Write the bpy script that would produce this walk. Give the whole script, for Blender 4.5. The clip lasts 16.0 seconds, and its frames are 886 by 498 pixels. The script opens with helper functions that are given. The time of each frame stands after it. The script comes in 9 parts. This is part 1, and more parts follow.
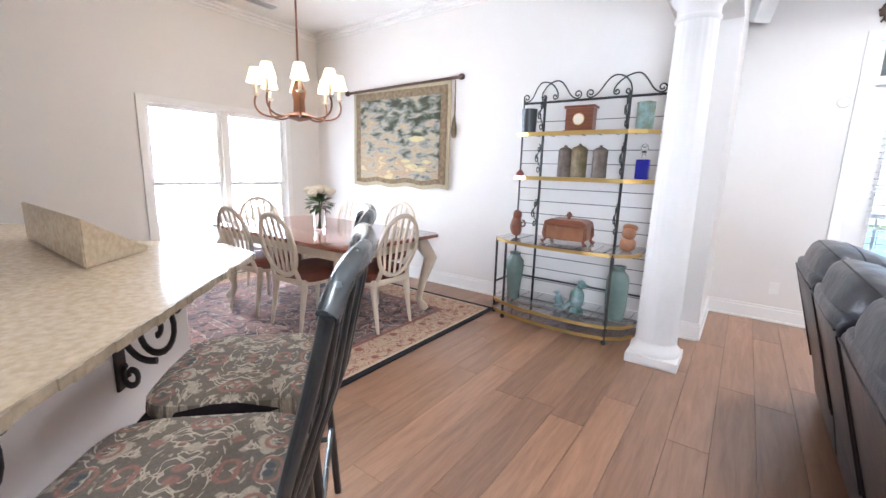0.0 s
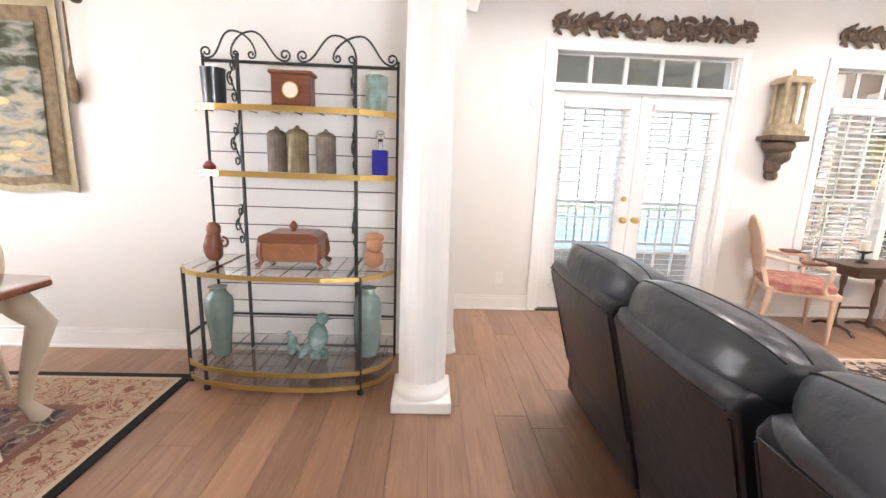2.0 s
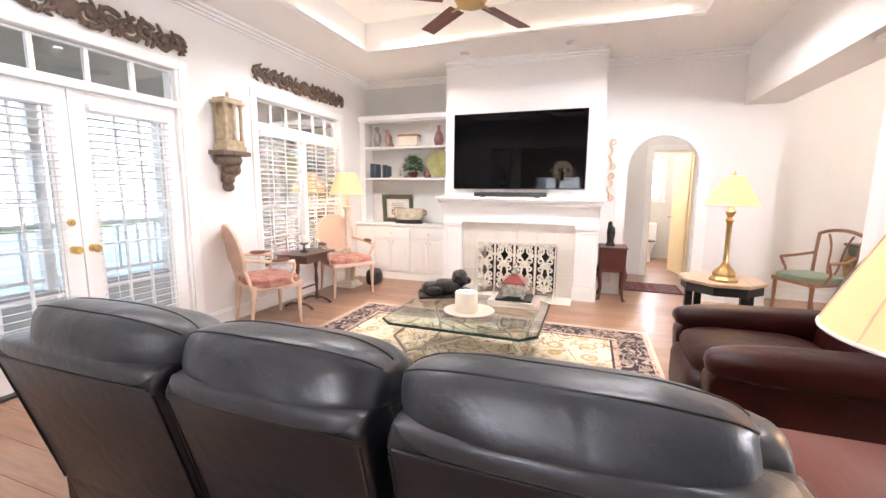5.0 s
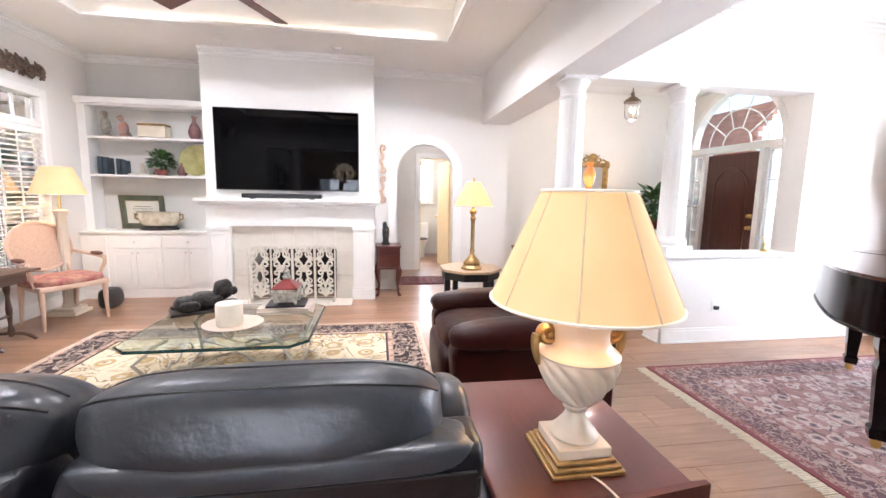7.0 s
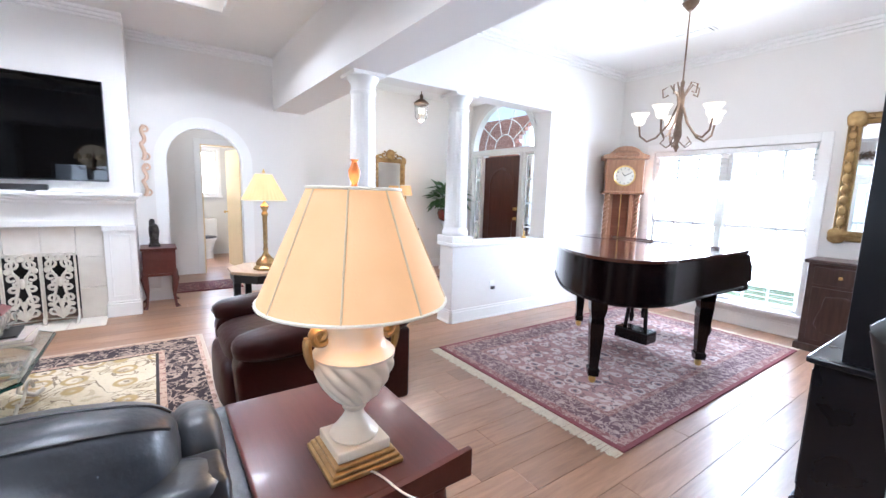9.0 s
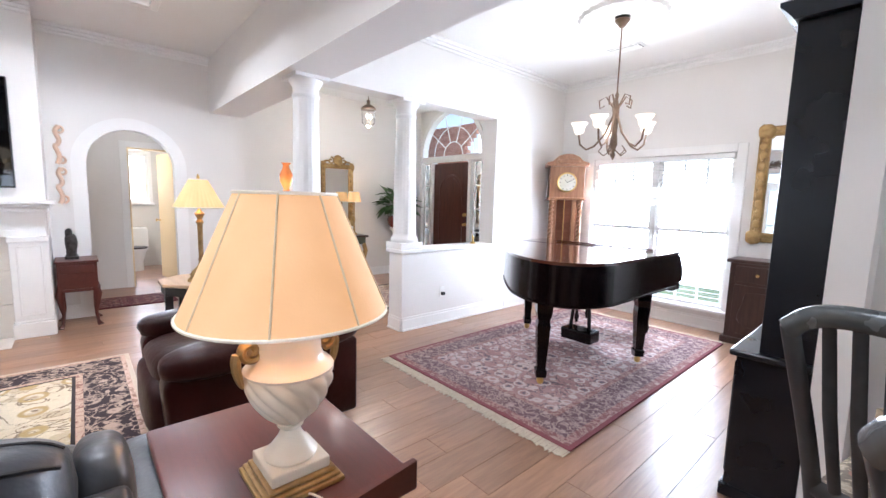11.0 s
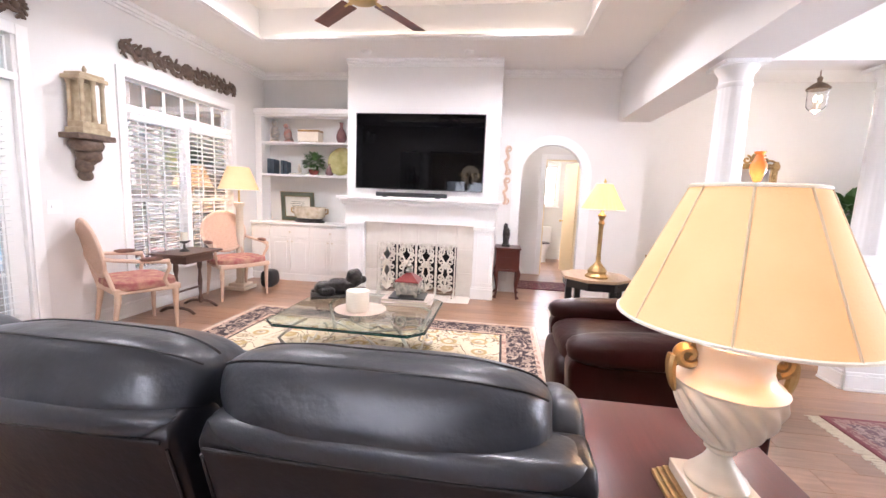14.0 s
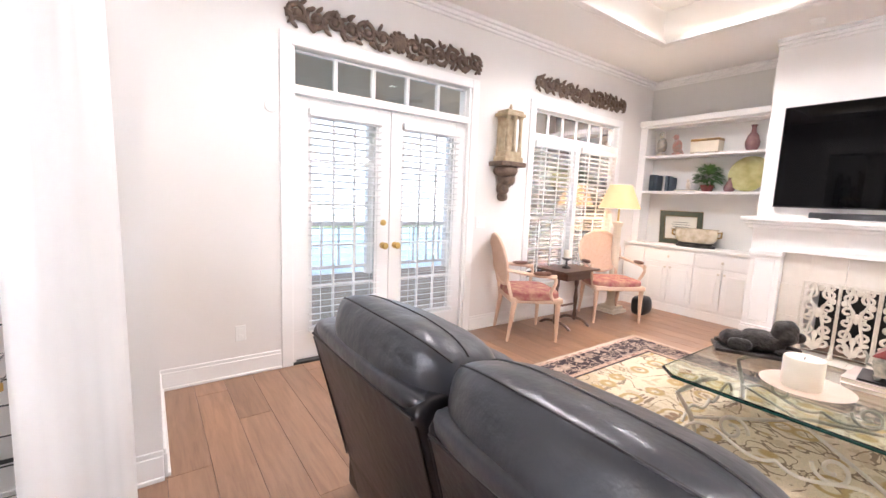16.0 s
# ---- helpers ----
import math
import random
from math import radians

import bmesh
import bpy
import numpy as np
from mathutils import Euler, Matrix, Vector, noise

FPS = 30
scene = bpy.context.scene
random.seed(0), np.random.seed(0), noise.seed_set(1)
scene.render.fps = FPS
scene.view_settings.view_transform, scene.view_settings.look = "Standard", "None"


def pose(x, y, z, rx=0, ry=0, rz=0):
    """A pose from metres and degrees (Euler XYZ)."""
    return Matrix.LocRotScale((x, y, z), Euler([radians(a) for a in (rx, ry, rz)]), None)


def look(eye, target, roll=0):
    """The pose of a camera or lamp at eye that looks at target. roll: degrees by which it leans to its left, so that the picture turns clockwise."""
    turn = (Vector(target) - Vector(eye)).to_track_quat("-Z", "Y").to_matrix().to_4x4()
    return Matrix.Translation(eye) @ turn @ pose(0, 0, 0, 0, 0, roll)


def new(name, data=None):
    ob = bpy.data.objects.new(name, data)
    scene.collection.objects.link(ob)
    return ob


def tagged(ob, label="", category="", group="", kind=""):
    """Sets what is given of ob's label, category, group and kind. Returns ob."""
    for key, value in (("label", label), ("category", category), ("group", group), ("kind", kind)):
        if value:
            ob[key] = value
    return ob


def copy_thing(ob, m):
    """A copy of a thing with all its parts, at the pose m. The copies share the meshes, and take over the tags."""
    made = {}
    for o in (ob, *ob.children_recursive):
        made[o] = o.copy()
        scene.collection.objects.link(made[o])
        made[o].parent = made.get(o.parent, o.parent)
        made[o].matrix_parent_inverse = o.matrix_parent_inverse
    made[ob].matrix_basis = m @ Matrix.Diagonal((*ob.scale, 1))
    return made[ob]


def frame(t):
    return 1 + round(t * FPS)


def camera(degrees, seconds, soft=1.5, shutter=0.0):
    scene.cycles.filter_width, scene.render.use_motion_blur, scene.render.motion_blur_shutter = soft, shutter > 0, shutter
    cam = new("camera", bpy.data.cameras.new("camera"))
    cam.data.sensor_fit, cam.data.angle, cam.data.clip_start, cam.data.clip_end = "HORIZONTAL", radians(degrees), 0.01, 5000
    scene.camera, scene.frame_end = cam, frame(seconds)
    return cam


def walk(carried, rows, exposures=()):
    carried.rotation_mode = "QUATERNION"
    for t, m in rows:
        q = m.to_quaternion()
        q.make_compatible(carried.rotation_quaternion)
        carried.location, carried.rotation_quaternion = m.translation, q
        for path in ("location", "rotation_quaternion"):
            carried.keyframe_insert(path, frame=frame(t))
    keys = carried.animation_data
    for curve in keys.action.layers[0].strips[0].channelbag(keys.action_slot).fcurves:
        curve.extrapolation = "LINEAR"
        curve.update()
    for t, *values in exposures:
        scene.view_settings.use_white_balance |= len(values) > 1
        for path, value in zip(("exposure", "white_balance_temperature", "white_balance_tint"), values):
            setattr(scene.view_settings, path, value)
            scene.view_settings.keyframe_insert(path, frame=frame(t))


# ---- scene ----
cam = camera(94.3, 16.0)
PATH = [
    (0, (-0.08, 0.051, 1.314), (-1.232, 1.642, 0.938), 1.6),
    (0.5, (-0.194, 0.295, 1.326), (-1.147, 2.005, 0.916), 1.5),
    (1, (-0.268, 0.548, 1.343), (-0.942, 2.384, 0.922), 1.7),
    (1.5, (-0.371, 0.772, 1.35), (-0.675, 2.705, 0.939), 2.2),
    (2, (-0.455, 1.011, 1.344), (-0.378, 2.972, 0.959), 2.1),
    (2.5, (-0.479, 1.223, 1.348), (0.027, 3.127, 1.002), 0.9),
    (3, (-0.467, 1.38, 1.354), (0.5, 3.098, 1.019), 1.4),
    (3.5, (-0.464, 1.448, 1.358), (0.869, 2.904, 1.037), 0.9),
    (4, (-0.456, 1.437, 1.371), (1.131, 2.613, 1.059), 0.9),
    (4.2, (-0.46, 1.423, 1.372), (1.203, 2.491, 1.066), 0.8),
    (6.5, (-0.514, 1.232, 1.369), (1.469, 1.188, 1.113), 0.7),
    (7, (-0.498, 1.189, 1.37), (1.461, 0.882, 1.112), 1.0),
    (7.5, (-0.487, 1.155, 1.369), (1.416, 0.6, 1.109), 1.4),
    (8, (-0.491, 1.127, 1.375), (1.331, 0.347, 1.11), 1.5),
    (8.5, (-0.493, 1.094, 1.378), (1.231, 0.118, 1.109), 1.6),
    (9, (-0.497, 1.069, 1.382), (1.126, -0.069, 1.114), 1.7),
    (9.2, (-0.495, 1.057, 1.381), (1.087, -0.137, 1.115), 1.6),
    (10.25, (-0.497, 1.037, 1.38), (0.937, -0.328, 1.132), 1.55),
    (11.3, (-0.498, 1.026, 1.377), (1.038, -0.237, 1.156), 1.5),
    (11.5, (-0.493, 1.032, 1.374), (1.088, -0.173, 1.151), 1.4),
    (12, (-0.473, 1.053, 1.375), (1.235, 0.037, 1.147), 1.4),
    (12.5, (-0.455, 1.066, 1.359), (1.382, 0.309, 1.131), 1.6),
    (13, (-0.462, 1.082, 1.357), (1.474, 0.639, 1.119), 1.8),
    (13.5, (-0.468, 1.111, 1.35), (1.514, 1.02, 1.1), 2.1),
    (14, (-0.449, 1.177, 1.343), (1.515, 1.45, 1.084), 2.3),
    (14.5, (-0.409, 1.297, 1.338), (1.469, 1.933, 1.076), 2.3),
    (15, (-0.345, 1.472, 1.343), (1.372, 2.466, 1.087), 2.1),
    (15.5, (-0.305, 1.602, 1.353), (1.17, 2.93, 1.101), 2.1),
    (16, (-0.268, 1.674, 1.353), (0.895, 3.282, 1.107), 2.3),
]
walk(cam, [(t, look(eye, target, roll)) for t, eye, target, roll in PATH],
     exposures=[(0, 1.02, 5550, 12), (1.5, 1.08, 6400, 13), (4, 1.18, 6300, 17), (7, 1.04, 5850, 14), (9, 0.84, 5280, 11), (12, 0.72, 5800, 17), (13, 0.82, 5950, 22), (14, 1.02, 5950, 20), (16, 1.12, 6200, 18)])

# ---- light ----
world = bpy.data.worlds.new("sky")
scene.world = world
world.use_nodes = True
wn = world.node_tree
sky = wn.nodes.new("ShaderNodeTexSky")
sky.sky_type = "NISHITA"
sky.sun_disc = False
sky.sun_elevation, sky.sun_rotation = radians(48), radians(150)
wn.links.new(sky.outputs[0], wn.nodes["Background"].inputs[0])
wn.nodes["Background"].inputs[1].default_value = 0.09


def lamp(name, kind, m, watts, colour, size=0.1, size_y=None, spread=None, spot=None):
    d = bpy.data.lights.new(name, kind)
    d.energy, d.color = watts, colour
    if kind == "AREA":
        d.shape = "RECTANGLE" if size_y else "DISK"
        d.size = size
        if size_y:
            d.size_y = size_y
        if spread:
            d.spread = radians(spread)
    elif kind == "SUN":
        d.angle = size
    else:
        d.shadow_soft_size = size
        if spot:
            d.spot_size, d.spot_blend = radians(spot), 0.7
    ob = new(name, d)
    ob.matrix_world = m
    return ob


DAY = (0.93, 0.97, 1.0)
WARM = (1.0, 0.74, 0.42)
lamp("sun", "SUN", look((3, -20, 22), (1.5, -4, 0)), 2.5, (1.0, 0.95, 0.88), radians(0.6))
lamp("window_light_street", "AREA", look((1.6, -4.5, 1.15), (1.6, -1.9, -0.1)), 200, DAY, 1.6, 1.7)
lamp("window_light_dining", "AREA", look((-5.3, 2.2, 1.4), (0, 2.2, 1.1)), 95, DAY, 1.5, 1.5)
lamp("bath_window_light", "AREA", look((9.3, 0.28, 1.65), (6.0, 0.4, 1.2)), 30, DAY, 0.5, 0.85)
lamp("bath_vanity_light", "POINT", pose(7.7, 0.7, 2.2), 15, (1.0, 0.74, 0.42), 0.1)

# ---- materials ----


def mat(name, colour, rough=0.5, metal=0.0, second=None, scale=8.0, detail=4.0, bump=0.0, bump_scale=40.0,
        sheen=0.0, coat=0.0, glow=0.0, glow_colour=None, rand=0.0, spec=0.5):
    m = bpy.data.materials.new(name)
    m.use_nodes = True
    nt = m.node_tree
    b = nt.nodes["Principled BSDF"]
    b.inputs["Base Color"].default_value = (*colour, 1)
    b.inputs["Roughness"].default_value = rough
    b.inputs["Metallic"].default_value = metal
    b.inputs["Specular IOR Level"].default_value = spec
    b.inputs["Coat Weight"].default_value = coat
    b.inputs["Coat Roughness"].default_value = 0.08
    b.inputs["Sheen Weight"].default_value = sheen
    tc = nt.nodes.new("ShaderNodeTexCoord")
    if second:
        n = nt.nodes.new("ShaderNodeTexNoise")
        n.inputs["Scale"].default_value, n.inputs["Detail"].default_value = scale, detail
        nt.links.new(tc.outputs["Object"], n.inputs["Vector"])
        r = nt.nodes.new("ShaderNodeValToRGB")
        r.color_ramp.elements[0].position, r.color_ramp.elements[1].position = 0.35, 0.68
        r.color_ramp.elements[0].color, r.color_ramp.elements[1].color = (*colour, 1), (*second, 1)
        nt.links.new(n.outputs["Fac"], r.inputs[0])
        last = r.outputs[0]
        if rand:
            oi = nt.nodes.new("ShaderNodeObjectInfo")
            mr = nt.nodes.new("ShaderNodeMapRange")
            mr.inputs[3].default_value, mr.inputs[4].default_value = 1 - rand, 1 + rand
            nt.links.new(oi.outputs["Random"], mr.inputs[0])
            mx = nt.nodes.new("ShaderNodeVectorMath")
            mx.operation = "SCALE"
            nt.links.new(last, mx.inputs[0])
            nt.links.new(mr.outputs[0], mx.inputs["Scale"])
            last = mx.outputs[0]
        nt.links.new(last, b.inputs["Base Color"])
        rr = nt.nodes.new("ShaderNodeMapRange")
        rr.inputs[3].default_value, rr.inputs[4].default_value = max(0.02, rough - 0.06), min(1, rough + 0.06)
        nt.links.new(n.outputs["Fac"], rr.inputs[0])
        nt.links.new(rr.outputs[0], b.inputs["Roughness"])
    if bump:
        n2 = nt.nodes.new("ShaderNodeTexNoise")
        n2.inputs["Scale"].default_value, n2.inputs["Detail"].default_value = bump_scale, 5
        nt.links.new(tc.outputs["Object"], n2.inputs["Vector"])
        bp = nt.nodes.new("ShaderNodeBump")
        bp.inputs["Strength"].default_value, bp.inputs["Distance"].default_value = bump, 0.01
        nt.links.new(n2.outputs["Fac"], bp.inputs["Height"])
        nt.links.new(bp.outputs[0], b.inputs["Normal"])
    if glow:
        b.inputs["Emission Color"].default_value = (*(glow_colour or colour), 1)
        b.inputs["Emission Strength"].default_value = glow
    return m


def glass(name, tint=(1, 1, 1), rough=0.0, ior=1.45):
    m = bpy.data.materials.new(name)
    m.use_nodes = True
    b = m.node_tree.nodes["Principled BSDF"]
    b.inputs["Base Color"].default_value = (*tint, 1)
    b.inputs["Roughness"].default_value = rough
    b.inputs["IOR"].default_value = ior
    b.inputs["Transmission Weight"].default_value = 1.0
    return m


def wood(name, dark, light, rough=0.35, scale=3.0, along=0, rand=0.0, coat=0.0, island=False):
    """Wood with grain running along one local axis."""
    m = mat(name, dark, rough, coat=coat)
    nt = m.node_tree
    b = nt.nodes["Principled BSDF"]
    tc = nt.nodes.new("ShaderNodeTexCoord")
    mp = nt.nodes.new("ShaderNodeMapping")
    st = [14.0, 14.0, 14.0]
    st[along] = 1.2
    mp.inputs["Scale"].default_value = st
    oi = nt.nodes.new("ShaderNodeNewGeometry" if island else "ShaderNodeObjectInfo")
    rnd_out = oi.outputs["Random Per Island" if island else "Random"]
    sh = nt.nodes.new("ShaderNodeVectorMath")
    sh.operation = "MULTIPLY_ADD"
    sh.inputs[1].default_value = (37.0, 19.0, 11.0)
    cb = nt.nodes.new("ShaderNodeCombineXYZ")
    for i in range(3):
        nt.links.new(rnd_out, cb.inputs[i])
    nt.links.new(cb.outputs[0], sh.inputs[0])
    nt.links.new(tc.outputs["Object"], sh.inputs[2])
    nt.links.new(sh.outputs[0], mp.inputs["Vector"])
    n = nt.nodes.new("ShaderNodeTexNoise")
    n.inputs["Scale"].default_value, n.inputs["Detail"].default_value, n.inputs["Roughness"].default_value = scale, 8, 0.65
    n.inputs["Distortion"].default_value = 0.6
    nt.links.new(mp.outputs[0], n.inputs["Vector"])
    r = nt.nodes.new("ShaderNodeValToRGB")
    r.color_ramp.elements[0].position, r.color_ramp.elements[1].position = 0.3, 0.72
    r.color_ramp.elements[0].color, r.color_ramp.elements[1].color = (*dark, 1), (*light, 1)
    nt.links.new(n.outputs["Fac"], r.inputs[0])
    last = r.outputs[0]
    if rand:
        mr = nt.nodes.new("ShaderNodeMapRange")
        mr.inputs[3].default_value, mr.inputs[4].default_value = 1 - rand, 1 + rand
        nt.links.new(rnd_out, mr.inputs[0])
        mx = nt.nodes.new("ShaderNodeVectorMath")
        mx.operation = "SCALE"
        nt.links.new(last, mx.inputs[0])
        nt.links.new(mr.outputs[0], mx.inputs["Scale"])
        last = mx.outputs[0]
    nt.links.new(last, b.inputs["Base Color"])
    bp = nt.nodes.new("ShaderNodeBump")
    bp.inputs["Strength"].default_value, bp.inputs["Distance"].default_value = 0.15, 0.003
    nt.links.new(n.outputs["Fac"], bp.inputs["Height"])
    nt.links.new(bp.outputs[0], b.inputs["Normal"])
    return m


def rug_mat(name, half, bands, field, motif, scale=6.0):
    """A woven oriental rug in its own local plane: colour bands from the edge inwards, then a field with motifs."""
    m = mat(name, field[0], 0.95, sheen=0.05, spec=0.12)
    nt = m.node_tree
    L = nt.links.new
    b = nt.nodes["Principled BSDF"]
    tc = nt.nodes.new("ShaderNodeTexCoord")
    sp = nt.nodes.new("ShaderNodeSeparateXYZ")
    L(tc.outputs["Object"], sp.inputs[0])

    def op(kind, a, b2=None, c=None):
        n = nt.nodes.new("ShaderNodeMath")
        n.operation = kind
        for i, v in enumerate((a, b2, c)):
            if v is None:
                continue
            if isinstance(v, (int, float)):
                n.inputs[i].default_value = v
            else:
                L(v, n.inputs[i])
        return n.outputs[0]

    def mixc(f, a, c):
        n = nt.nodes.new("ShaderNodeMix")
        n.data_type = "RGBA"
        L(f, n.inputs[0])
        for i, v in ((6, a), (7, c)):
            if isinstance(v, tuple):
                n.inputs[i].default_value = (*v, 1)
            else:
                L(v, n.inputs[i])
        return n.outputs[2]

    ax, ay = op("ABSOLUTE", sp.outputs[0]), op("ABSOLUTE", sp.outputs[1])
    edge = op("MINIMUM", op("SUBTRACT", half[0], ax), op("SUBTRACT", half[1], ay))
    mirror = nt.nodes.new("ShaderNodeCombineXYZ")
    L(ax, mirror.inputs[0])
    L(ay, mirror.inputs[1])

    def ramp(src, lo, hi):
        mr = nt.nodes.new("ShaderNodeMapRange")
        mr.inputs[1].default_value, mr.inputs[2].default_value = lo, hi
        L(src, mr.inputs[0])
        return mr.outputs[0]

    def tex(sc, dist, det=3.0):
        n = nt.nodes.new("ShaderNodeTexNoise")
        n.inputs["Scale"].default_value, n.inputs["Detail"].default_value, n.inputs["Distortion"].default_value = sc, det, dist
        L(mirror.outputs[0], n.inputs["Vector"])
        return n.outputs["Fac"]

    def cells(sc):
        v = nt.nodes.new("ShaderNodeTexVoronoi")
        v.inputs["Scale"].default_value = sc
        v.inputs["Randomness"].default_value = 0.35
        L(mirror.outputs[0], v.inputs["Vector"])
        return v.outputs["Distance"]

    flower = ramp(cells(scale), 0.16, 0.10)
    ring = op("MULTIPLY", ramp(cells(scale), 0.36, 0.32), ramp(cells(scale), 0.22, 0.26))
    vine = op("COMPARE", tex(scale * 0.9, 1.6), 0.5, 0.018)
    blot = ramp(tex(scale * 1.7, 0.8, 5.0), 0.54, 0.58)
    wear = tex(2.3, 0.2, 6.0)
    col = mixc(ramp(wear, 0.35, 0.65), field[0], field[1])
    col = mixc(op("MULTIPLY", blot, 0.75), col, motif[0])
    col = mixc(op("MULTIPLY", vine, 0.85), col, motif[1])
    col = mixc(ring, col, motif[2])
    col = mixc(flower, col, motif[3])
    bflower = ramp(cells(scale * 1.25), 0.24, 0.18)
    bvine = op("COMPARE", tex(scale * 1.8, 1.5), 0.5, 0.03)
    for dist, base, mot in reversed(bands):
        band = base
        if mot:
            band = mixc(op("MULTIPLY", bvine, 0.9), base, mot)
            band = mixc(bflower, band, mot)
            band = mixc(ramp(tex(scale * 3.1, 0.8), 0.56, 0.6), band, tuple(0.6 * (p + q) for p, q in zip(base, mot)))
        inside = op("LESS_THAN", edge, dist)
        col = mixc(inside, col, band)
    fine = nt.nodes.new("ShaderNodeTexNoise")
    fine.inputs["Scale"].default_value, fine.inputs["Detail"].default_value = 140, 3
    L(tc.outputs["Object"], fine.inputs["Vector"])
    mr = nt.nodes.new("ShaderNodeMapRange")
    mr.inputs[3].default_value, mr.inputs[4].default_value = 0.72, 1.28
    L(fine.outputs["Fac"], mr.inputs[0])
    mx = nt.nodes.new("ShaderNodeVectorMath")
    mx.operation = "SCALE"
    L(col, mx.inputs[0])
    L(mr.outputs[0], mx.inputs["Scale"])
    L(mx.outputs[0], b.inputs["Base Color"])
    bp = nt.nodes.new("ShaderNodeBump")
    bp.inputs["Strength"].default_value, bp.inputs["Distance"].default_value = 0.6, 0.004
    L(fine.outputs["Fac"], bp.inputs["Height"])
    L(bp.outputs[0], b.inputs["Normal"])
    return m


M_WALL = mat("wall_paint", (0.78, 0.757, 0.728), 0.75, second=(0.805, 0.782, 0.755), scale=1.2, bump=0.05, bump_scale=160)
M_CEIL = mat("ceiling_paint", (0.84, 0.83, 0.81), 0.85, second=(0.86, 0.85, 0.83), scale=0.9, bump=0.06, bump_scale=220)
M_TRIM = mat("white_gloss_trim", (0.84, 0.83, 0.81), 0.35, second=(0.87, 0.86, 0.84), scale=3.0, bump=0.02, bump_scale=60)
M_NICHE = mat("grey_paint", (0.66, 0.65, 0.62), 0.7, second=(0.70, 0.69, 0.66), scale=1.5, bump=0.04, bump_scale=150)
M_PLANK = wood("walnut_plank", (0.230, 0.122, 0.070), (0.385, 0.216, 0.128), 0.31, 2.2, 1, rand=0.2)
M_PLANK2 = wood("walnut_plank_far", (0.230, 0.122, 0.070), (0.385, 0.216, 0.128), 0.31, 2.2, 1, rand=0.2, island=True)
for m_ in (M_PLANK, M_PLANK2):
    m_.node_tree.nodes["Principled BSDF"].inputs["Specular IOR Level"].default_value = 0.85
M_SUB = mat("floor_joint", (0.05, 0.03, 0.02), 0.8)
M_GLASS = glass("clear_glass")
M_STONE = mat("hearth_tile", (0.70, 0.65, 0.58), 0.4, second=(0.77, 0.72, 0.65), scale=6, bump=0.03)
M_BRASS = mat("polished_brass", (0.62, 0.43, 0.15), 0.33, 1.0, second=(0.62, 0.42, 0.15), scale=12)
M_BLACK = mat("black_satin", (0.012, 0.012, 0.014), 0.3, second=(0.02, 0.02, 0.022), scale=9)
M_IRON = mat("dark_iron", (0.045, 0.047, 0.05), 0.42, 0.8, second=(0.08, 0.085, 0.085), scale=25, bump=0.1)
M_DOORWOOD = wood("mahogany_door", (0.045, 0.012, 0.008), (0.10, 0.03, 0.018), 0.3, 2.0, 2)
# red brick, its colour paled towards pink for the bright haze outside
M_BRICK = mat("brick_red", (0.42, 0.20, 0.15), 0.9, second=(0.52, 0.29, 0.23), scale=9, bump=0.2)
M_YELLOWDOOR = mat("cream_door_paint", (0.80, 0.66, 0.42), 0.45, second=(0.83, 0.70, 0.47), scale=2)
M_BLIND = mat("white_blind_slat", (0.88, 0.88, 0.87), 0.5, second=(0.84, 0.84, 0.83), scale=8)

# ---- building helpers ----


def part(name, bm, material, parent=None, label="", smooth=False):
    me = bpy.data.meshes.new(name)
    bmesh.ops.recalc_face_normals(bm, faces=bm.faces)
    if smooth:
        for f in bm.faces:
            f.smooth = True
        for e in bm.edges:
            if len(e.link_faces) == 2 and e.calc_face_angle(0) > 0.75:
                e.smooth = False
    bm.to_mesh(me)
    bm.free()
    me.materials.append(material)
    ob = new(name, me)
    if parent:
        ob.parent = parent
    if label:
        ob["label"] = label
    return ob


def thing(name, m, label, category, group="", kind=""):
    ob = new(name)
    ob.empty_display_size = 0.1
    ob.matrix_world = m
    return tagged(ob, label, category, group, kind)


def box(bm, x0, x1, y0, y1, z0, z1, bevel=0.0, seg=2, m=None):
    r = bmesh.ops.create_cube(bm, size=1.0)
    vs = r["verts"]
    for v in vs:
        v.co = Vector((x0 + (v.co.x + 0.5) * (x1 - x0), y0 + (v.co.y + 0.5) * (y1 - y0), z0 + (v.co.z + 0.5) * (z1 - z0)))
    if bevel:
        es = {e for v in vs for e in v.link_edges}
        out = bmesh.ops.bevel(bm, geom=list(es), offset=bevel, segments=seg, profile=0.5, affect="EDGES")
        vs = list({v for f in out["faces"] for v in f.verts} | {v for v in vs if v.is_valid})
    if m is not None:
        bmesh.ops.transform(bm, matrix=m, verts=[v for v in vs if v.is_valid])
    return bm


def B(x0, x1, y0, y1, z0, z1, bevel=0.0, seg=2):
    return box(bmesh.new(), x0, x1, y0, y1, z0, z1, bevel, seg)


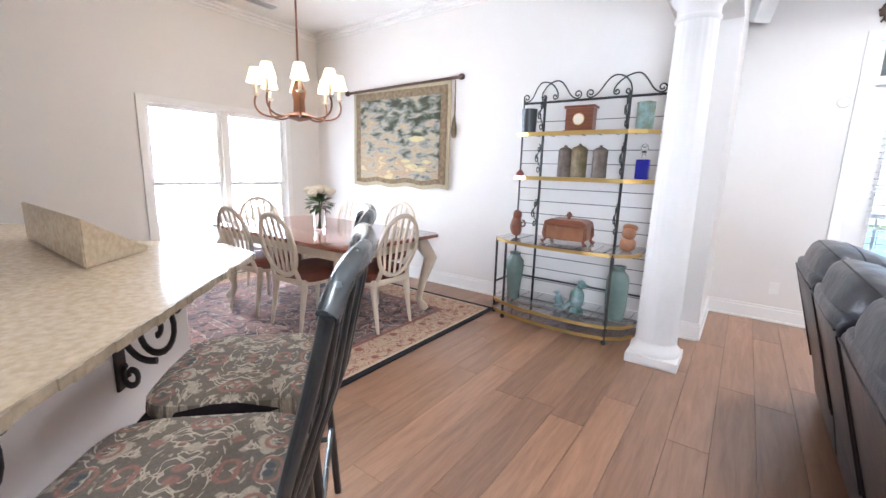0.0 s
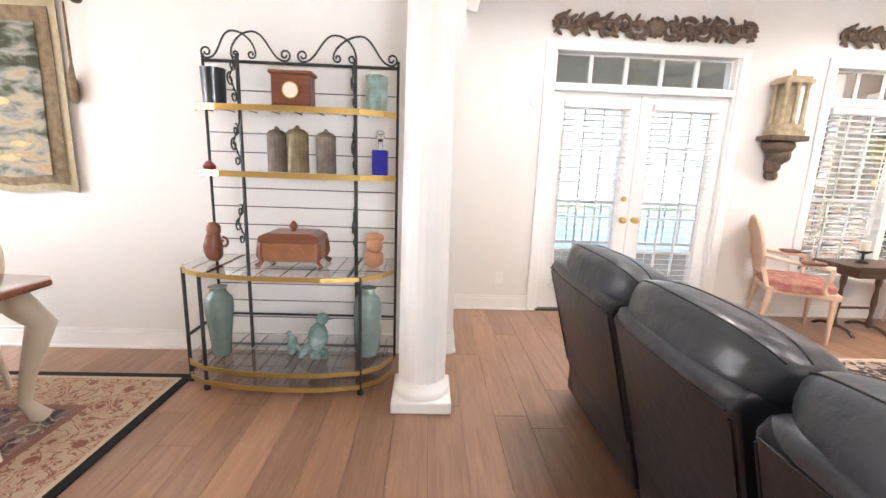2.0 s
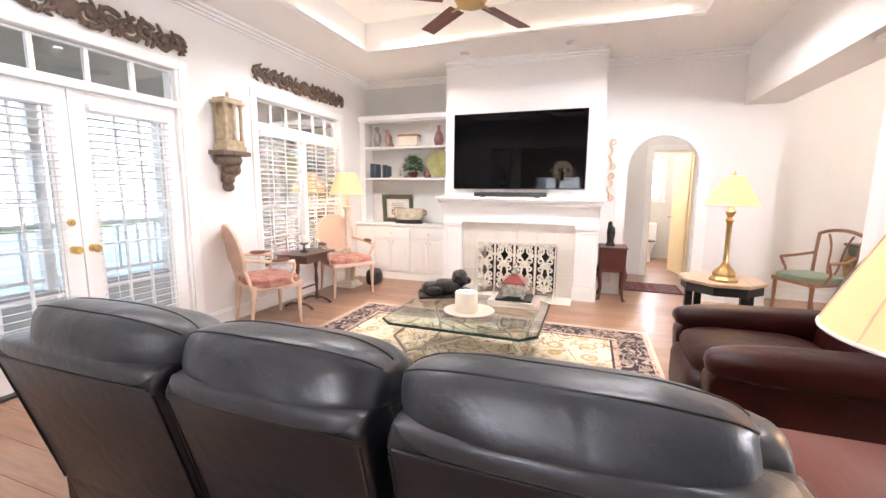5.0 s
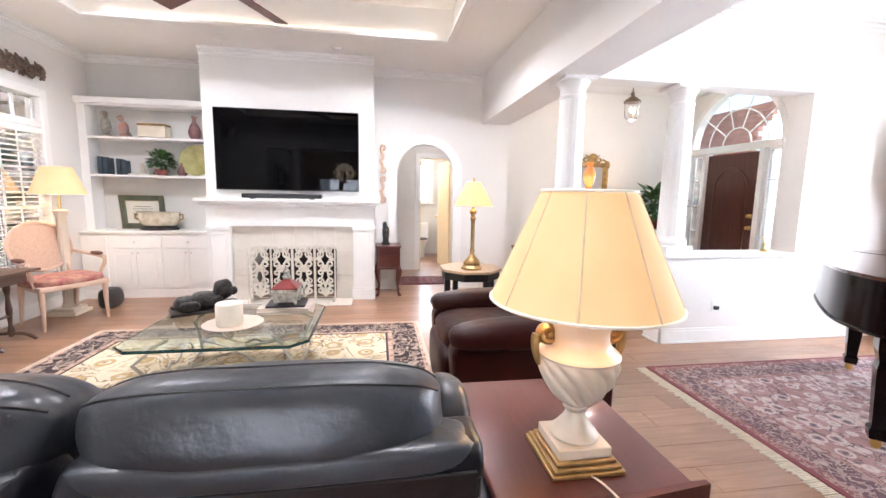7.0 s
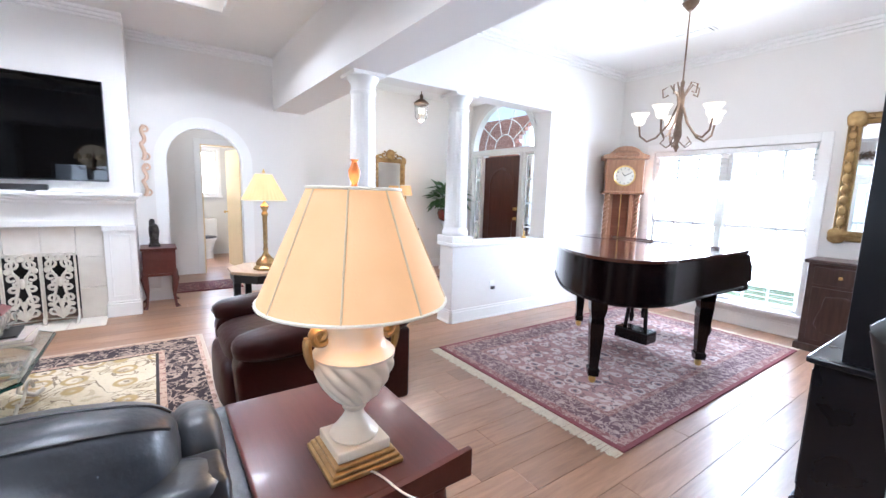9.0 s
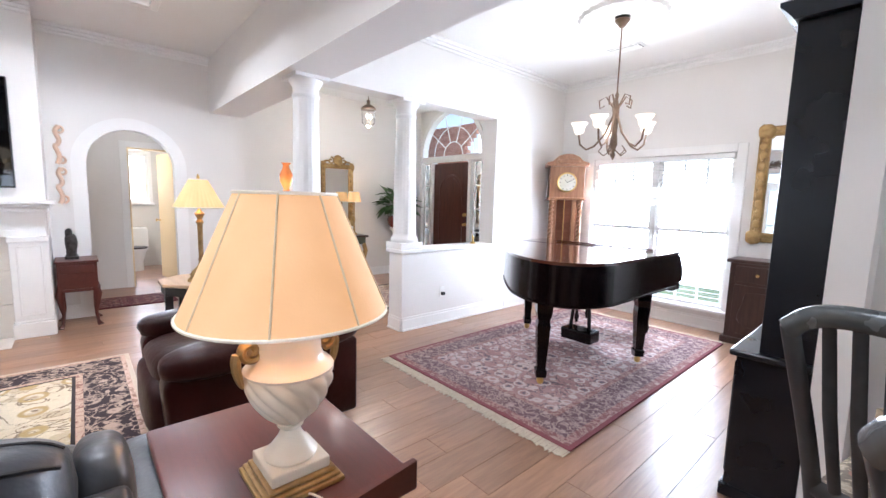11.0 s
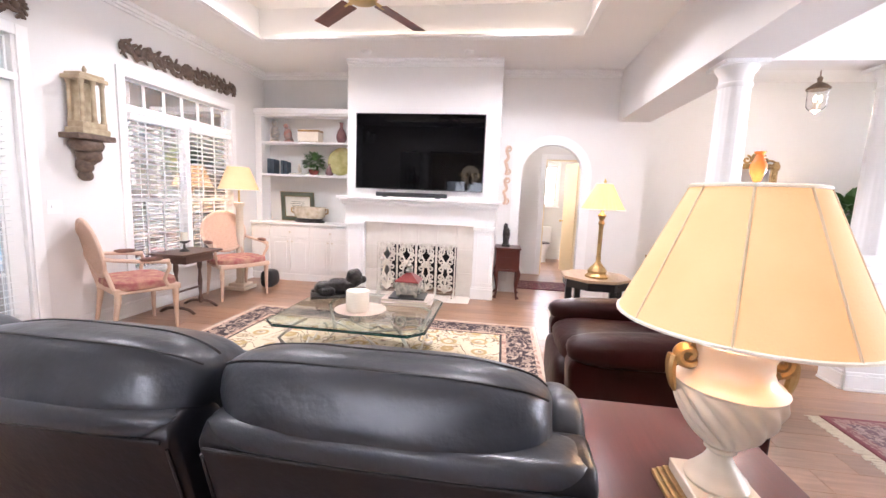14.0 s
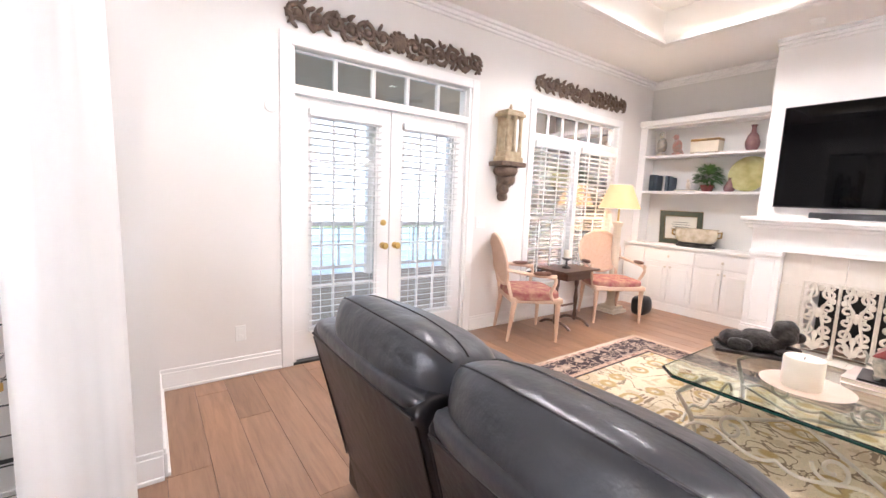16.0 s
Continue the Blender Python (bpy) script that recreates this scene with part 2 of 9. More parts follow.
def lathe(bm, prof, seg=24, c=(0, 0, 0), m=None, flute=None):
    """Turns a profile of (radius, height) round the upright axis. flute: (count, depth, twist per metre)."""
    rings = []
    for r, z in prof:
        ring = []
        for i in range(seg):
            a = 2 * math.pi * i / seg
            rr = r
            if flute and r > 0.004:
                rr = r * (1 + flute[1] * math.cos(flute[0] * (a + flute[2] * z)))
            ring.append(bm.verts.new((c[0] + rr * math.cos(a), c[1] + rr * math.sin(a), c[2] + z)))
        rings.append(ring)
    for p, q in zip(rings, rings[1:]):
        for i in range(seg):
            j = (i + 1) % seg
            bm.faces.new((p[i], p[j], q[j], q[i]))
    bm.faces.new(list(reversed(rings[0])))
    bm.faces.new(rings[-1])
    if m is not None:
        bmesh.ops.transform(bm, matrix=m, verts=[v for ring in rings for v in ring])
    return bm


def tube(bm, pts, r, seg=8, closed=False, flat=1.0):
    """A round bar swept along points; r may be a list of radii."""
    pts = [Vector(p) for p in pts]
    n = len(pts)
    rs = r if isinstance(r, (list, tuple)) else [r] * n
    rings, ref = [], None
    for i, p in enumerate(pts):
        if closed:
            d = pts[(i + 1) % n] - pts[i - 1]
        else:
            d = pts[min(i + 1, n - 1)] - pts[max(i - 1, 0)]
        d.normalize()
        if ref is None:
            ref = Vector((0, 0, 1)) if abs(d.z) < 0.9 else Vector((1, 0, 0))
        u = (ref - d * ref.dot(d))
        if u.length < 1e-5:
            u = d.orthogonal()
        u.normalize()
        ref = u
        w = d.cross(u)
        rings.append([bm.verts.new(p + rs[i] * (math.cos(2 * math.pi * k / seg) * u + flat * math.sin(2 * math.pi * k / seg) * w)) for k in range(seg)])
    pairs = list(zip(rings, rings[1:])) + ([(rings[-1], rings[0])] if closed else [])
    for a, b in pairs:
        for k in range(seg):
            j = (k + 1) % seg
            bm.faces.new((a[k], a[j], b[j], b[k]))
    if not closed:
        bm.faces.new(list(reversed(rings[0])))
        bm.faces.new(rings[-1])
    return bm


def spiral(c, r0, r1, a0, a1, plane="xz", n=18):
    """Points of a scroll round c in an upright or level plane."""
    out = []
    for i in range(n):
        f = i / (n - 1)
        r, a = r0 + (r1 - r0) * f, radians(a0 + (a1 - a0) * f)
        u, v = r * math.cos(a), r * math.sin(a)
        if plane == "xz":
            out.append((c[0] + u, c[1], c[2] + v))
        elif plane == "yz":
            out.append((c[0], c[1] + u, c[2] + v))
        else:
            out.append((c[0] + u, c[1] + v, c[2]))
    return out


def bez(p0, p1, p2, p3, n=12):
    p0, p1, p2, p3 = map(Vector, (p0, p1, p2, p3))
    return [((1 - f) ** 3) * p0 + 3 * f * (1 - f) ** 2 * p1 + 3 * f * f * (1 - f) * p2 + f ** 3 * p3 for f in (i / (n - 1) for i in range(n))]


def prism(bm, poly, lo, hi, plane="xy"):
    """An outline pushed through from lo to hi. plane names the outline's two axes."""
    def co(p, h):
        return {"xy": (p[0], p[1], h), "xz": (p[0], h, p[1]), "yz": (h, p[0], p[1])}[plane]
    a = [bm.verts.new(co(p, lo)) for p in poly]
    b = [bm.verts.new(co(p, hi)) for p in poly]
    n = len(poly)
    bm.faces.new(a)
    bm.faces.new(list(reversed(b)))
    for i in range(n):
        j = (i + 1) % n
        bm.faces.new((a[j], a[i], b[i], b[j]))
    return bm


def struct(name, bm, material, label, category="", smooth=False):
    return tagged(part(name, bm, material, None, "", smooth), label, category or name.split("_")[0], "", "structure")


def wall_with_holes(bm, axis, lo, hi, u0, u1, z0, z1, holes):
    """A wall slab normal to axis from lo to hi, with rectangular holes (u0, u1, z0, z1), in boxes."""
    us = sorted({u0, u1, *[h[0] for h in holes], *[h[1] for h in holes]})
    for a, b in zip(us, us[1:]):
        mid = (a + b) / 2
        spans = sorted((h[2], h[3]) for h in holes if h[0] < mid < h[1])
        z = z0
        for s, e in spans + [(z1, z1)]:
            if s > z + 1e-4:
                if axis == "y":
                    box(bm, a, b, lo, hi, z, s)
                else:
                    box(bm, lo, hi, a, b, z, s)
            z = e
    return bm


def arch_wall(bm, axis, lo, hi, cu, half, spring, ztop, u0, u1, n=20):
    """The wall above and beside an arched opening centred at cu."""
    top = [(cu + half * math.cos(math.pi * i / n), spring + half * math.sin(math.pi * i / n)) for i in range(n + 1)]
    plane = "yz" if axis == "x" else "xz"
    prism(bm, [(u0, 0), (cu - half, 0), (cu - half, spring), (u0, spring)], lo, hi, plane)
    prism(bm, [(cu + half, 0), (u1, 0), (u1, spring), (cu + half, spring)], lo, hi, plane)
    for p, q in zip(top, top[1:]):
        prism(bm, [(p[0], p[1]), (p[0], ztop), (q[0], ztop), (q[0], q[1])], lo, hi, plane)
    prism(bm, [(cu + half, spring), (u1, spring), (u1, ztop), (cu + half, ztop)], lo, hi, plane)
    prism(bm, [(u0, spring), (cu - half, spring), (cu - half, ztop), (u0, ztop)], lo, hi, plane)
    return bm


# ---- structure ----
H = 3.05
YF, XA, XN, XB = 4.86, 5.45, 5.58, 4.97
YW, YD = -4.30, -4.05
XDW, YT = -5.05, 3.85

# walls
struct("wall_north", wall_with_holes(bmesh.new(), "y", YF, YF + 0.15, -0.25, 5.75, 0, H + 0.4,
       [(0.62, 2.30, 0, 2.40), (3.20, 4.78, 0.42, 2.36)]), M_WALL, "cream painted wall with french doors and a window")
struct("wall_tapestry", B(XDW - 0.15, -0.25, YT, YF + 0.15, 0, H + 0.4), M_WALL, "cream painted wall behind the tapestry")
struct("wall_chimney", wall_with_holes(bmesh.new(), "x", XB, XA + 0.15, 1.25, 3.28, 0, H + 0.4, [(1.74, 2.78, 0, 0.66)]), M_WALL, "white chimney breast with fireplace opening")
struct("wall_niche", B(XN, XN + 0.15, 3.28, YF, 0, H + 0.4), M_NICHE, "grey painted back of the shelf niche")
struct("wall_arch", arch_wall(bmesh.new(), "x", XA, XA + 0.15, 0.53, 0.41, 1.68, H + 0.4, -0.28, 1.25), M_WALL, "cream painted wall with an arched doorway")
struct("wall_foyer", B(5.95, 6.1, YD - 0.15, -0.68, 0, H + 0.4), M_WALL, "cream painted foyer wall")
struct("wall_foyer_side", B(XA, 6.1, -0.68, -0.28, 0, H + 0.4), M_WALL, "cream painted pier at the end of the beam")
struct("wall_half", B(2.93, 3.16, -2.85, -1.46, 0, 0.83), M_WALL, "white painted half wall under the opening")
struct("half_wall_cap", B(2.90, 3.19, -2.85, -1.43, 0.83, 0.87, 0.008), M_TRIM, "white moulded cap on the half wall", "trim")
struct("wall_music", wall_with_holes(bmesh.new(), "x", 2.93, 3.16, YW, -0.62, 0, H + 0.4, [(-2.85, -0.62, 0, 2.39)]), M_WALL, "white wall and header over the foyer opening")
struct("wall_street", wall_with_holes(bmesh.new(), "y", YW - 0.15, YW, -0.42, 3.16, 0, H + 0.4, [(0.78, 2.42, 0.24, 1.99)]), M_WALL, "white wall with the large street window")
struct("wall_kitchen", B(-0.42, -0.30, YW - 0.15, -1.24, 0, H + 0.4), M_WALL, "white painted wall")
struct("wall_kitchen_back", B(XDW - 0.15, -0.42, -2.05, -1.90, 0, H + 0.4), M_WALL, "white painted kitchen wall")
struct("wall_dining", wall_with_holes(bmesh.new(), "x", XDW - 0.15, XDW, -1.90, YT, 0, H + 0.4, [(1.745, 3.315, 0.20, 1.91)]), M_WALL, "cream painted wall with the dining window")

# ceiling with a raised tray over the sitting area
TX0, TX1, TY0, TY1 = 0.3, 4.3, 0.37, 4.12
bm = bmesh.new()
box(bm, XDW, TX0, YW, YF, H, H + 0.12)
box(bm, TX1, 6.1, YW, YF, H, H + 0.12)
box(bm, TX0, TX1, YW, TY0, H, H + 0.12)
box(bm, TX0, TX1, TY1, YF, H, H + 0.12)
box(bm, TX0 - 0.1, TX1 + 0.1, TY0 - 0.1, TY1 + 0.1, H + 0.36, H + 0.45)
box(bm, TX0 - 0.1, TX0 - 0.001, TY0 - 0.1, TY1 + 0.1, H + 0.12, H + 0.36)
box(bm, TX1 + 0.001, TX1 + 0.1, TY0 - 0.1, TY1 + 0.1, H + 0.12, H + 0.36)
box(bm, TX0, TX1, TY0 - 0.1, TY0 - 0.001, H + 0.12, H + 0.36)
box(bm, TX0, TX1, TY1 + 0.001, TY1 + 0.1, H + 0.12, H + 0.36)
struct("ceiling", bm, M_CEIL, "white ceiling with a raised tray", "ceiling")

# beam between sitting and music rooms, and the return beam over the column
struct("beam_main", B(-0.66, XA, -0.68, -0.28, 2.40, H), M_WALL, "white boxed beam between the rooms", "beam")
struct("beam_column", B(-0.66, -0.25, -0.28, YT, 2.44, H), M_WALL, "white boxed beam over the column", "beam")
struct("floor_base", B(-5.2, 9.2, -4.45, 5.01, -0.1, -0.008), M_SUB, "dark underlay beneath the planks", "floor")


def crown(pts, name, z=H, s=0.09):
    """Stepped crown moulding along a run of wall; each run: (x0, y0, x1, y1, nx, ny)."""
    for x0, y0, x1, y1, nx, ny in pts:
        bm = bmesh.new()
        for d, h0, h1 in ((0.018, s, s * 0.7), (s * 0.45, s * 0.7, s * 0.36), (s * 0.8, s * 0.36, 0.0)):
            if abs(nx):
                a, b = sorted((x0, x0 + nx * d))
                box(bm, a, b, min(y0, y1), max(y0, y1), z - h0, z - h1, 0.004, 1)
            else:
                a, b = sorted((y0, y0 + ny * d))
                box(bm, min(x0, x1), max(x0, x1), a, b, z - h0, z - h1, 0.004, 1)
        struct(name, bm, M_TRIM, "white crown moulding", "crown moulding")


def skirting(runs):
    for x0, y0, x1, y1, nx, ny in runs:
        bm = bmesh.new()
        for d, z0, z1 in ((0.016, 0, 0.12), (0.011, 0.12, 0.145), (0.026, 0, 0.02)):
            if abs(nx):
                a, b = sorted((x0, x0 + nx * d))
                box(bm, a, b, min(y0, y1), max(y0, y1), z0, z1, 0.003, 1)
            else:
                a, b = sorted((y0, y0 + ny * d))
                box(bm, min(x0, x1), max(x0, x1), a, b, z0, z1, 0.003, 1)
        struct("baseboard", bm, M_TRIM, "white baseboard", "baseboard")


crown([(-0.25, YF, 5.58, YF, 0, -1), (XB, 1.25, XB, 3.28, -1, 0), (XA, -0.28, XA, 1.25, -1, 0), (XN, 3.28, XN, YF, -1, 0),
       (2.93, YW, 2.93, -0.68, -1, 0), (-0.30, YW, 2.93, YW, 0, 1), (XDW, YT, -0.66, YT, 0, -1), (XDW, -1.90, XDW, YT, 1, 0)], "crown_moulding")
skirting([(-0.25, YF, 0.53, YF, 0, -1), (2.39, YF, 5.2, YF, 0, -1), (XDW, YT, -0.25, YT, 0, -1), (-0.25, YT, -0.25, YF, 1, 0), (XA, 1.05, XA, 1.25, -1, 0),
          (XA, -0.28, XA, 0.02, -1, 0), (2.93, -3.1, 2.93, -1.46, -1, 0), (2.93, YW, 2.93, -3.1, -1, 0), (2.93, -1.46, 3.16, -1.46, 0, 1),
          (-0.30, YW, 2.93, YW, 0, 1), (5.95, YD, 5.95, -0.68, -1, 0), (XDW, -1.90, XDW, YT, 1, 0), (XA, -0.68, 5.95, -0.68, 0, -1)])


def column(x, y, z0, z1, r0, r1, plinth):
    t = thing("column", pose(x, y, z0), "white fluted round column with square plinth and capital", "column", "round columns", "structure")
    h = z1 - z0
    b = plinth
    part("plinth", B(-b, b, -b, b, 0, 0.07, 0.008), M_TRIM, t)
    part("base_moulding", lathe(bmesh.new(), [(r0 * 1.18, 0.07), (r0 * 1.22, 0.09), (r0 * 1.18, 0.115), (r0 * 1.06, 0.13), (r0 * 1.0, 0.16)], 40), M_TRIM, t, smooth=True)
    prof = [(r0 + (r1 - r0) * (f ** 1.4), 0.16 + f * (h - 0.34)) for f in (i / 8 for i in range(9))]
    part("shaft", lathe(bmesh.new(), prof, 80, flute=(20, 0.012, 0.0)), M_TRIM, t, smooth=True)
    part("capital", lathe(bmesh.new(), [(r1, h - 0.18), (r1 * 1.1, h - 0.165), (r1 * 1.1, h - 0.15), (r1 * 1.02, h - 0.145), (r1 * 1.04, h - 0.09), (r1 * 1.3, h - 0.05), (r1 * 1.36, h - 0.03)], 40), M_TRIM, t, smooth=True)
    part("abacus", B(-r1 * 1.42, r1 * 1.42, -r1 * 1.42, r1 * 1.42, h - 0.03, h, 0.004), M_TRIM, t)


column(-0.465, 3.24, 0, 2.44, 0.135, 0.118, 0.168)
column(3.05, -0.5, 0, 2.40, 0.125, 0.105, 0.165)
column(3.05, -1.57, 0.87, 2.39, 0.118, 0.10, 0.14)

# openings, doors and windows
M_KNOB = M_BRASS
M_SUNROOM = mat("porch_ceiling_paint", (0.50, 0.39, 0.29), 0.8, second=(0.56, 0.44, 0.33), scale=2)
M_PATIO = mat("pale_concrete", (0.34, 0.30, 0.26), 0.85, second=(0.42, 0.38, 0.33), scale=3, bump=0.1)
M_POOL = mat("pool_water", (0.05, 0.30, 0.48), 0.3, second=(0.09, 0.38, 0.56), scale=3, bump=0.1, bump_scale=6)
# glow for the added hall fixture
M_HALLGLOW = mat("hall_fill_glow", (0.9, 0.88, 0.82), 0.5, glow=3.0, glow_colour=(1.0, 0.92, 0.80))
M_BACK = mat("bright_sky_backdrop", (0.9, 0.95, 1.0), 1.0, glow=2.6, glow_colour=(0.88, 0.95, 1.0))
M_LAWN = mat("lawn", (0.10, 0.15, 0.06), 0.95, second=(0.16, 0.22, 0.09), scale=2, bump=0.4)
M_BACKN = mat("bright_sky_backdrop_garden", (0.85, 0.93, 1.0), 1.0, glow=0.6, glow_colour=(0.82, 0.92, 1.0))


def casing(parent, axis, at, d, u0, u1, z0, z1, w=0.085, sill=False, t=0.022, name="casing"):
    """Flat trim round an opening, on the room side; d is the way the room lies (+1 or -1)."""
    a, b = sorted((at, at + d * t))
    runs = [(u0 - w, u0, z0, z1 + w), (u1, u1 + w, z0, z1 + w), (u0, u1, z1, z1 + w)]
    if sill:
        runs.append((u0 - w - 0.02, u1 + w + 0.02, z0 - 0.035, z0))
    for i, (p, q, r, s) in enumerate(runs):
        e = 0.045 if i == 3 else 0.0
        aa, bb = (a, b + e) if d > 0 else (a - e, b)
        bm = B(aa, bb, p, q, r, s, 0.004) if axis == "x" else B(p, q, aa, bb, r, s, 0.004)
        part("sill" if i == 3 else name, bm, M_TRIM, parent)


def grid_window(parent, axis, at, u0, u1, z0, z1, nu, nz, bar=0.018, stile=0.05, depth=0.035, gl=True):
    """A sash: stiles and rails, muntin bars and one pane of glass."""
    def bx(p, q, r, s, th):
        a, b = at - th / 2, at + th / 2
        return B(a, b, p, q, r, s, 0.003, 1) if axis == "x" else B(p, q, a, b, r, s, 0.003, 1)
    sash = None
    for p, q, r, s in ((u0, u0 + stile, z0, z1), (u1 - stile, u1, z0, z1), (u0 + stile, u1 - stile, z0, z0 + stile), (u0 + stile, u1 - stile, z1 - stile, z1)):
        o = part("sash_rail", bx(p, q, r, s, depth), M_TRIM, parent)
        sash = sash or o
    for i in range(1, nu):
        u = u0 + stile + (u1 - u0 - 2 * stile) * i / nu
        part("muntin", bx(u - bar / 2, u + bar / 2, z0 + stile, z1 - stile, depth * 0.7), M_TRIM, parent)
    for i in range(1, nz):
        z = z0 + stile + (z1 - z0 - 2 * stile) * i / nz
        part("muntin", bx(u0 + stile, u1 - stile, z - bar / 2, z + bar / 2, depth * 0.66), M_TRIM, parent)
    if gl:
        g = part("pane", bx(u0 + stile, u1 - stile, z0 + stile, z1 - stile, 0.004), M_GLASS, parent)
        g.visible_shadow = False


def blind(name, axis, at, u0, u1, z0, z1, tilt, label, gap=0.05, w=0.048):
    """Horizontal blind: a headrail, slats on ladder cords and a bottom rail."""
    t = thing(name, pose(0, 0, 0), label, "blind", "white window blinds")
    def mk(p, q, r, s, th0, th1):
        return B(at + th0, at + th1, p, q, r, s, 0.002, 1) if axis == "x" else B(p, q, at + th0, at + th1, r, s, 0.002, 1)
    part("headrail", mk(u0, u1, z1 - 0.05, z1, -0.026, 0.026), M_BLIND, t)
    part("bottom_rail", mk(u0, u1, z0, z0 + 0.02, -0.022, 0.022), M_BLIND, t)
    n = int((z1 - z0 - 0.09) / gap)
    me = None
    a = radians(tilt)
    for i in range(n):
        z = z0 + 0.045 + i * (z1 - z0 - 0.10) / max(1, n - 1)
        if me is None:
            bm = B(-w / 2, w / 2, -(u1 - u0) / 2, (u1 - u0) / 2, -0.0015, 0.0015)
            ob = part("slat", bm, M_BLIND, t)
            me = ob.data
        else:
            ob = new("slat", me)
            ob.parent = t
        if axis == "x":
            ob.matrix_local = pose(at, (u0 + u1) / 2, z, 0, tilt, 0)
        else:
            ob.matrix_local = pose((u0 + u1) / 2, at, z) @ pose(0, 0, 0, 0, 0, 90) @ pose(0, 0, 0, 0, tilt, 0)
    for f in (0.15, 0.85):
        u = u0 + (u1 - u0) * f
        part("ladder_cord", mk(u - 0.003, u + 0.003, z0 + 0.02, z1 - 0.05, -0.003, 0.003), M_BLIND, t)
    return t


def knob(parent, x, y, z, d, material=None, r=0.027):
    bm = lathe(bmesh.new(), [(0.028, 0), (0.028, 0.006), (0.012, 0.012), (0.011, 0.035), (r, 0.045), (r * 1.1, 0.058), (r * 0.8, 0.07), (0.004, 0.073)], 20,
               m=pose(x, y, z) @ pose(0, 0, 0, 90 * d, 0, 0))
    part("door_knob", bm, material or M_KNOB, parent, "polished brass knob", smooth=True)


# french doors with transom
fd = thing("door_1", pose(0, 0, 0), "white french doors with a five-pane transom, closed", "door", "", "structure")
casing(fd, "y", YF, -1, 0.62, 2.30, 0, 2.40)
part("transom_bar", B(0.62, 2.30, YF - 0.012, YF + 0.10, 2.07, 2.13, 0.004), M_TRIM, fd)
part("threshold", B(0.62, 2.30, YF - 0.02, YF + 0.15, 0.0, 0.02, 0.004), M_IRON, fd)
for x0, x1 in ((0.62, 0.645), (2.275, 2.30)):
    part("jamb", B(x0, x1, YF - 0.005, YF + 0.14, 0.02, 2.40), M_TRIM, fd)
for i in range(5):
    a = 0.645 + i * 0.326
    grid_window(fd, "y", YF + 0.06, a, a + 0.326, 2.13, 2.39, 1, 1, stile=0.016)
for x0, x1, kx in ((0.647, 1.456, 1.40), (1.464, 2.273, 1.52)):
    leaf = part("door_leaf", B(x0, x1, YF + 0.03, YF + 0.07, 0.022, 0.26, 0.003), M_TRIM, fd)
    for a, b, c, d in ((x0, x0 + 0.115, 0.26, 2.065), (x1 - 0.115, x1, 0.26, 2.065), (x0 + 0.115, x1 - 0.115, 1.94, 2.065)):
        part("door_stile", B(a, b, YF + 0.03, YF + 0.07, c, d, 0.003), M_TRIM, leaf)
    grid_window(fd, "y", YF + 0.05, x0 + 0.115, x1 - 0.115, 0.26, 1.94, 3, 5, stile=0.02, depth=0.03)
    knob(fd, kx, YF + 0.03, 0.92, 1)
    blind("window_blind", "y", YF - 0.002, x0 + 0.10, x1 - 0.10, 0.24, 1.98, 10, "white slatted blind hung on the french door, slats open")
part("deadbolt", lathe(bmesh.new(), [(0.026, 0), (0.026, 0.012), (0.012, 0.016), (0.012, 0.03)], 16, m=pose(1.40, YF + 0.03, 1.12, 90)), M_BRASS, fd, smooth=True)
for xx in (0.632, 2.288):
    for zz in (0.25, 1.05, 1.85):
        part("hinge", B(xx - 0.008, xx + 0.008, YF + 0.0, YF + 0.032, zz - 0.05, zz + 0.05, 0.002), M_IRON, fd)

# paired window with transom
w1 = thing("window_1", pose(0, 0, 0), "white paired sash window with a six-pane transom", "window", "", "structure")
casing(w1, "y", YF, -1, 3.20, 4.78, 0.42, 2.36, sill=True)
part("transom_bar", B(3.20, 4.78, YF - 0.012, YF + 0.10, 2.03, 2.10, 0.004), M_TRIM, w1)
part("mullion", B(3.955, 4.025, YF - 0.006, YF + 0.10, 0.42, 2.03, 0.004), M_TRIM, w1)
for i in range(6):
    a = 3.22 + i * 0.2567
    grid_window(w1, "y", YF + 0.06, a, a + 0.2567, 2.10, 2.35, 1, 1, stile=0.014)
for a, b in ((3.21, 3.955), (4.025, 4.77)):
    grid_window(w1, "y", YF + 0.08, a, b, 0.42, 1.19, 3, 2, stile=0.04)
    grid_window(w1, "y", YF + 0.05, a, b, 1.15, 2.03, 3, 2, stile=0.04)
    blind("window_blind", "y", YF - 0.002, a + 0.02, b - 0.02, 0.44, 2.02, 12, "white slatted blind over a sash window, slats open")

# street window
w2 = thing("window_2", pose(0, 0, 0), "large white street window, bright with daylight", "window", "", "structure")
casing(w2, "y", YW, 1, 0.78, 2.42, 0.24, 1.99, sill=True, w=0.09)
part("mullion", B(1.575, 1.625, YW - 0.10, YW - 0.02, 0.24, 1.99, 0.004), M_TRIM, w2)
for a, b in ((0.79, 1.575), (1.625, 2.41)):
    grid_window(w2, "y", YW - 0.08, a, b, 0.24, 1.13, 3, 2, stile=0.04)
    grid_window(w2, "y", YW - 0.05, a, b, 1.09, 1.99, 3, 2, stile=0.04)
blind("window_blind", "y", YW - 0.012, 0.80, 2.40, 0.27, 1.98, -6, "wide white slatted blind over the street window, slats open")

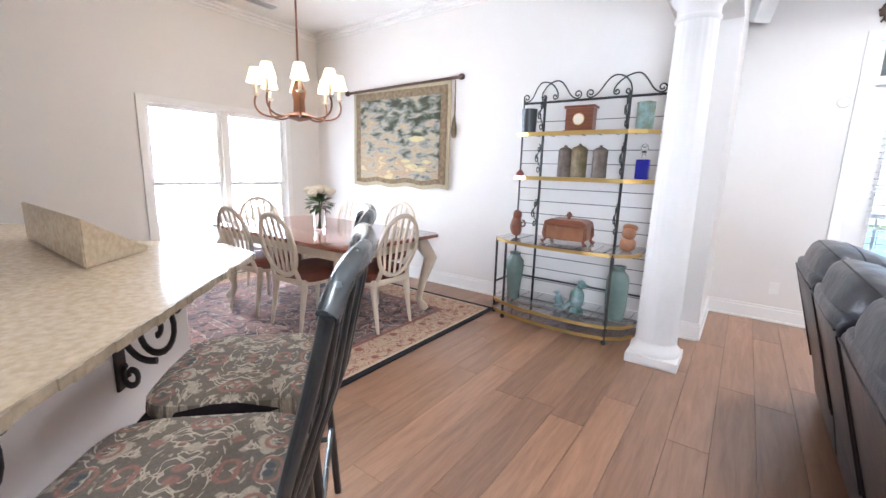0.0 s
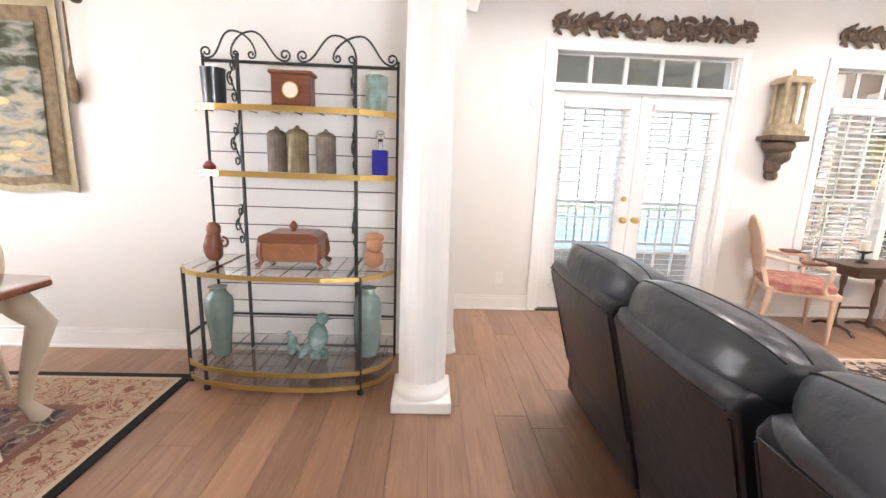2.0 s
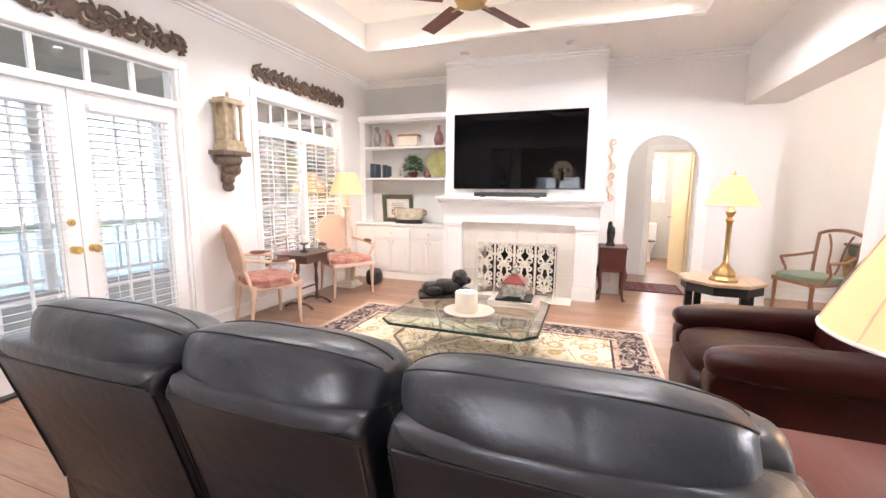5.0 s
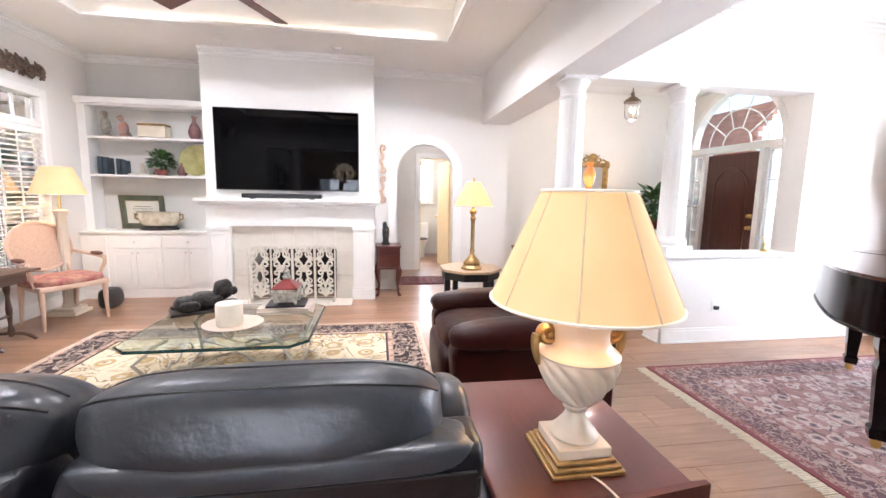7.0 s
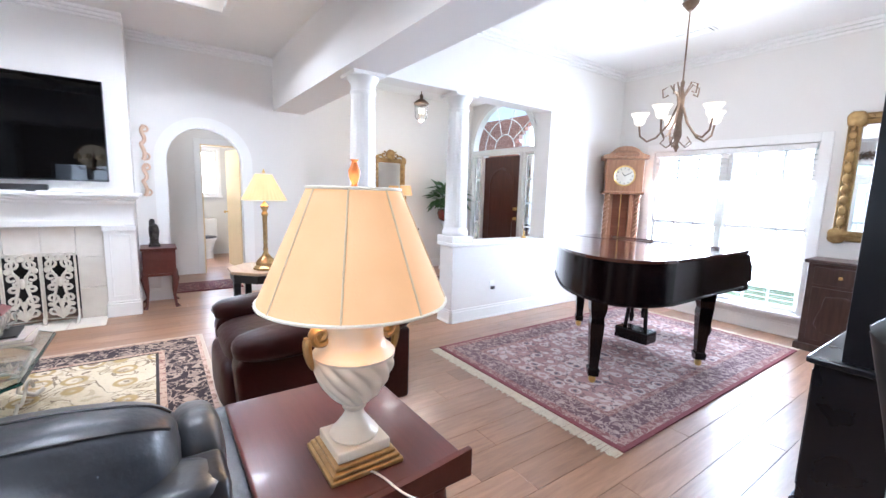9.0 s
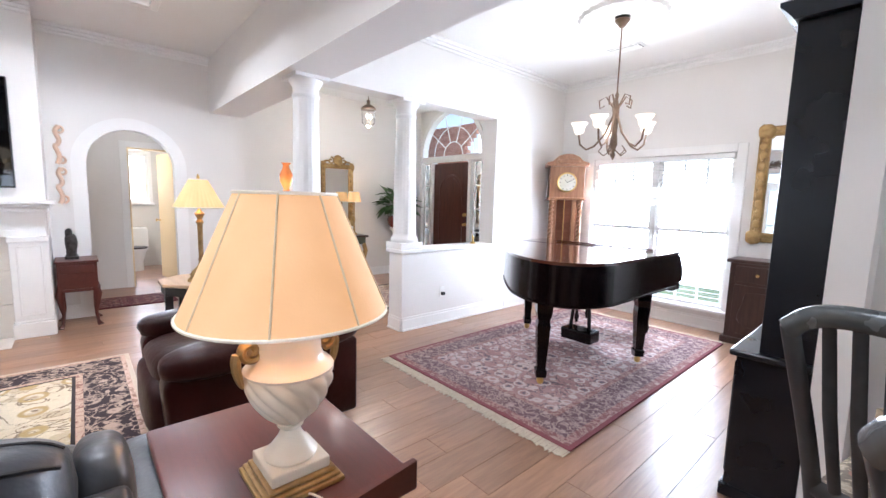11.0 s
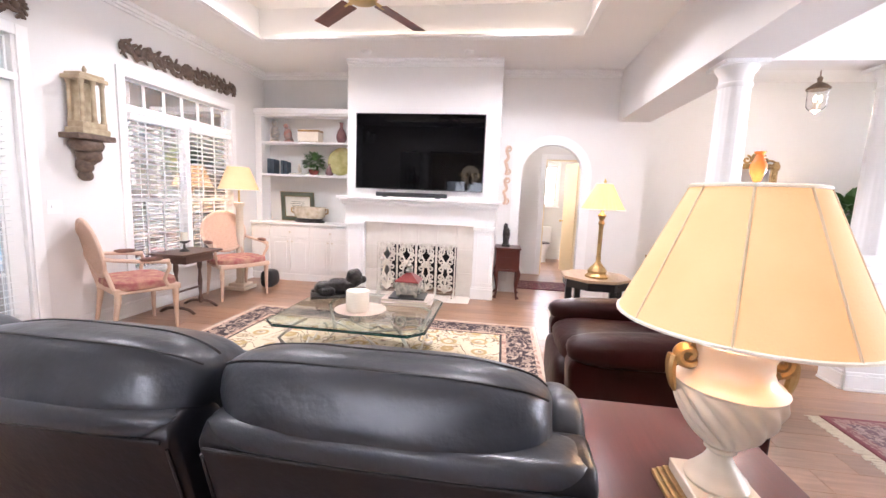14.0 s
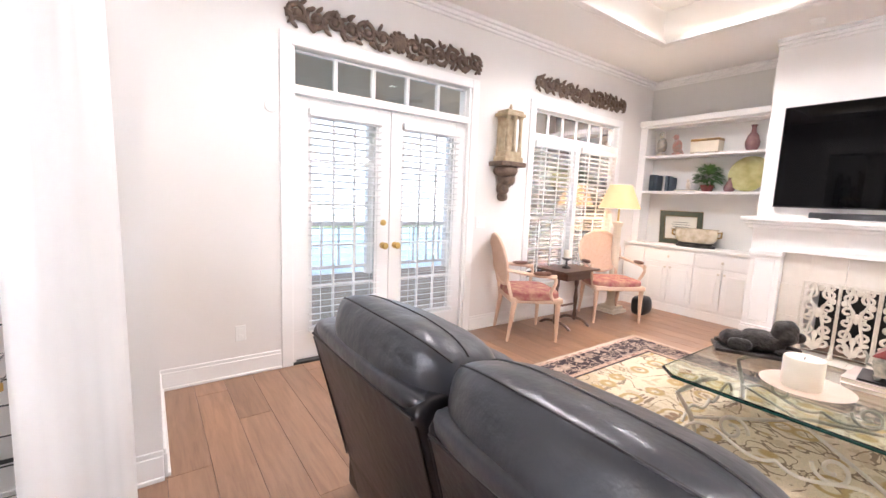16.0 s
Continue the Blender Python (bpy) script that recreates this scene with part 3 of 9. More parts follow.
# dining window
w3 = thing("window_3", pose(0, 0, 0), "white paired sash window of the dining area", "window", "", "structure")
casing(w3, "x", XDW, 1, 1.745, 3.315, 0.20, 1.91, sill=True, w=0.07)
part("mullion", B(XDW - 0.12, XDW + 0.01, 2.495, 2.565, 0.20, 1.91, 0.004), M_TRIM, w3)
for a, b in ((1.755, 2.495), (2.565, 3.305)):
    grid_window(w3, "x", XDW - 0.08, a, b, 0.20, 1.11, 1, 1, stile=0.04)
    grid_window(w3, "x", XDW - 0.05, a, b, 1.07, 1.91, 1, 1, stile=0.04)

# arch trim
bm = bmesh.new()
for r0, r1, d in ((0.41, 0.53, 0.022), (0.405, 0.425, 0.03)):
    pts = [(math.cos(math.pi * i / 24), math.sin(math.pi * i / 24)) for i in range(25)]
    for p, q in zip(pts, pts[1:]):
        prism(bm, [(0.53 + r0 * p[0], 1.68 + r0 * p[1]), (0.53 + r1 * p[0], 1.68 + r1 * p[1]), (0.53 + r1 * q[0], 1.68 + r1 * q[1]), (0.53 + r0 * q[0], 1.68 + r0 * q[1])], XA - d, XA, "yz")
    for s in (-1, 1):
        a, b = sorted((0.53 + s * r0, 0.53 + s * r1))
        box(bm, XA - d, XA, a, b, 0, 1.68)
struct("arch_trim", bm, M_TRIM, "white arched door casing", "trim")

# hall, bath behind the arch
struct("wall_hall_left", B(XA + 0.15, 7.0, 1.15, 1.25, 0, 2.7), M_WALL, "cream hall wall")
struct("wall_hall_right", B(XA + 0.15, 7.0, -0.28, -0.18, 0, 2.7), M_WALL, "cream hall wall")
struct("wall_hall_end", wall_with_holes(bmesh.new(), "x", 7.0, 7.12, -0.28, 1.25, 0, 2.7, [(-0.14, 0.46, 0, 2.03)]), M_WALL, "cream hall end wall")
struct("ceiling_hall", B(XA + 0.15, 9.2, -1.0, 1.6, 2.62, 2.7), M_CEIL, "white hall ceiling", "ceiling")
hd = thing("door_2", pose(0, 0, 0), "cream bathroom door standing open into the room", "door", "", "structure")
casing(hd, "x", 7.0, -1, -0.14, 0.46, 0, 2.03)
for y0, y1, z0, z1 in ((-0.14, -0.12, 0, 2.03), (0.44, 0.46, 0, 2.03), (-0.12, 0.44, 2.01, 2.03)):
    part("jamb", B(7.0, 7.12, y0, y1, z0, z1), M_YELLOWDOOR, hd)
part("door_leaf", box(bmesh.new(), 0, 0.60, -0.018, 0.018, 0.01, 2.0, 0.003, 2, pose(7.13, -0.12, 0, 0, 0, 12)), M_YELLOWDOOR, hd)
part("door_handle", lathe(bmesh.new(), [(0.01, 0), (0.01, 0.04), (0.026, 0.05), (0.02, 0.07)], 14, m=pose(7.66, 0.01, 0.95, -90)), M_BRASS, hd, smooth=True)
struct("wall_bath_back", wall_with_holes(bmesh.new(), "x", 9.1, 9.2, -1.0, 1.6, 0, 2.7, [(0.0, 0.55, 1.2, 2.1)]), M_NICHE, "grey bathroom wall")
struct("wall_bath_left", B(7.12, 9.2, 1.25, 1.35, 0, 2.7), M_NICHE, "grey bathroom wall")
struct("wall_bath_right", B(7.12, 9.2, -1.0, -0.9, 0, 2.7), M_NICHE, "grey bathroom wall")
bwin = thing("window_4", pose(0, 0, 0), "small bright bathroom window", "window", "", "structure")
casing(bwin, "x", 9.1, -1, 0.0, 0.55, 1.2, 2.1, w=0.06, sill=True)
grid_window(bwin, "x", 9.15, 0.0, 0.55, 1.2, 2.1, 2, 2)
toilet = thing("toilet", pose(8.6, 0.3, 0), "white toilet with a dark lid in the bathroom", "toilet")
part("pedestal", lathe(bmesh.new(), [(0.12, 0), (0.11, 0.15), (0.16, 0.33), (0.19, 0.38), (0.19, 0.40)], 20), M_TRIM, toilet, smooth=True)
part("seat", lathe(bmesh.new(), [(0.19, 0.40), (0.195, 0.42), (0.15, 0.43)], 20), M_BLACK, toilet, smooth=True)
part("tank", B(0.18, 0.38, -0.22, 0.22, 0.38, 0.75, 0.02), M_TRIM, toilet)

# unseen ceiling fixture, added with its lamp to brighten the hall behind the arch
hc = thing("hall_ceiling_light", pose(6.2, 0.5, 2.62), "round white fill light added out of view in the hall, lit", "ceiling light")
part("ring", lathe(bmesh.new(), [(0.14, 0), (0.14, -0.02), (0.12, -0.03)], 28), M_TRIM, hc, smooth=True)
part("diffuser", lathe(bmesh.new(), [(0.12, -0.03), (0.10, -0.055), (0.05, -0.07), (0.005, -0.073)], 28), M_HALLGLOW, hc, "glowing diffuser of the added hall light", smooth=True)
lamp("hall_fill_lamp", "POINT", pose(6.2, 0.5, 2.45), 3.5, (1.0, 0.93, 0.82), 0.12)

# front door with fanlight
struct("wall_front", wall_with_holes(bmesh.new(), "y", YD - 0.15, YD, 3.16, 6.1, 0, H + 0.4, [(4.22, 5.93, 0, 2.98)]), M_WALL, "cream foyer wall round the front door")
fr = thing("door_3", pose(0, 0, 0), "dark mahogany front door with arched panel, fanlight and sidelights", "door", "", "structure")
part("door_leaf", B(4.60, 5.56, YD - 0.09, YD - 0.045, 0.01, 2.07, 0.004), M_DOORWOOD, fr)
cx = 5.08
arc = [(cx + 0.30 * math.cos(math.pi * i / 16), 1.55 + 0.30 * math.sin(math.pi * i / 16)) for i in range(17)]
ring = [(cx - 0.30, 0.30)] + [(cx + 0.30, 0.30)] + arc
part("panel_moulding", tube(bmesh.new(), [(p[0], YD - 0.043, p[1]) for p in ring], 0.016, 8, closed=True), M_DOORWOOD, fr, smooth=True)
part("panel", prism(bmesh.new(), [(cx + (p[0] - cx) * 0.82, 0.36 + (p[1] - 0.30) * 0.93) for p in ring], YD - 0.047, YD - 0.038, "xz"), M_DOORWOOD, fr)
for z in (0.98, 1.15):
    part("door_knob", lathe(bmesh.new(), [(0.03, 0), (0.03, 0.008), (0.012, 0.015), (0.012, 0.03), (0.028, 0.045), (0.02, 0.062)], 16, m=pose(4.69, YD - 0.045, z, -90)), M_BRASS, fr, smooth=True)
for a, b in ((4.22, 4.28), (4.53, 4.60), (5.56, 5.63), (5.87, 5.93)):
    part("jamb", B(a, b, YD - 0.12, YD + 0.01, 0, 2.14), M_TRIM, fr)
part("transom_bar", B(4.28, 5.87, YD - 0.12, YD + 0.012, 2.10, 2.20, 0.004), M_TRIM, fr)
for a, b in ((4.28, 4.53), (5.63, 5.87)):
    grid_window(fr, "y", YD - 0.07, a, b, 0.02, 2.10, 1, 5, stile=0.03)
bm = bmesh.new()
R = 0.78
pts = [(math.cos(math.pi * i / 24), math.sin(math.pi * i / 24)) for i in range(25)]
for p, q in zip(pts, pts[1:]):
    zz = lambda v, r: 2.20 + r * v
    prism(bm, [(cx + R * p[0], zz(p[1], R)), (cx + 0.86 * p[0], 2.20 + 0.86 * p[1]), (cx + 0.86 * q[0], 2.20 + 0.86 * q[1]), (cx + R * q[0], zz(q[1], R))], YD - 0.12, YD + 0.012, "xz")
part("fanlight_frame", bm, M_TRIM, fr)
bm = bmesh.new()
for p, q in zip(pts, pts[1:]):
    prism(bm, [(cx + 0.85 * p[0], 2.2 + 0.85 * p[1]), (cx + 0.85 * p[0], 3.02), (cx + 0.85 * q[0], 3.02), (cx + 0.85 * q[0], 2.2 + 0.85 * q[1])], YD - 0.14, YD - 0.01, "xz")
part("spandrel", bm, M_WALL, fr)
for a in (36, 72, 108, 144):
    c, s = math.cos(radians(a)), math.sin(radians(a))
    part("muntin", tube(bmesh.new(), [(cx + 0.25 * c, YD - 0.07, 2.2 + 0.25 * s), (cx + 0.79 * c, YD - 0.07, 2.2 + 0.79 * s)], 0.01, 6), M_TRIM, fr)
part("muntin", tube(bmesh.new(), [(cx + 0.25 * p[0], YD - 0.07, 2.2 + 0.25 * p[1]) for p in pts], 0.01, 6), M_TRIM, fr)
part("muntin", tube(bmesh.new(), [(cx + 0.52 * p[0], YD - 0.07, 2.2 + 0.52 * p[1]) for p in pts], 0.01, 6), M_TRIM, fr)
gp = part("pane", prism(bmesh.new(), [(cx + 0.79 * p[0], 2.2 + 0.79 * p[1]) for p in pts], YD - 0.066, YD - 0.062, "xz"), M_GLASS, fr)
gp.visible_shadow = False

# porch, pool and grounds outside
struct("ground", B(-60, 60, -60, 60, -0.35, -0.25), M_LAWN, "lawn round the house", "ground")
struct("porch_floor", B(-0.5, 6.5, YF + 0.15, 8.4, -0.25, -0.02), M_PATIO, "pale concrete porch floor", "pavement")
struct("porch_ceiling", B(-0.5, 6.5, YF + 0.15, 8.4, 2.62, 2.7), M_SUNROOM, "tan porch ceiling", "ceiling")
struct("patio_west", B(-13, XDW - 0.15, -6, 10, -0.25, -0.03), M_PATIO, "pale concrete patio outside the dining window", "pavement")
struct("pool", B(-6.5, 14.5, 9.2, 19.5, -0.25, -0.2), M_POOL, "blue swimming pool behind the porch", "water")
for x in (-0.4, 1.2, 2.9, 4.6, 6.3):
    struct("porch_post", B(x - 0.07, x + 0.07, 8.22, 8.36, -0.02, 2.62, 0.008), M_TRIM, "white porch post", "post")
pr = thing("porch_rail", pose(0, 0, 0), "white porch railing", "railing", "", "structure")
part("rail", B(-0.4, 6.3, 8.25, 8.33, 0.82, 0.88, 0.006), M_TRIM, pr)
part("rail", B(-0.4, 6.3, 8.26, 8.32, 0.10, 0.15, 0.006), M_TRIM, pr)
for i in range(23):
    part("baluster", B(-0.33 + i * 0.295, -0.30 + i * 0.295, 8.275, 8.305, 0.15, 0.82), M_TRIM, pr)
struct("backdrop_north", B(-14, 20, 22, 22.2, -0.3, 9), M_BACKN, "bright sky seen behind the house", "backdrop")
struct("backdrop_street", B(-9, 12, -12.2, -12, -0.3, 7), M_BACK, "bright sky seen across the street", "backdrop")
struct("backdrop_west", B(-13.2, -13, -8, 12, -0.3, 7), M_BACK, "bright sky seen from the dining window", "backdrop")
# brick entry porch seen through the fanlight
bm = bmesh.new()
rnd = random.Random(4)
for r in range(14):
    for c in range(25):
        x = 4.0 + c * 0.16 + (0.08 if r % 2 else 0)
        z = 1.95 + r * 0.075
        if (x - 4.95) ** 2 + (z - 2.1) ** 2 > 0.85 ** 2:
            box(bm, x, x + 0.15, YD - 1.2, YD - 1.1 + rnd.uniform(0, 0.008), z, z + 0.065)
tagged(part("entry_brick_arch", bm, M_BRICK), "red brick arch of the entry porch outside", "brick arch", "", "stuff")

# ---- ceiling things ----
M_WHITE = mat("white_plastic", (0.82, 0.82, 0.80), 0.45, second=(0.85, 0.85, 0.83), scale=10)
M_CAN = mat("lit_downlight", (1, 0.95, 0.85), 0.4, glow=8.0, glow_colour=(1.0, 0.90, 0.74))


def vent(x, y, rz):
    t = thing("ceiling_vent", pose(x, y, H, 0, 0, rz), "white slotted ceiling air vent", "air vent", "ceiling vents")
    part("frame", B(-0.18, 0.18, -0.08, 0.08, -0.012, 0, 0.004), M_WHITE, t)
    part("backing", B(-0.155, 0.155, -0.058, 0.058, -0.0145, -0.0125), M_IRON, t)
    for i in range(7):
        part("slat", box(bmesh.new(), -0.15, 0.15, -0.006, 0.006, -0.001, 0.001, m=pose(0, -0.05 + i * 0.0167, -0.018, 35)), M_WHITE, t)


vent(1.67, -3.44, 0)
vent(-4.6, 2.8, 90)
for x, y in ((4.67, 1.67), (4.63, 2.92)):
    t = thing("smoke_detector", pose(x, y, H), "round white detector on the ceiling", "smoke detector", "ceiling detectors")
    part("base", lathe(bmesh.new(), [(0.06, 0), (0.06, -0.012), (0.05, -0.014)], 24), M_WHITE, t, smooth=True)
    part("cover", lathe(bmesh.new(), [(0.05, -0.014), (0.048, -0.03), (0.03, -0.038), (0.005, -0.039)], 24), M_WHITE, t, smooth=True)
for x, y in ((0.9, 1.0), (0.9, 3.5), (3.6, 3.5), (3.6, 1.0)):
    t = thing("downlight", pose(x, y, H + 0.36), "round recessed downlight, lit", "downlight", "tray downlights")
    part("ring", lathe(bmesh.new(), [(0.09, 0), (0.09, -0.008), (0.07, -0.01), (0.068, 0)], 24), M_WHITE, t, smooth=True)
    part("lens", lathe(bmesh.new(), [(0.066, -0.001), (0.066, -0.006), (0.01, -0.007)], 24), M_CAN, t, smooth=True)
    lamp("downlight_lamp", "SPOT", pose(x, y, H + 0.34), 118 if x < 2 else 168, (1.0, 0.965, 0.92), 0.16, spot=150)

M_FANW = wood("red_mahogany", (0.10, 0.018, 0.012), (0.20, 0.05, 0.03), 0.3, 2.5, 0)
fan = thing("ceiling_fan", pose(2.65, 2.28, 2.78), "brass ceiling fan with dark red wooden blades, still", "ceiling fan")
part("rod", lathe(bmesh.new(), [(0.013, 0.12), (0.013, 0.60)], 12), M_BRASS, fan, smooth=True)
part("canopy", lathe(bmesh.new(), [(0.03, 0.54), (0.07, 0.60), (0.075, 0.63)], 20), M_BRASS, fan, smooth=True)
part("motor", lathe(bmesh.new(), [(0.05, -0.06), (0.10, -0.05), (0.13, 0.0), (0.13, 0.05), (0.08, 0.10), (0.02, 0.13)], 28), M_BRASS, fan, smooth=True)
for i in range(5):
    a = 45 - 72 * i + 3
    bl = part("blade", box(bmesh.new(), 0.20, 0.72, -0.065, 0.065, -0.004, 0.004, 0.003, 1, pose(0, 0, -0.01, 10, 0, 0)), M_FANW, fan)
    bl.matrix_local = pose(0, 0, 0, 0, 0, a)
    ir = part("blade_iron", B(0.10, 0.26, -0.018, 0.018, -0.014, -0.006, 0.003), M_BRASS, fan)
    ir.matrix_local = pose(0, 0, 0, 0, 0, a)

# plaster medallion
bm = lathe(bmesh.new(), [(0.06, 0), (0.09, -0.012), (0.12, -0.02), (0.16, -0.012), (0.30, -0.018), (0.33, -0.03), (0.36, -0.028), (0.38, 0)], 96, flute=(24, 0.02, 0))
me = part("ceiling_medallion", bm, M_CEIL, smooth=True)
me.matrix_world = pose(1.37, -2.7, H)
tagged(me, "round white plaster ceiling medallion with radiating ribs", "medallion", "", "structure")

# cove lighting on a ledge round the tray
for i, (x0, x1, y0, y1, rz) in enumerate(((TX0, TX1, TY0, TY0 + 0.07, 0), (TX0, TX1, TY1 - 0.07, TY1, 0), (TX0, TX0 + 0.07, TY0 + 0.07, TY1 - 0.07, 90), (TX1 - 0.07, TX1, TY0 + 0.07, TY1 - 0.07, 90))):
    struct("cove_ledge", B(x0, x1, y0, y1, H + 0.0, H + 0.035, 0.006), M_TRIM, "white moulded ledge of the ceiling tray", "trim")
    lamp("cove_strip", "AREA", look(((x0 + x1) / 2, (y0 + y1) / 2, H + 0.04), ((x0 + x1) / 2, (y0 + y1) / 2, H + 1)) @ pose(0, 0, 0, 0, 0, rz), 1.2, (1.0, 0.78, 0.54), (TX1 - TX0 - 0.2) if i < 2 else (TY1 - TY0 - 0.4), 0.04)

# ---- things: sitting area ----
# sofa leather as lit from above; its blue cast stands for the window's reflection
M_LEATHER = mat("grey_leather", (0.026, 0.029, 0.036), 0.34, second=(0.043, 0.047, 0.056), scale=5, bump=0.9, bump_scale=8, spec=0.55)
# the same leather darkened for shaded backs and sides, with the window's blue
M_LEATHERB = mat("grey_leather_shaded", (0.008, 0.008, 0.011), 0.33, second=(0.013, 0.013, 0.018), scale=5, bump=0.25, bump_scale=22, spec=0.38)
M_PIPE = mat("dark_seam", (0.012, 0.012, 0.014), 0.5)
M_BURG = mat("burgundy_leather", (0.017, 0.0018, 0.0018), 0.36, second=(0.030, 0.004, 0.0036), scale=4, bump=0.35, bump_scale=20, spec=0.24)
M_CHERRY = wood("cherry_wood", (0.066, 0.014, 0.010), (0.094, 0.022, 0.016), 0.34, 2.2, 0, coat=0.06)
M_CREAM = mat("cream_paint_wood", (0.72, 0.64, 0.51), 0.45, second=(0.79, 0.71, 0.58), scale=7, bump=0.08)
M_SHADE = mat("lit_lampshade", (0.54, 0.38, 0.23), 0.8, second=(0.50, 0.34, 0.20), scale=6, glow=0.36, glow_colour=(1.0, 0.47, 0.16), bump=0.1, bump_scale=200)
M_SHADE2 = mat("lit_pleated_shade", (0.55, 0.38, 0.20), 0.8, second=(0.50, 0.34, 0.17), scale=6, glow=0.42, glow_colour=(1.0, 0.54, 0.20))
M_RIB = mat("shade_rib_fabric", (0.74, 0.58, 0.38), 0.8, second=(0.68, 0.53, 0.34), scale=20)
M_URN = mat("ivory_ceramic", (0.66, 0.58, 0.46), 0.36, second=(0.73, 0.65, 0.53), scale=5, coat=0.3)
M_GILT = mat("antique_gilt", (0.46, 0.31, 0.13), 0.42, 0.8, second=(0.27, 0.17, 0.07), scale=16, bump=0.25, bump_scale=60)
M_GLASSG = glass("green_edge_glass", (0.84, 0.95, 0.91))
M_SILVER = mat("aged_silver_iron", (0.66, 0.61, 0.53), 0.4, 0.25, second=(0.74, 0.69, 0.60), scale=16, bump=0.2)
M_BRONZE = mat("dark_bronze", (0.014, 0.012, 0.011), 0.34, 0.3, second=(0.06, 0.052, 0.048), scale=30, detail=6, bump=1.0, bump_scale=55)
M_WAX = mat("cream_wax", (0.86, 0.80, 0.68), 0.5, second=(0.82, 0.75, 0.62), scale=6)
M_PLATE = mat("peach_plate", (0.70, 0.55, 0.45), 0.3, second=(0.76, 0.63, 0.54), scale=8)
M_BOOKW = mat("pale_book", (0.70, 0.62, 0.56), 0.6, second=(0.62, 0.52, 0.47), scale=9)
M_BOOKD = mat("dark_book", (0.03, 0.05, 0.07), 0.55, second=(0.06, 0.08, 0.10), scale=12)
M_REDLID = mat("red_enamel", (0.20, 0.03, 0.03), 0.3, second=(0.28, 0.06, 0.055), scale=9, coat=0.3)
M_TERRA = mat("amber_glass_finial", (0.62, 0.20, 0.05), 0.2, second=(0.70, 0.28, 0.08), scale=9, coat=0.4)


def pillow(bm, sx, sy, sz, c=(0, 0, 0), e=0.55, n=24, k=14, m=None, ruffle=0.0, seed=0.0):
    """A stuffed, rounded cushion: a box-like ellipsoid with soft wrinkles."""
    rows = []
    sg = lambda v, p: math.copysign(abs(v) ** p, v)
    for j in range(k + 1):
        b = -math.pi / 2 + math.pi * j / k
        row = []
        for i in range(n):
            a = 2 * math.pi * i / n
            x, y, z = sg(math.cos(b), e) * sg(math.cos(a), e), sg(math.cos(b), e) * sg(math.sin(a), e), sg(math.sin(b), e)
            p = Vector((sx * x, sy * y, sz * z))
            if ruffle:
                d = noise.noise(Vector((p.x * 7 + seed, p.y * 3.1, p.z * 7)))
                p *= 1 + ruffle * (d + 0.30 * noise.noise(Vector((p.x * 21 + seed, p.y * 15, p.z * 25))))
            row.append(bm.verts.new(p + Vector(c)))
        rows.append(row)
    for p, q in zip(rows, rows[1:]):
        for i in range(n):
            j = (i + 1) % n
            bm.faces.new((p[i], p[j], q[j], q[i]))
    bmesh.ops.remove_doubles(bm, verts=rows[0] + rows[-1], dist=1e-5)
    if m is not None:
        bmesh.ops.transform(bm, matrix=m, verts=list({v for r in rows for v in r if v.is_valid}))
    return bm


def slab(bm, poly, lo, hi, plane, bevel, seg=3):
    """A prism with rounded edges."""
    b2 = prism(bmesh.new(), poly, lo, hi, plane)
    bmesh.ops.bevel(b2, geom=b2.edges[:], offset=bevel, segments=seg, profile=0.5, affect="EDGES")
    me = bpy.data.meshes.new("tmp")
    b2.to_mesh(me)
    b2.free()
    bm.from_mesh(me)
    bpy.data.meshes.remove(me)
    return bm


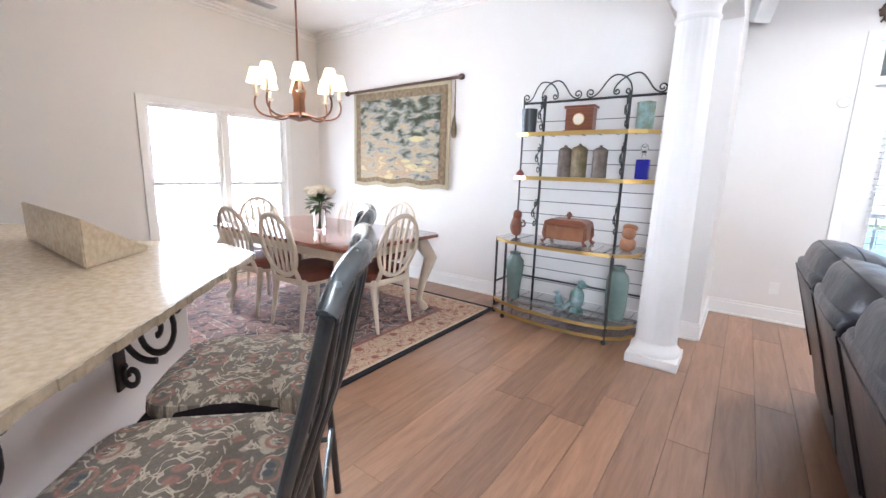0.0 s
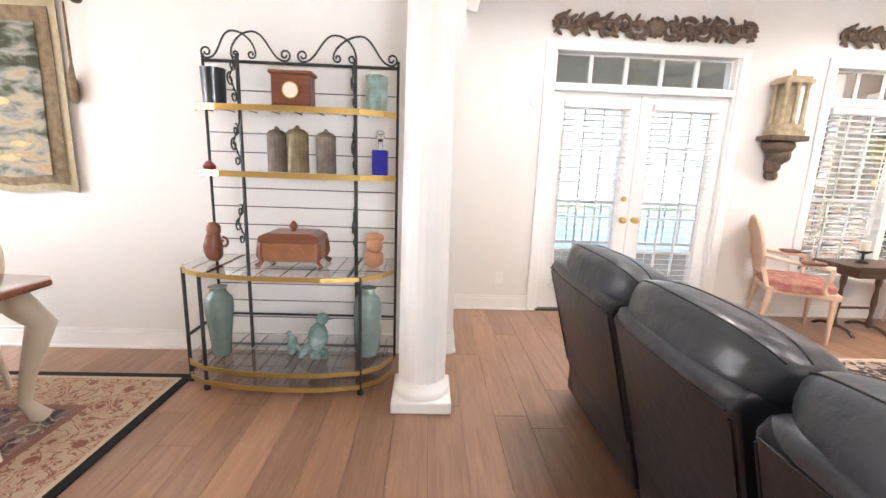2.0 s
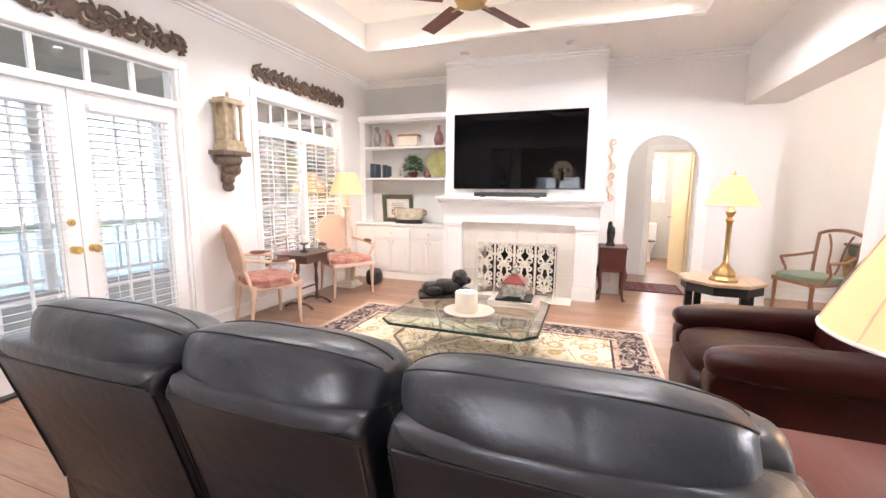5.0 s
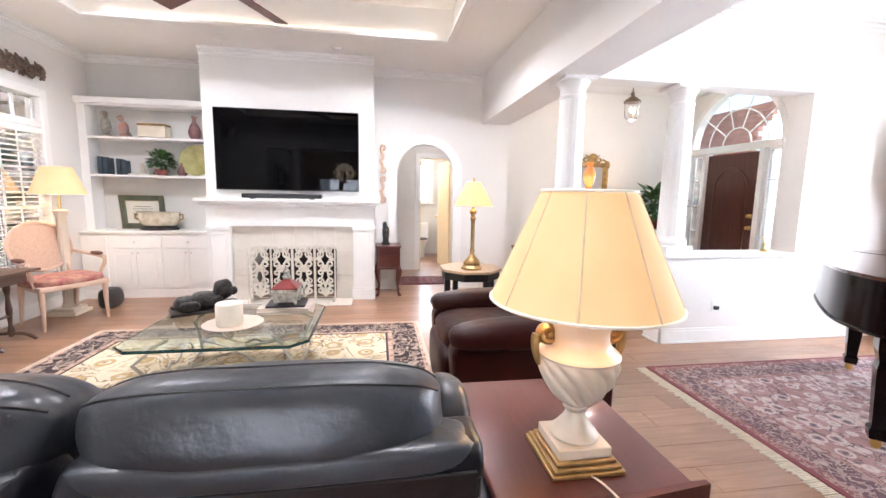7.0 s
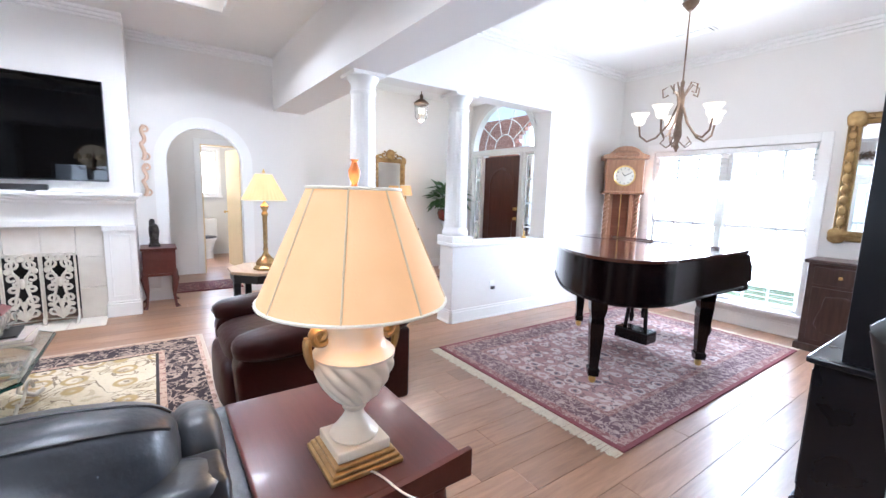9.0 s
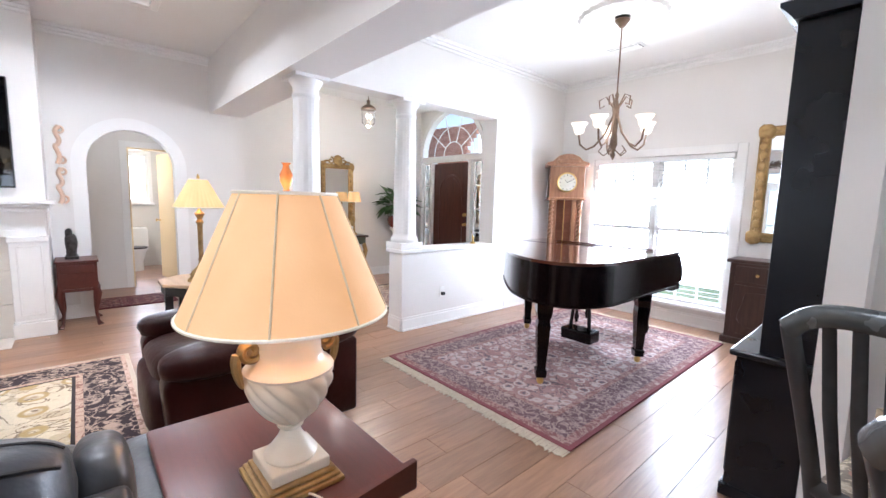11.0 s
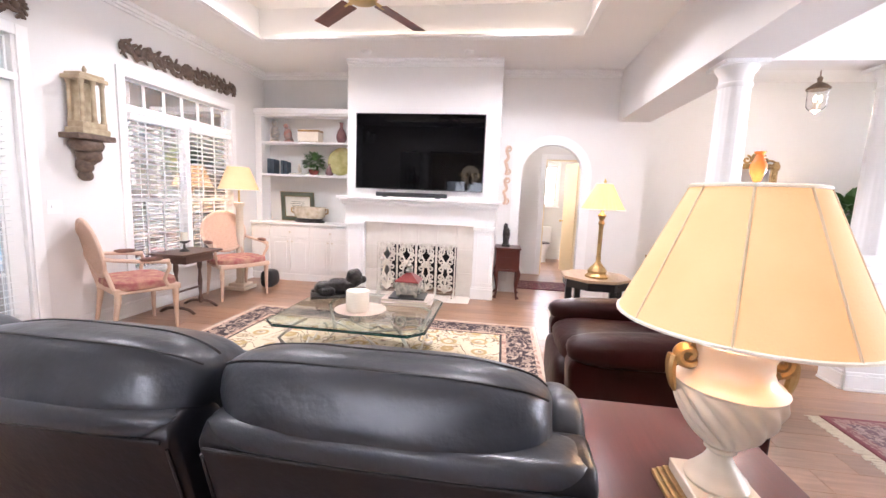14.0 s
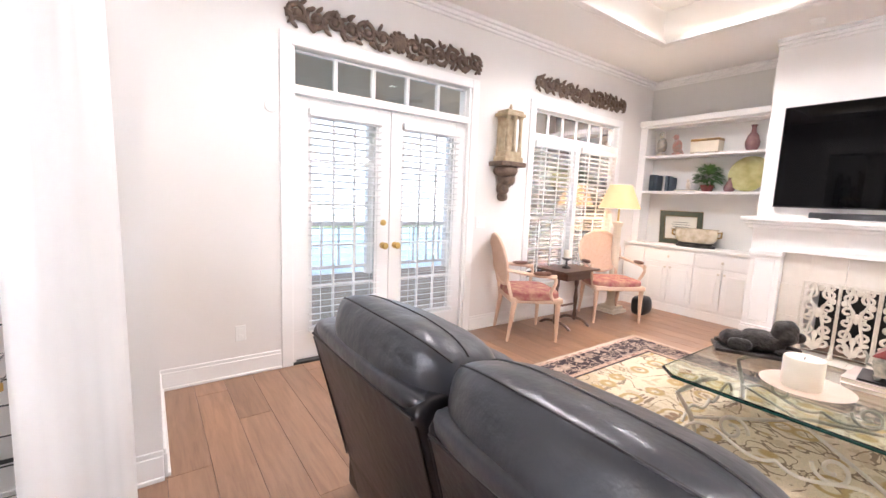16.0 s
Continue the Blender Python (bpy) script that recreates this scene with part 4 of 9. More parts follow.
# sofa: three reclining sections, backs to the camera
sofa = thing("sofa", pose(0, 0, 0), "dark grey leather reclining sofa with three puffy headrests", "sofa")
for i, (y0, y1, p0, p1) in enumerate(((2.405, 3.14, 2.40, 3.05), (1.785, 2.375, 1.775, 2.385), (0.985, 1.735, 1.055, 1.745))):
    yc, pc = (y0 + y1) / 2, (p0 + p1) / 2
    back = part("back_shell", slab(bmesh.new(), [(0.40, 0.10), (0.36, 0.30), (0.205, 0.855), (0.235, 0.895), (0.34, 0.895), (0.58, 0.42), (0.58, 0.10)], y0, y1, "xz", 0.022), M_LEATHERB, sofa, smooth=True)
    part("top_roll", pillow(bmesh.new(), 0.07, (y1 - y0) / 2 - 0.003, 0.034, (0.268, yc, 0.872), 0.5, 28, 14, ruffle=0.05, seed=i), M_LEATHER, back, smooth=True)
    hm, hy, he = pose(0.372, pc, 0.905, 0, 16, 0), (p1 - p0) / 2, 0.62
    hr = part("headrest", pillow(bmesh.new(), 0.162, hy, 0.102, (0, 0, 0), he, 128, 60, hm, 0.05, 3.3 * i), M_LEATHER, sofa, smooth=True)
    for ang in (36, 84):
        pts = []
        for k in range(41):
            u = -0.95 + 1.90 * k / 40
            rad = (1 - abs(u) ** (2 / he)) ** (he / 2)
            p = Vector((-0.162 * rad * math.cos(radians(ang)) ** he, hy * u, 0.102 * rad * math.sin(radians(ang)) ** he))
            p *= 1 + 0.05 * (noise.noise(Vector((p.x * 7 + 3.3 * i, p.y * 3.1, p.z * 7))) + 0.30 * noise.noise(Vector((p.x * 21 + 3.3 * i, p.y * 15, p.z * 25)))) + 0.003
            pts.append(tuple(hm @ p))
        part("seam", tube(bmesh.new(), pts, 0.0034, 6), M_PIPE, hr, smooth=True)
    part("lumbar_cushion", pillow(bmesh.new(), 0.12, (y1 - y0) / 2 - 0.01, 0.22, (0, 0, 0), 0.55, 28, 16, pose(0.56, yc, 0.66, 0, 16, 0), 0.05, i), M_LEATHER, sofa, smooth=True)
    part("seat_cushion", pillow(bmesh.new(), 0.30, (y1 - y0) / 2 - 0.006, 0.12, (0.85, yc, 0.40), 0.45, 28, 14, None, 0.03, 2.1 * i), M_LEATHER, sofa, smooth=True)
    for yy in (y0 + 0.012, y1 - 0.012):
        part("seam", tube(bmesh.new(), [(0.349, yy, 0.32), (0.214, yy, 0.83)], 0.004, 6), M_PIPE, back)
    part("seam", tube(bmesh.new(), [(0.207, y0 + 0.02, 0.846), (0.205, yc, 0.844), (0.207, y1 - 0.02, 0.846)], 0.004, 6), M_PIPE, back)
for yy, sd in ((1.022, 3), (3.10, 8)):
    part("side_wing", pillow(bmesh.new(), 0.15, 0.05, 0.15, (0, 0, 0), 0.6, 36, 22, pose(0.47, yy, 0.765, 0, 22, 0), 0.08, sd), M_LEATHER, sofa, smooth=True)
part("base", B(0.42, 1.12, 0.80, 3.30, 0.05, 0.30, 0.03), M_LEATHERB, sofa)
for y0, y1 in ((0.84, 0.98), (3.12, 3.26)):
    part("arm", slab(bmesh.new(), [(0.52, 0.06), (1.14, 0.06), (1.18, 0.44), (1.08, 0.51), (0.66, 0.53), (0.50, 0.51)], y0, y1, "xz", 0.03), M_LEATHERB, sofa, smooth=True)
    part("arm_pad", pillow(bmesh.new(), 0.36, 0.09, 0.065, (0.82, (y0 + y1) / 2, 0.52), 0.6, 28, 14, None, 0.05, y0), M_LEATHER, sofa, smooth=True)
for x, y in ((0.50, 0.9), (1.05, 0.9), (0.50, 3.2), (1.05, 3.2)):
    part("foot", lathe(bmesh.new(), [(0.02, 0), (0.03, 0.06)], 12, (x, y, 0)), M_BLACK, sofa)

# recliner
rec = thing("armchair", pose(2.20, 0.23, 0), "burgundy leather recliner armchair with rolled arms", "armchair")
part("base", B(-0.33, 0.33, -0.42, 0.48, 0.05, 0.34, 0.03), M_BURG, rec, smooth=True)
for s in (-1, 1):
    part("arm_panel", slab(bmesh.new(), [(-0.48, 0.04), (0.52, 0.04), (0.55, 0.46), (0.50, 0.54), (-0.48, 0.52)], s * 0.40 - 0.08, s * 0.40 + 0.08, "yz", 0.025), M_BURG, rec, smooth=True)
    part("arm_roll", pillow(bmesh.new(), 0.125, 0.53, 0.085, (0, 0, 0), 0.6, 26, 16, pose(s * 0.40, 0.03, 0.56, -2), 0.05, s * 4), M_BURG, rec, smooth=True)
part("seat_cushion", pillow(bmesh.new(), 0.32, 0.36, 0.13, (0, 0.20, 0.42), 0.5, 28, 16, None, 0.04, 1), M_BURG, rec, smooth=True)
part("footrest", pillow(bmesh.new(), 0.31, 0.10, 0.16, (0, 0.50, 0.27), 0.5, 24, 14, None, 0.04, 7), M_BURG, rec, smooth=True)
part("backrest", pillow(bmesh.new(), 0.42, 0.16, 0.36, (0, 0, 0), 0.55, 30, 18, pose(0, -0.36, 0.66, 18), 0.06, 9), M_BURG, rec, smooth=True)
part("headrest", pillow(bmesh.new(), 0.37, 0.13, 0.16, (0, 0, 0), 0.6, 28, 16, pose(0, -0.42, 0.90, 18), 0.06, 12), M_BURG, rec, smooth=True)
for x in (-0.36, 0.36):
    for y in (-0.38, 0.42):
        part("foot", lathe(bmesh.new(), [(0.02, 0), (0.03, 0.05)], 10, (x, y, 0)), M_BLACK, rec)

# sitting area rug
def rug(name, x0, x1, y0, y1, material, label, fringe=None, fm=None, h=0.012):
    cx0, cy0 = (x0 + x1) / 2, (y0 + y1) / 2
    t = thing(name, pose(cx0, cy0, 0), label, "rug")
    a, b = (x1 - x0) / 2, (y1 - y0) / 2
    part("rug_field", B(-a, a, -b, b, 0.001, h, 0.004), material, t)
    if fringe:
        bm = bmesh.new()
        r = random.Random(7)
        for s in fringe:
            n = int(2 * a / 0.012)
            for i in range(n):
                x = -a + 2 * a * (i + 0.5) / n
                d = r.uniform(-0.012, 0.012)
                ln = r.uniform(0.07, 0.10)
                box(bm, x - 0.004 + d * 0.2, x + 0.004 + d * 0.2, *sorted((s * b, s * (b + ln))), 0.001, 0.005)
        part("fringe", bm, fm, t, "cream cotton fringe")["kind"] = "stuff"
    return t


CREAMW, NAVY, RUST, GOLDW, OLIVE = (0.55, 0.46, 0.32), (0.035, 0.03, 0.04), (0.28, 0.10, 0.07), (0.42, 0.28, 0.11), (0.20, 0.18, 0.11)
M_RUG1 = rug_mat("ivory_floral_rug", (1.39, 1.55), [(0.03, (0.60, 0.50, 0.40), None), (0.06, (0.62, 0.45, 0.36), (0.3, 0.18, 0.14)), (0.30, (0.05, 0.035, 0.04), (0.50, 0.38, 0.30)), (0.34, (0.55, 0.40, 0.30), (0.25, 0.12, 0.10)), (0.36, (0.05, 0.04, 0.04), None)],
                 ((0.66, 0.56, 0.40), (0.72, 0.63, 0.48)), [(0.50, 0.40, 0.26), (0.20, 0.14, 0.09), (0.46, 0.33, 0.15), (0.30, 0.20, 0.13)], 4.2)
rug("area_rug", 1.05, 3.83, 0.77, 3.87, M_RUG1, "ivory floral oriental rug with dark border on the wood floor")
M_FR = mat("cotton_fringe", (0.66, 0.60, 0.48), 0.9, second=(0.58, 0.52, 0.41), scale=30)
M_RUG2 = rug_mat("rose_persian_rug", (0.90, 1.44), [(0.03, (0.20, 0.06, 0.07), None), (0.09, (0.22, 0.10, 0.10), (0.38, 0.28, 0.25)), (0.26, (0.14, 0.083, 0.095), (0.42, 0.32, 0.29)), (0.30, (0.24, 0.12, 0.115), (0.40, 0.30, 0.27))],
                 ((0.30, 0.17, 0.165), (0.41, 0.275, 0.26)), [(0.56, 0.46, 0.43), (0.085, 0.07, 0.09), (0.52, 0.43, 0.40), (0.12, 0.10, 0.125)], 7.5)
rug("persian_rug", 0.62, 2.42, -3.84, -0.96, M_RUG2, "rose and navy persian rug with cream fringe under the piano", (1, -1), M_FR)
M_RUG3 = rug_mat("rose_dining_rug", (1.55, 1.30), [(0.05, (0.02, 0.02, 0.025), None), (0.075, (0.62, 0.50, 0.38), None), (0.36, (0.56, 0.42, 0.29), (0.30, 0.13, 0.10)), (0.40, (0.30, 0.15, 0.12), None)],
                 ((0.17, 0.13, 0.13), (0.33, 0.22, 0.20)), [(0.05, 0.042, 0.05), (0.58, 0.46, 0.36), (0.40, 0.22, 0.19), (0.60, 0.50, 0.38)], 5.2)
rug("dining_rug", -5.0, -1.90, 0.86, 3.46, M_RUG3, "rose and beige oriental rug with black edge under the dining table")
M_RUN = rug_mat("hall_runner", (0.30, 0.42), [(0.04, (0.10, 0.02, 0.03), None)], ((0.16, 0.05, 0.06), (0.10, 0.04, 0.05)), [(0.3, 0.2, 0.16), (0.05, 0.03, 0.04), (0.28, 0.16, 0.13), (0.08, 0.05, 0.07)], 9)
rug("hall_rug", 5.70, 6.30, 0.11, 0.95, M_RUN, "small dark red rug on the hall floor")

# glass coffee table on scrolled iron
ct = thing("coffee_table", pose(2.61, 2.22, 0), "square glass coffee table on a scrolled champagne iron base", "coffee table")
c = 0.10
oct1 = [(-0.52 + c, -0.575), (0.52 - c, -0.575), (0.52, -0.575 + c), (0.52, 0.575 - c), (0.52 - c, 0.575), (-0.52 + c, 0.575), (-0.52, 0.575 - c), (-0.52, -0.575 + c)]
part("tabletop", slab(bmesh.new(), oct1, 0.402, 0.421, "xy", 0.006, 2), M_GLASSG, ct, "thick bevelled greenish glass top")
M_EDGE = mat("glass_edge", (0.008, 0.04, 0.033), 0.1, second=(0.013, 0.06, 0.05), scale=4)
part("edge", tube(bmesh.new(), [(p[0] * 0.998, p[1] * 0.998, 0.409) for p in oct1], 0.0075, 6, closed=True), M_EDGE, ct, "dark green polished edge")
for sx in (-1, 1):
    for sy in (-1, 1):
        leg = [(sx * 0.30, sy * 0.33, 0.395), (sx * 0.36, sy * 0.39, 0.37), (sx * 0.44, sy * 0.47, 0.30), (sx * 0.38, sy * 0.41, 0.17), (sx * 0.36, sy * 0.39, 0.08), (sx * 0.42, sy * 0.45, 0.02), (sx * 0.46, sy * 0.49, 0.04)]
        out = []
        for a, b in zip(leg, leg[1:]):
            out += [tuple(a[q] + (b[q] - a[q]) * f for q in range(3)) for f in (0, 0.5)]
        part("leg", tube(bmesh.new(), out + [leg[-1]], 0.013, 8), M_SILVER, ct, smooth=True)
        part("scroll", tube(bmesh.new(), spiral((sx * 0.40, sy * 0.20, 0.20), 0.075, 0.015, 90 * sy + 90, 90 * sy - 400, "yz", 26), 0.009, 7), M_SILVER, ct, smooth=True)
for s in (-1, 1):
    for k in (-1, 1):
        part("scroll", tube(bmesh.new(), bez((s * 0.42, k * 0.42, 0.10), (s * 0.42, k * 0.30, 0.30), (s * 0.42, k * 0.15, 0.02), (s * 0.42, 0, 0.14), 16), 0.009, 7), M_SILVER, ct, smooth=True)
        part("scroll", tube(bmesh.new(), bez((k * 0.36, s * 0.46, 0.10), (k * 0.25, s * 0.46, 0.30), (k * 0.12, s * 0.46, 0.02), (0, s * 0.46, 0.14), 16), 0.009, 7), M_SILVER, ct, smooth=True)
part("stretcher", tube(bmesh.new(), [(-0.38, -0.41, 0.16), (0, 0, 0.20), (0.38, 0.41, 0.16)], 0.009, 7), M_SILVER, ct, smooth=True)
part("stretcher", tube(bmesh.new(), [(-0.38, 0.41, 0.16), (0, 0, 0.22), (0.38, -0.41, 0.16)], 0.009, 7), M_SILVER, ct, smooth=True)

# things on the coffee table
T = 0.4225
can = thing("pillar_candle", pose(2.515, 2.235, T + 0.016), "thick cream pillar candle on a shallow plate", "candle")
part("wax", lathe(bmesh.new(), [(0.086, 0), (0.088, 0.01), (0.088, 0.150), (0.082, 0.158), (0.070, 0.151), (0.01, 0.147)], 32), M_WAX, can, smooth=True)
part("wick", tube(bmesh.new(), [(0, 0, 0.145), (0.003, 0, 0.162)], 0.0018, 5), M_BLACK, can)
pl = part("plate", lathe(bmesh.new(), [(0.09, 0), (0.10, 0.004), (0.19, 0.017), (0.20, 0.022), (0.185, 0.020), (0.09, 0.010), (0.005, 0.010)], 40), M_PLATE, smooth=True)
pl.matrix_world = pose(2.54, 2.22, T)
tagged(pl, "wide shallow peach ceramic plate under the candle", "plate")
lion = bmesh.new()
pillow(lion, 0.16, 0.075, 0.065, (-0.02, 0, 0.085), 0.8, 44, 26, None, 0.30, 2)
pillow(lion, 0.075, 0.07, 0.075, (0.13, 0.005, 0.155), 0.85, 40, 26, None, 0.38, 5)
pillow(lion, 0.045, 0.035, 0.035, (0.195, 0.005, 0.135), 0.85, 20, 14, None, 0.25, 11)
pillow(lion, 0.075, 0.07, 0.065, (-0.13, 0.01, 0.08), 0.8, 32, 20, None, 0.3, 8)
for sy in (-1, 1):
    pillow(lion, 0.09, 0.024, 0.024, (0.17, sy * 0.055, 0.04), 0.8, 18, 10, None, 0.2, sy)
    pillow(lion, 0.07, 0.026, 0.045, (-0.10, sy * 0.07, 0.055), 0.8, 18, 10, None, 0.2, sy)
tube(lion, bez((-0.20, 0.0, 0.05), (-0.26, 0.06, 0.04), (-0.18, 0.11, 0.04), (-0.08, 0.10, 0.045), 12), 0.014, 8)
box(lion, -0.24, 0.25, -0.11, 0.11, 0, 0.022, 0.005)
lo = part("statuette", lion, M_BRONZE, smooth=True)
lo.matrix_world = pose(2.96, 2.57, T, 0, 0, -62)
tagged(lo, "dark bronze reclining lion statuette on the glass table", "statuette")
for i, (w, d, rz, mt) in enumerate(((0.21, 0.15, 4, M_BOOKW), (0.20, 0.145, -3, M_BOOKW), (0.15, 0.12, 3, M_BLACK))):
    bk = thing("book", pose(2.93, 1.93, T + 0.0005 + i * 0.0235, 0, 0, 90 + rz), "pale hardback book stacked on the coffee table" if i < 2 else "black stand under the lidded jar", "book", "books on the coffee table")
    h = 0.022 if i < 2 else 0.012
    part("cover", B(-w, w, -d, d, 0, 0.003), mt, bk)
    part("pages", B(-w + 0.005, w - 0.005, -d + 0.006, d - 0.004, 0.003, h - 0.003), M_WAX if i < 2 else mt, bk)
    part("cover", B(-w, w, -d, d, h - 0.003, h), mt, bk)
M_CHINA = mat("painted_porcelain", (0.62, 0.58, 0.50), 0.25, second=(0.22, 0.24, 0.22), scale=26, detail=6, coat=0.3)
jar = thing("lidded_jar", pose(2.93, 1.93, T + 0.061), "square painted porcelain jar with red lid on books", "jar")
sq = lambda w: [(-w, -w), (w, -w), (w, w), (-w, w)]
bm = bmesh.new()
for (w0, z0), (w1, z1) in zip([(0.085, 0.02), (0.10, 0.10), (0.095, 0.12)], [(0.10, 0.10), (0.095, 0.12), (0.09, 0.125)]):
    a = [bm.verts.new((*p, z0)) for p in sq(w0)]
    b = [bm.verts.new((*p, z1)) for p in sq(w1)]
    for i in range(4):
        bm.faces.new((a[i], a[(i + 1) % 4], b[(i + 1) % 4], b[i]))
    bm.faces.new(list(reversed(a)))
    bm.faces.new(b)
part("body", bm, M_CHINA, jar)
lid = part("lid", lathe(bmesh.new(), [(0.145, 0.125), (0.140, 0.135), (0.05, 0.185), (0.028, 0.20)], 4, m=pose(0, 0, 0, 0, 0, 45)), M_REDLID, jar, "red enamel roof-shaped lid")
part("finial", lathe(bmesh.new(), [(0.03, 0.20), (0.036, 0.215), (0.02, 0.235), (0.03, 0.26), (0.012, 0.28), (0.003, 0.30)], 16), M_CHINA, lid, smooth=True)
for x in (-0.075, 0.075):
    for y in (-0.075, 0.075):
        part("foot", lathe(bmesh.new(), [(0.012, 0), (0.02, 0.022)], 8, (x, y, 0)), M_CHINA, jar)
for s in (-1, 1):
    part("handle", tube(bmesh.new(), [(0, s * 0.095, 0.045), (0, s * 0.135, 0.06), (0, s * 0.13, 0.10), (0, s * 0.15, 0.125)], 0.008, 8), M_CHINA, jar, smooth=True)

# cherry end table with the big urn lamp
et = thing("end_table", pose(0.715, 0.63, 0), "polished cherry wood end table with moulded edge beside the sofa", "end table")
part("tabletop", slab(bmesh.new(), [(-0.34, -0.275), (0.34, -0.275), (0.34, 0.275), (-0.34, 0.275)], 0.595, 0.62, "xy", 0.009), M_CHERRY, et, smooth=True)
part("moulding", slab(bmesh.new(), [(-0.33, -0.265), (0.33, -0.265), (0.33, 0.265), (-0.33, 0.265)], 0.575, 0.5935, "xy", 0.006), M_CHERRY, et, smooth=True)
part("apron", B(-0.30, 0.30, -0.235, 0.235, 0.45, 0.574, 0.006), M_CHERRY, et)
part("drawer_front", B(-0.307, -0.300, -0.19, 0.19, 0.465, 0.555, 0.003), M_CHERRY, et)
lip = [(-0.285, 0.56)] + [(-0.285 + 0.57 * f, 0.648 - 0.034 * math.sin(min(1.0, f * 1.25) * math.pi / 2) + 0.03 * max(0.0, f - 0.8) / 0.2) for f in (k / 14 for k in range(15))] + [(0.285, 0.56)]
part("gallery_rail", slab(bmesh.new(), lip, -0.362, -0.3415, "yz", 0.004, 2), M_CHERRY, et, "raised scalloped rail", smooth=False)
for x in (-0.28, 0.28):
    for y in (-0.215, 0.215):
        part("leg", tube(bmesh.new(), [(x, y, 0.5), (x * 1.03, y * 1.03, 0.40), (x * 0.95, y * 0.95, 0.15), (x * 1.0, y * 1.0, 0.05), (x * 1.05, y * 1.05, 0.0)], [0.03, 0.032, 0.018, 0.016, 0.026], 10), M_CHERRY, et, smooth=True)


def shade(parent, z0, z1, r0, r1, material, ribs=0, flutes=None, seg=64, rib_mat=None):
    prof = [(r0 + (r1 - r0) * f, z0 + (z1 - z0) * f) for f in (i / 6 for i in range(7))]
    inner = [(r - 0.003, z) for r, z in reversed(prof)]
    bm = bmesh.new()
    rings = []
    for r, z in prof + inner:
        rings.append([bm.verts.new(((r * (1 + (flutes[1] * math.cos(flutes[0] * 2 * math.pi * i / seg) if flutes else 0))) * math.cos(2 * math.pi * i / seg),
                                    (r * (1 + (flutes[1] * math.cos(flutes[0] * 2 * math.pi * i / seg) if flutes else 0))) * math.sin(2 * math.pi * i / seg), z)) for i in range(seg)])
    for p, q in zip(rings, rings[1:] + rings[:1]):
        for i in range(seg):
            j = (i + 1) % seg
            bm.faces.new((p[i], p[j], q[j], q[i]))
    sh = part("shade", bm, material, parent, "glowing cream fabric shade", smooth=True)
    for i in range(ribs):
        a = 2 * math.pi * (i + 0.35) / ribs
        part("rib", tube(bmesh.new(), [((r0 + 0.001) * math.cos(a), (r0 + 0.001) * math.sin(a), z0), ((r1 + 0.001) * math.cos(a), (r1 + 0.001) * math.sin(a), z1)], 0.0028, 6), rib_mat or M_RIB, sh)
    for r, z in ((r0, z0), (r1, z1)):
        part("trim_band", tube(bmesh.new(), [((r + 0.0005) * math.cos(2 * math.pi * i / 48), (r + 0.0005) * math.sin(2 * math.pi * i / 48), z) for i in range(48)], 0.0045, 6, closed=True), M_WAX, sh, smooth=True)
    return sh


ul = thing("table_lamp", pose(0.55, 0.63, 0.62), "ivory spiral-fluted urn lamp with cream bell shade, lit", "table lamp")
part("base", B(-0.106, 0.106, -0.106, 0.106, 0, 0.014, 0.004), M_GILT, ul, "gilded square base")
part("base_step", B(-0.099, 0.099, -0.099, 0.099, 0.014, 0.026, 0.006), M_GILT, ul)
part("base_step", B(-0.088, 0.088, -0.088, 0.088, 0.026, 0.038, 0.005), M_GILT, ul)
part("plinth", B(-0.077, 0.077, -0.077, 0.077, 0.038, 0.068, 0.004), M_URN, ul)
part("foot", lathe(bmesh.new(), [(0.066, 0.068), (0.069, 0.076), (0.064, 0.084), (0.058, 0.088), (0.050, 0.100), (0.036, 0.118), (0.027, 0.135), (0.026, 0.146), (0.034, 0.153), (0.034, 0.160), (0.028, 0.165)], 48), M_URN, ul, smooth=True)
bm = bmesh.new()
N, rings = 176, []
for z, r, amp in [(0.163 + 0.147 * f, 0.028 + 0.084 * math.sin(f * math.pi / 2) ** 0.72, 0.10 * min(1, f * 5) * min(1, (1 - f) * 7 + 0.12)) for f in (k / 30 for k in range(31))]:
    ring = []
    for k in range(N):
        a = 2 * math.pi * k / N
        w = abs(math.sin(6.5 * (a + 8.5 * (z - 0.163))))
        ring.append(bm.verts.new(((r + 0.11 * amp * (w - 0.6)) * math.cos(a), (r + 0.11 * amp * (w - 0.6)) * math.sin(a), z)))
    rings.append(ring)
for p, q in zip(rings, rings[1:]):
    for k in range(N):
        bm.faces.new((p[k], p[(k + 1) % N], q[(k + 1) % N], q[k]))
part("urn", bm, M_URN, ul, "spiral-fluted ivory body", smooth=True)
part("collar", lathe(bmesh.new(), [(0.111, 0.309), (0.114, 0.317), (0.106, 0.326), (0.090, 0.338), (0.082, 0.356), (0.080, 0.385), (0.090, 0.405), (0.092, 0.415), (0.084, 0.42), (0.02, 0.424)], 56), M_URN, ul, smooth=True)
for s in (-1, 1):
    bm = tube(bmesh.new(), spiral((0, s * 0.098, 0.378), 0.032, 0.006, 90 + 90 * (1 - s), 90 + 90 * (1 - s) + s * 560, "yz", 34), 0.0115, 9, flat=1.5)
    tube(bm, bez((0, s * 0.128, 0.374), (0, s * 0.136, 0.345), (0, s * 0.126, 0.31), (0, s * 0.116, 0.285), 10), [0.0125, 0.013, 0.013, 0.012, 0.012, 0.011, 0.010, 0.009, 0.007, 0.004], 8)
    part("handle", bm, M_GILT, ul, "gilded scroll handle", smooth=True)
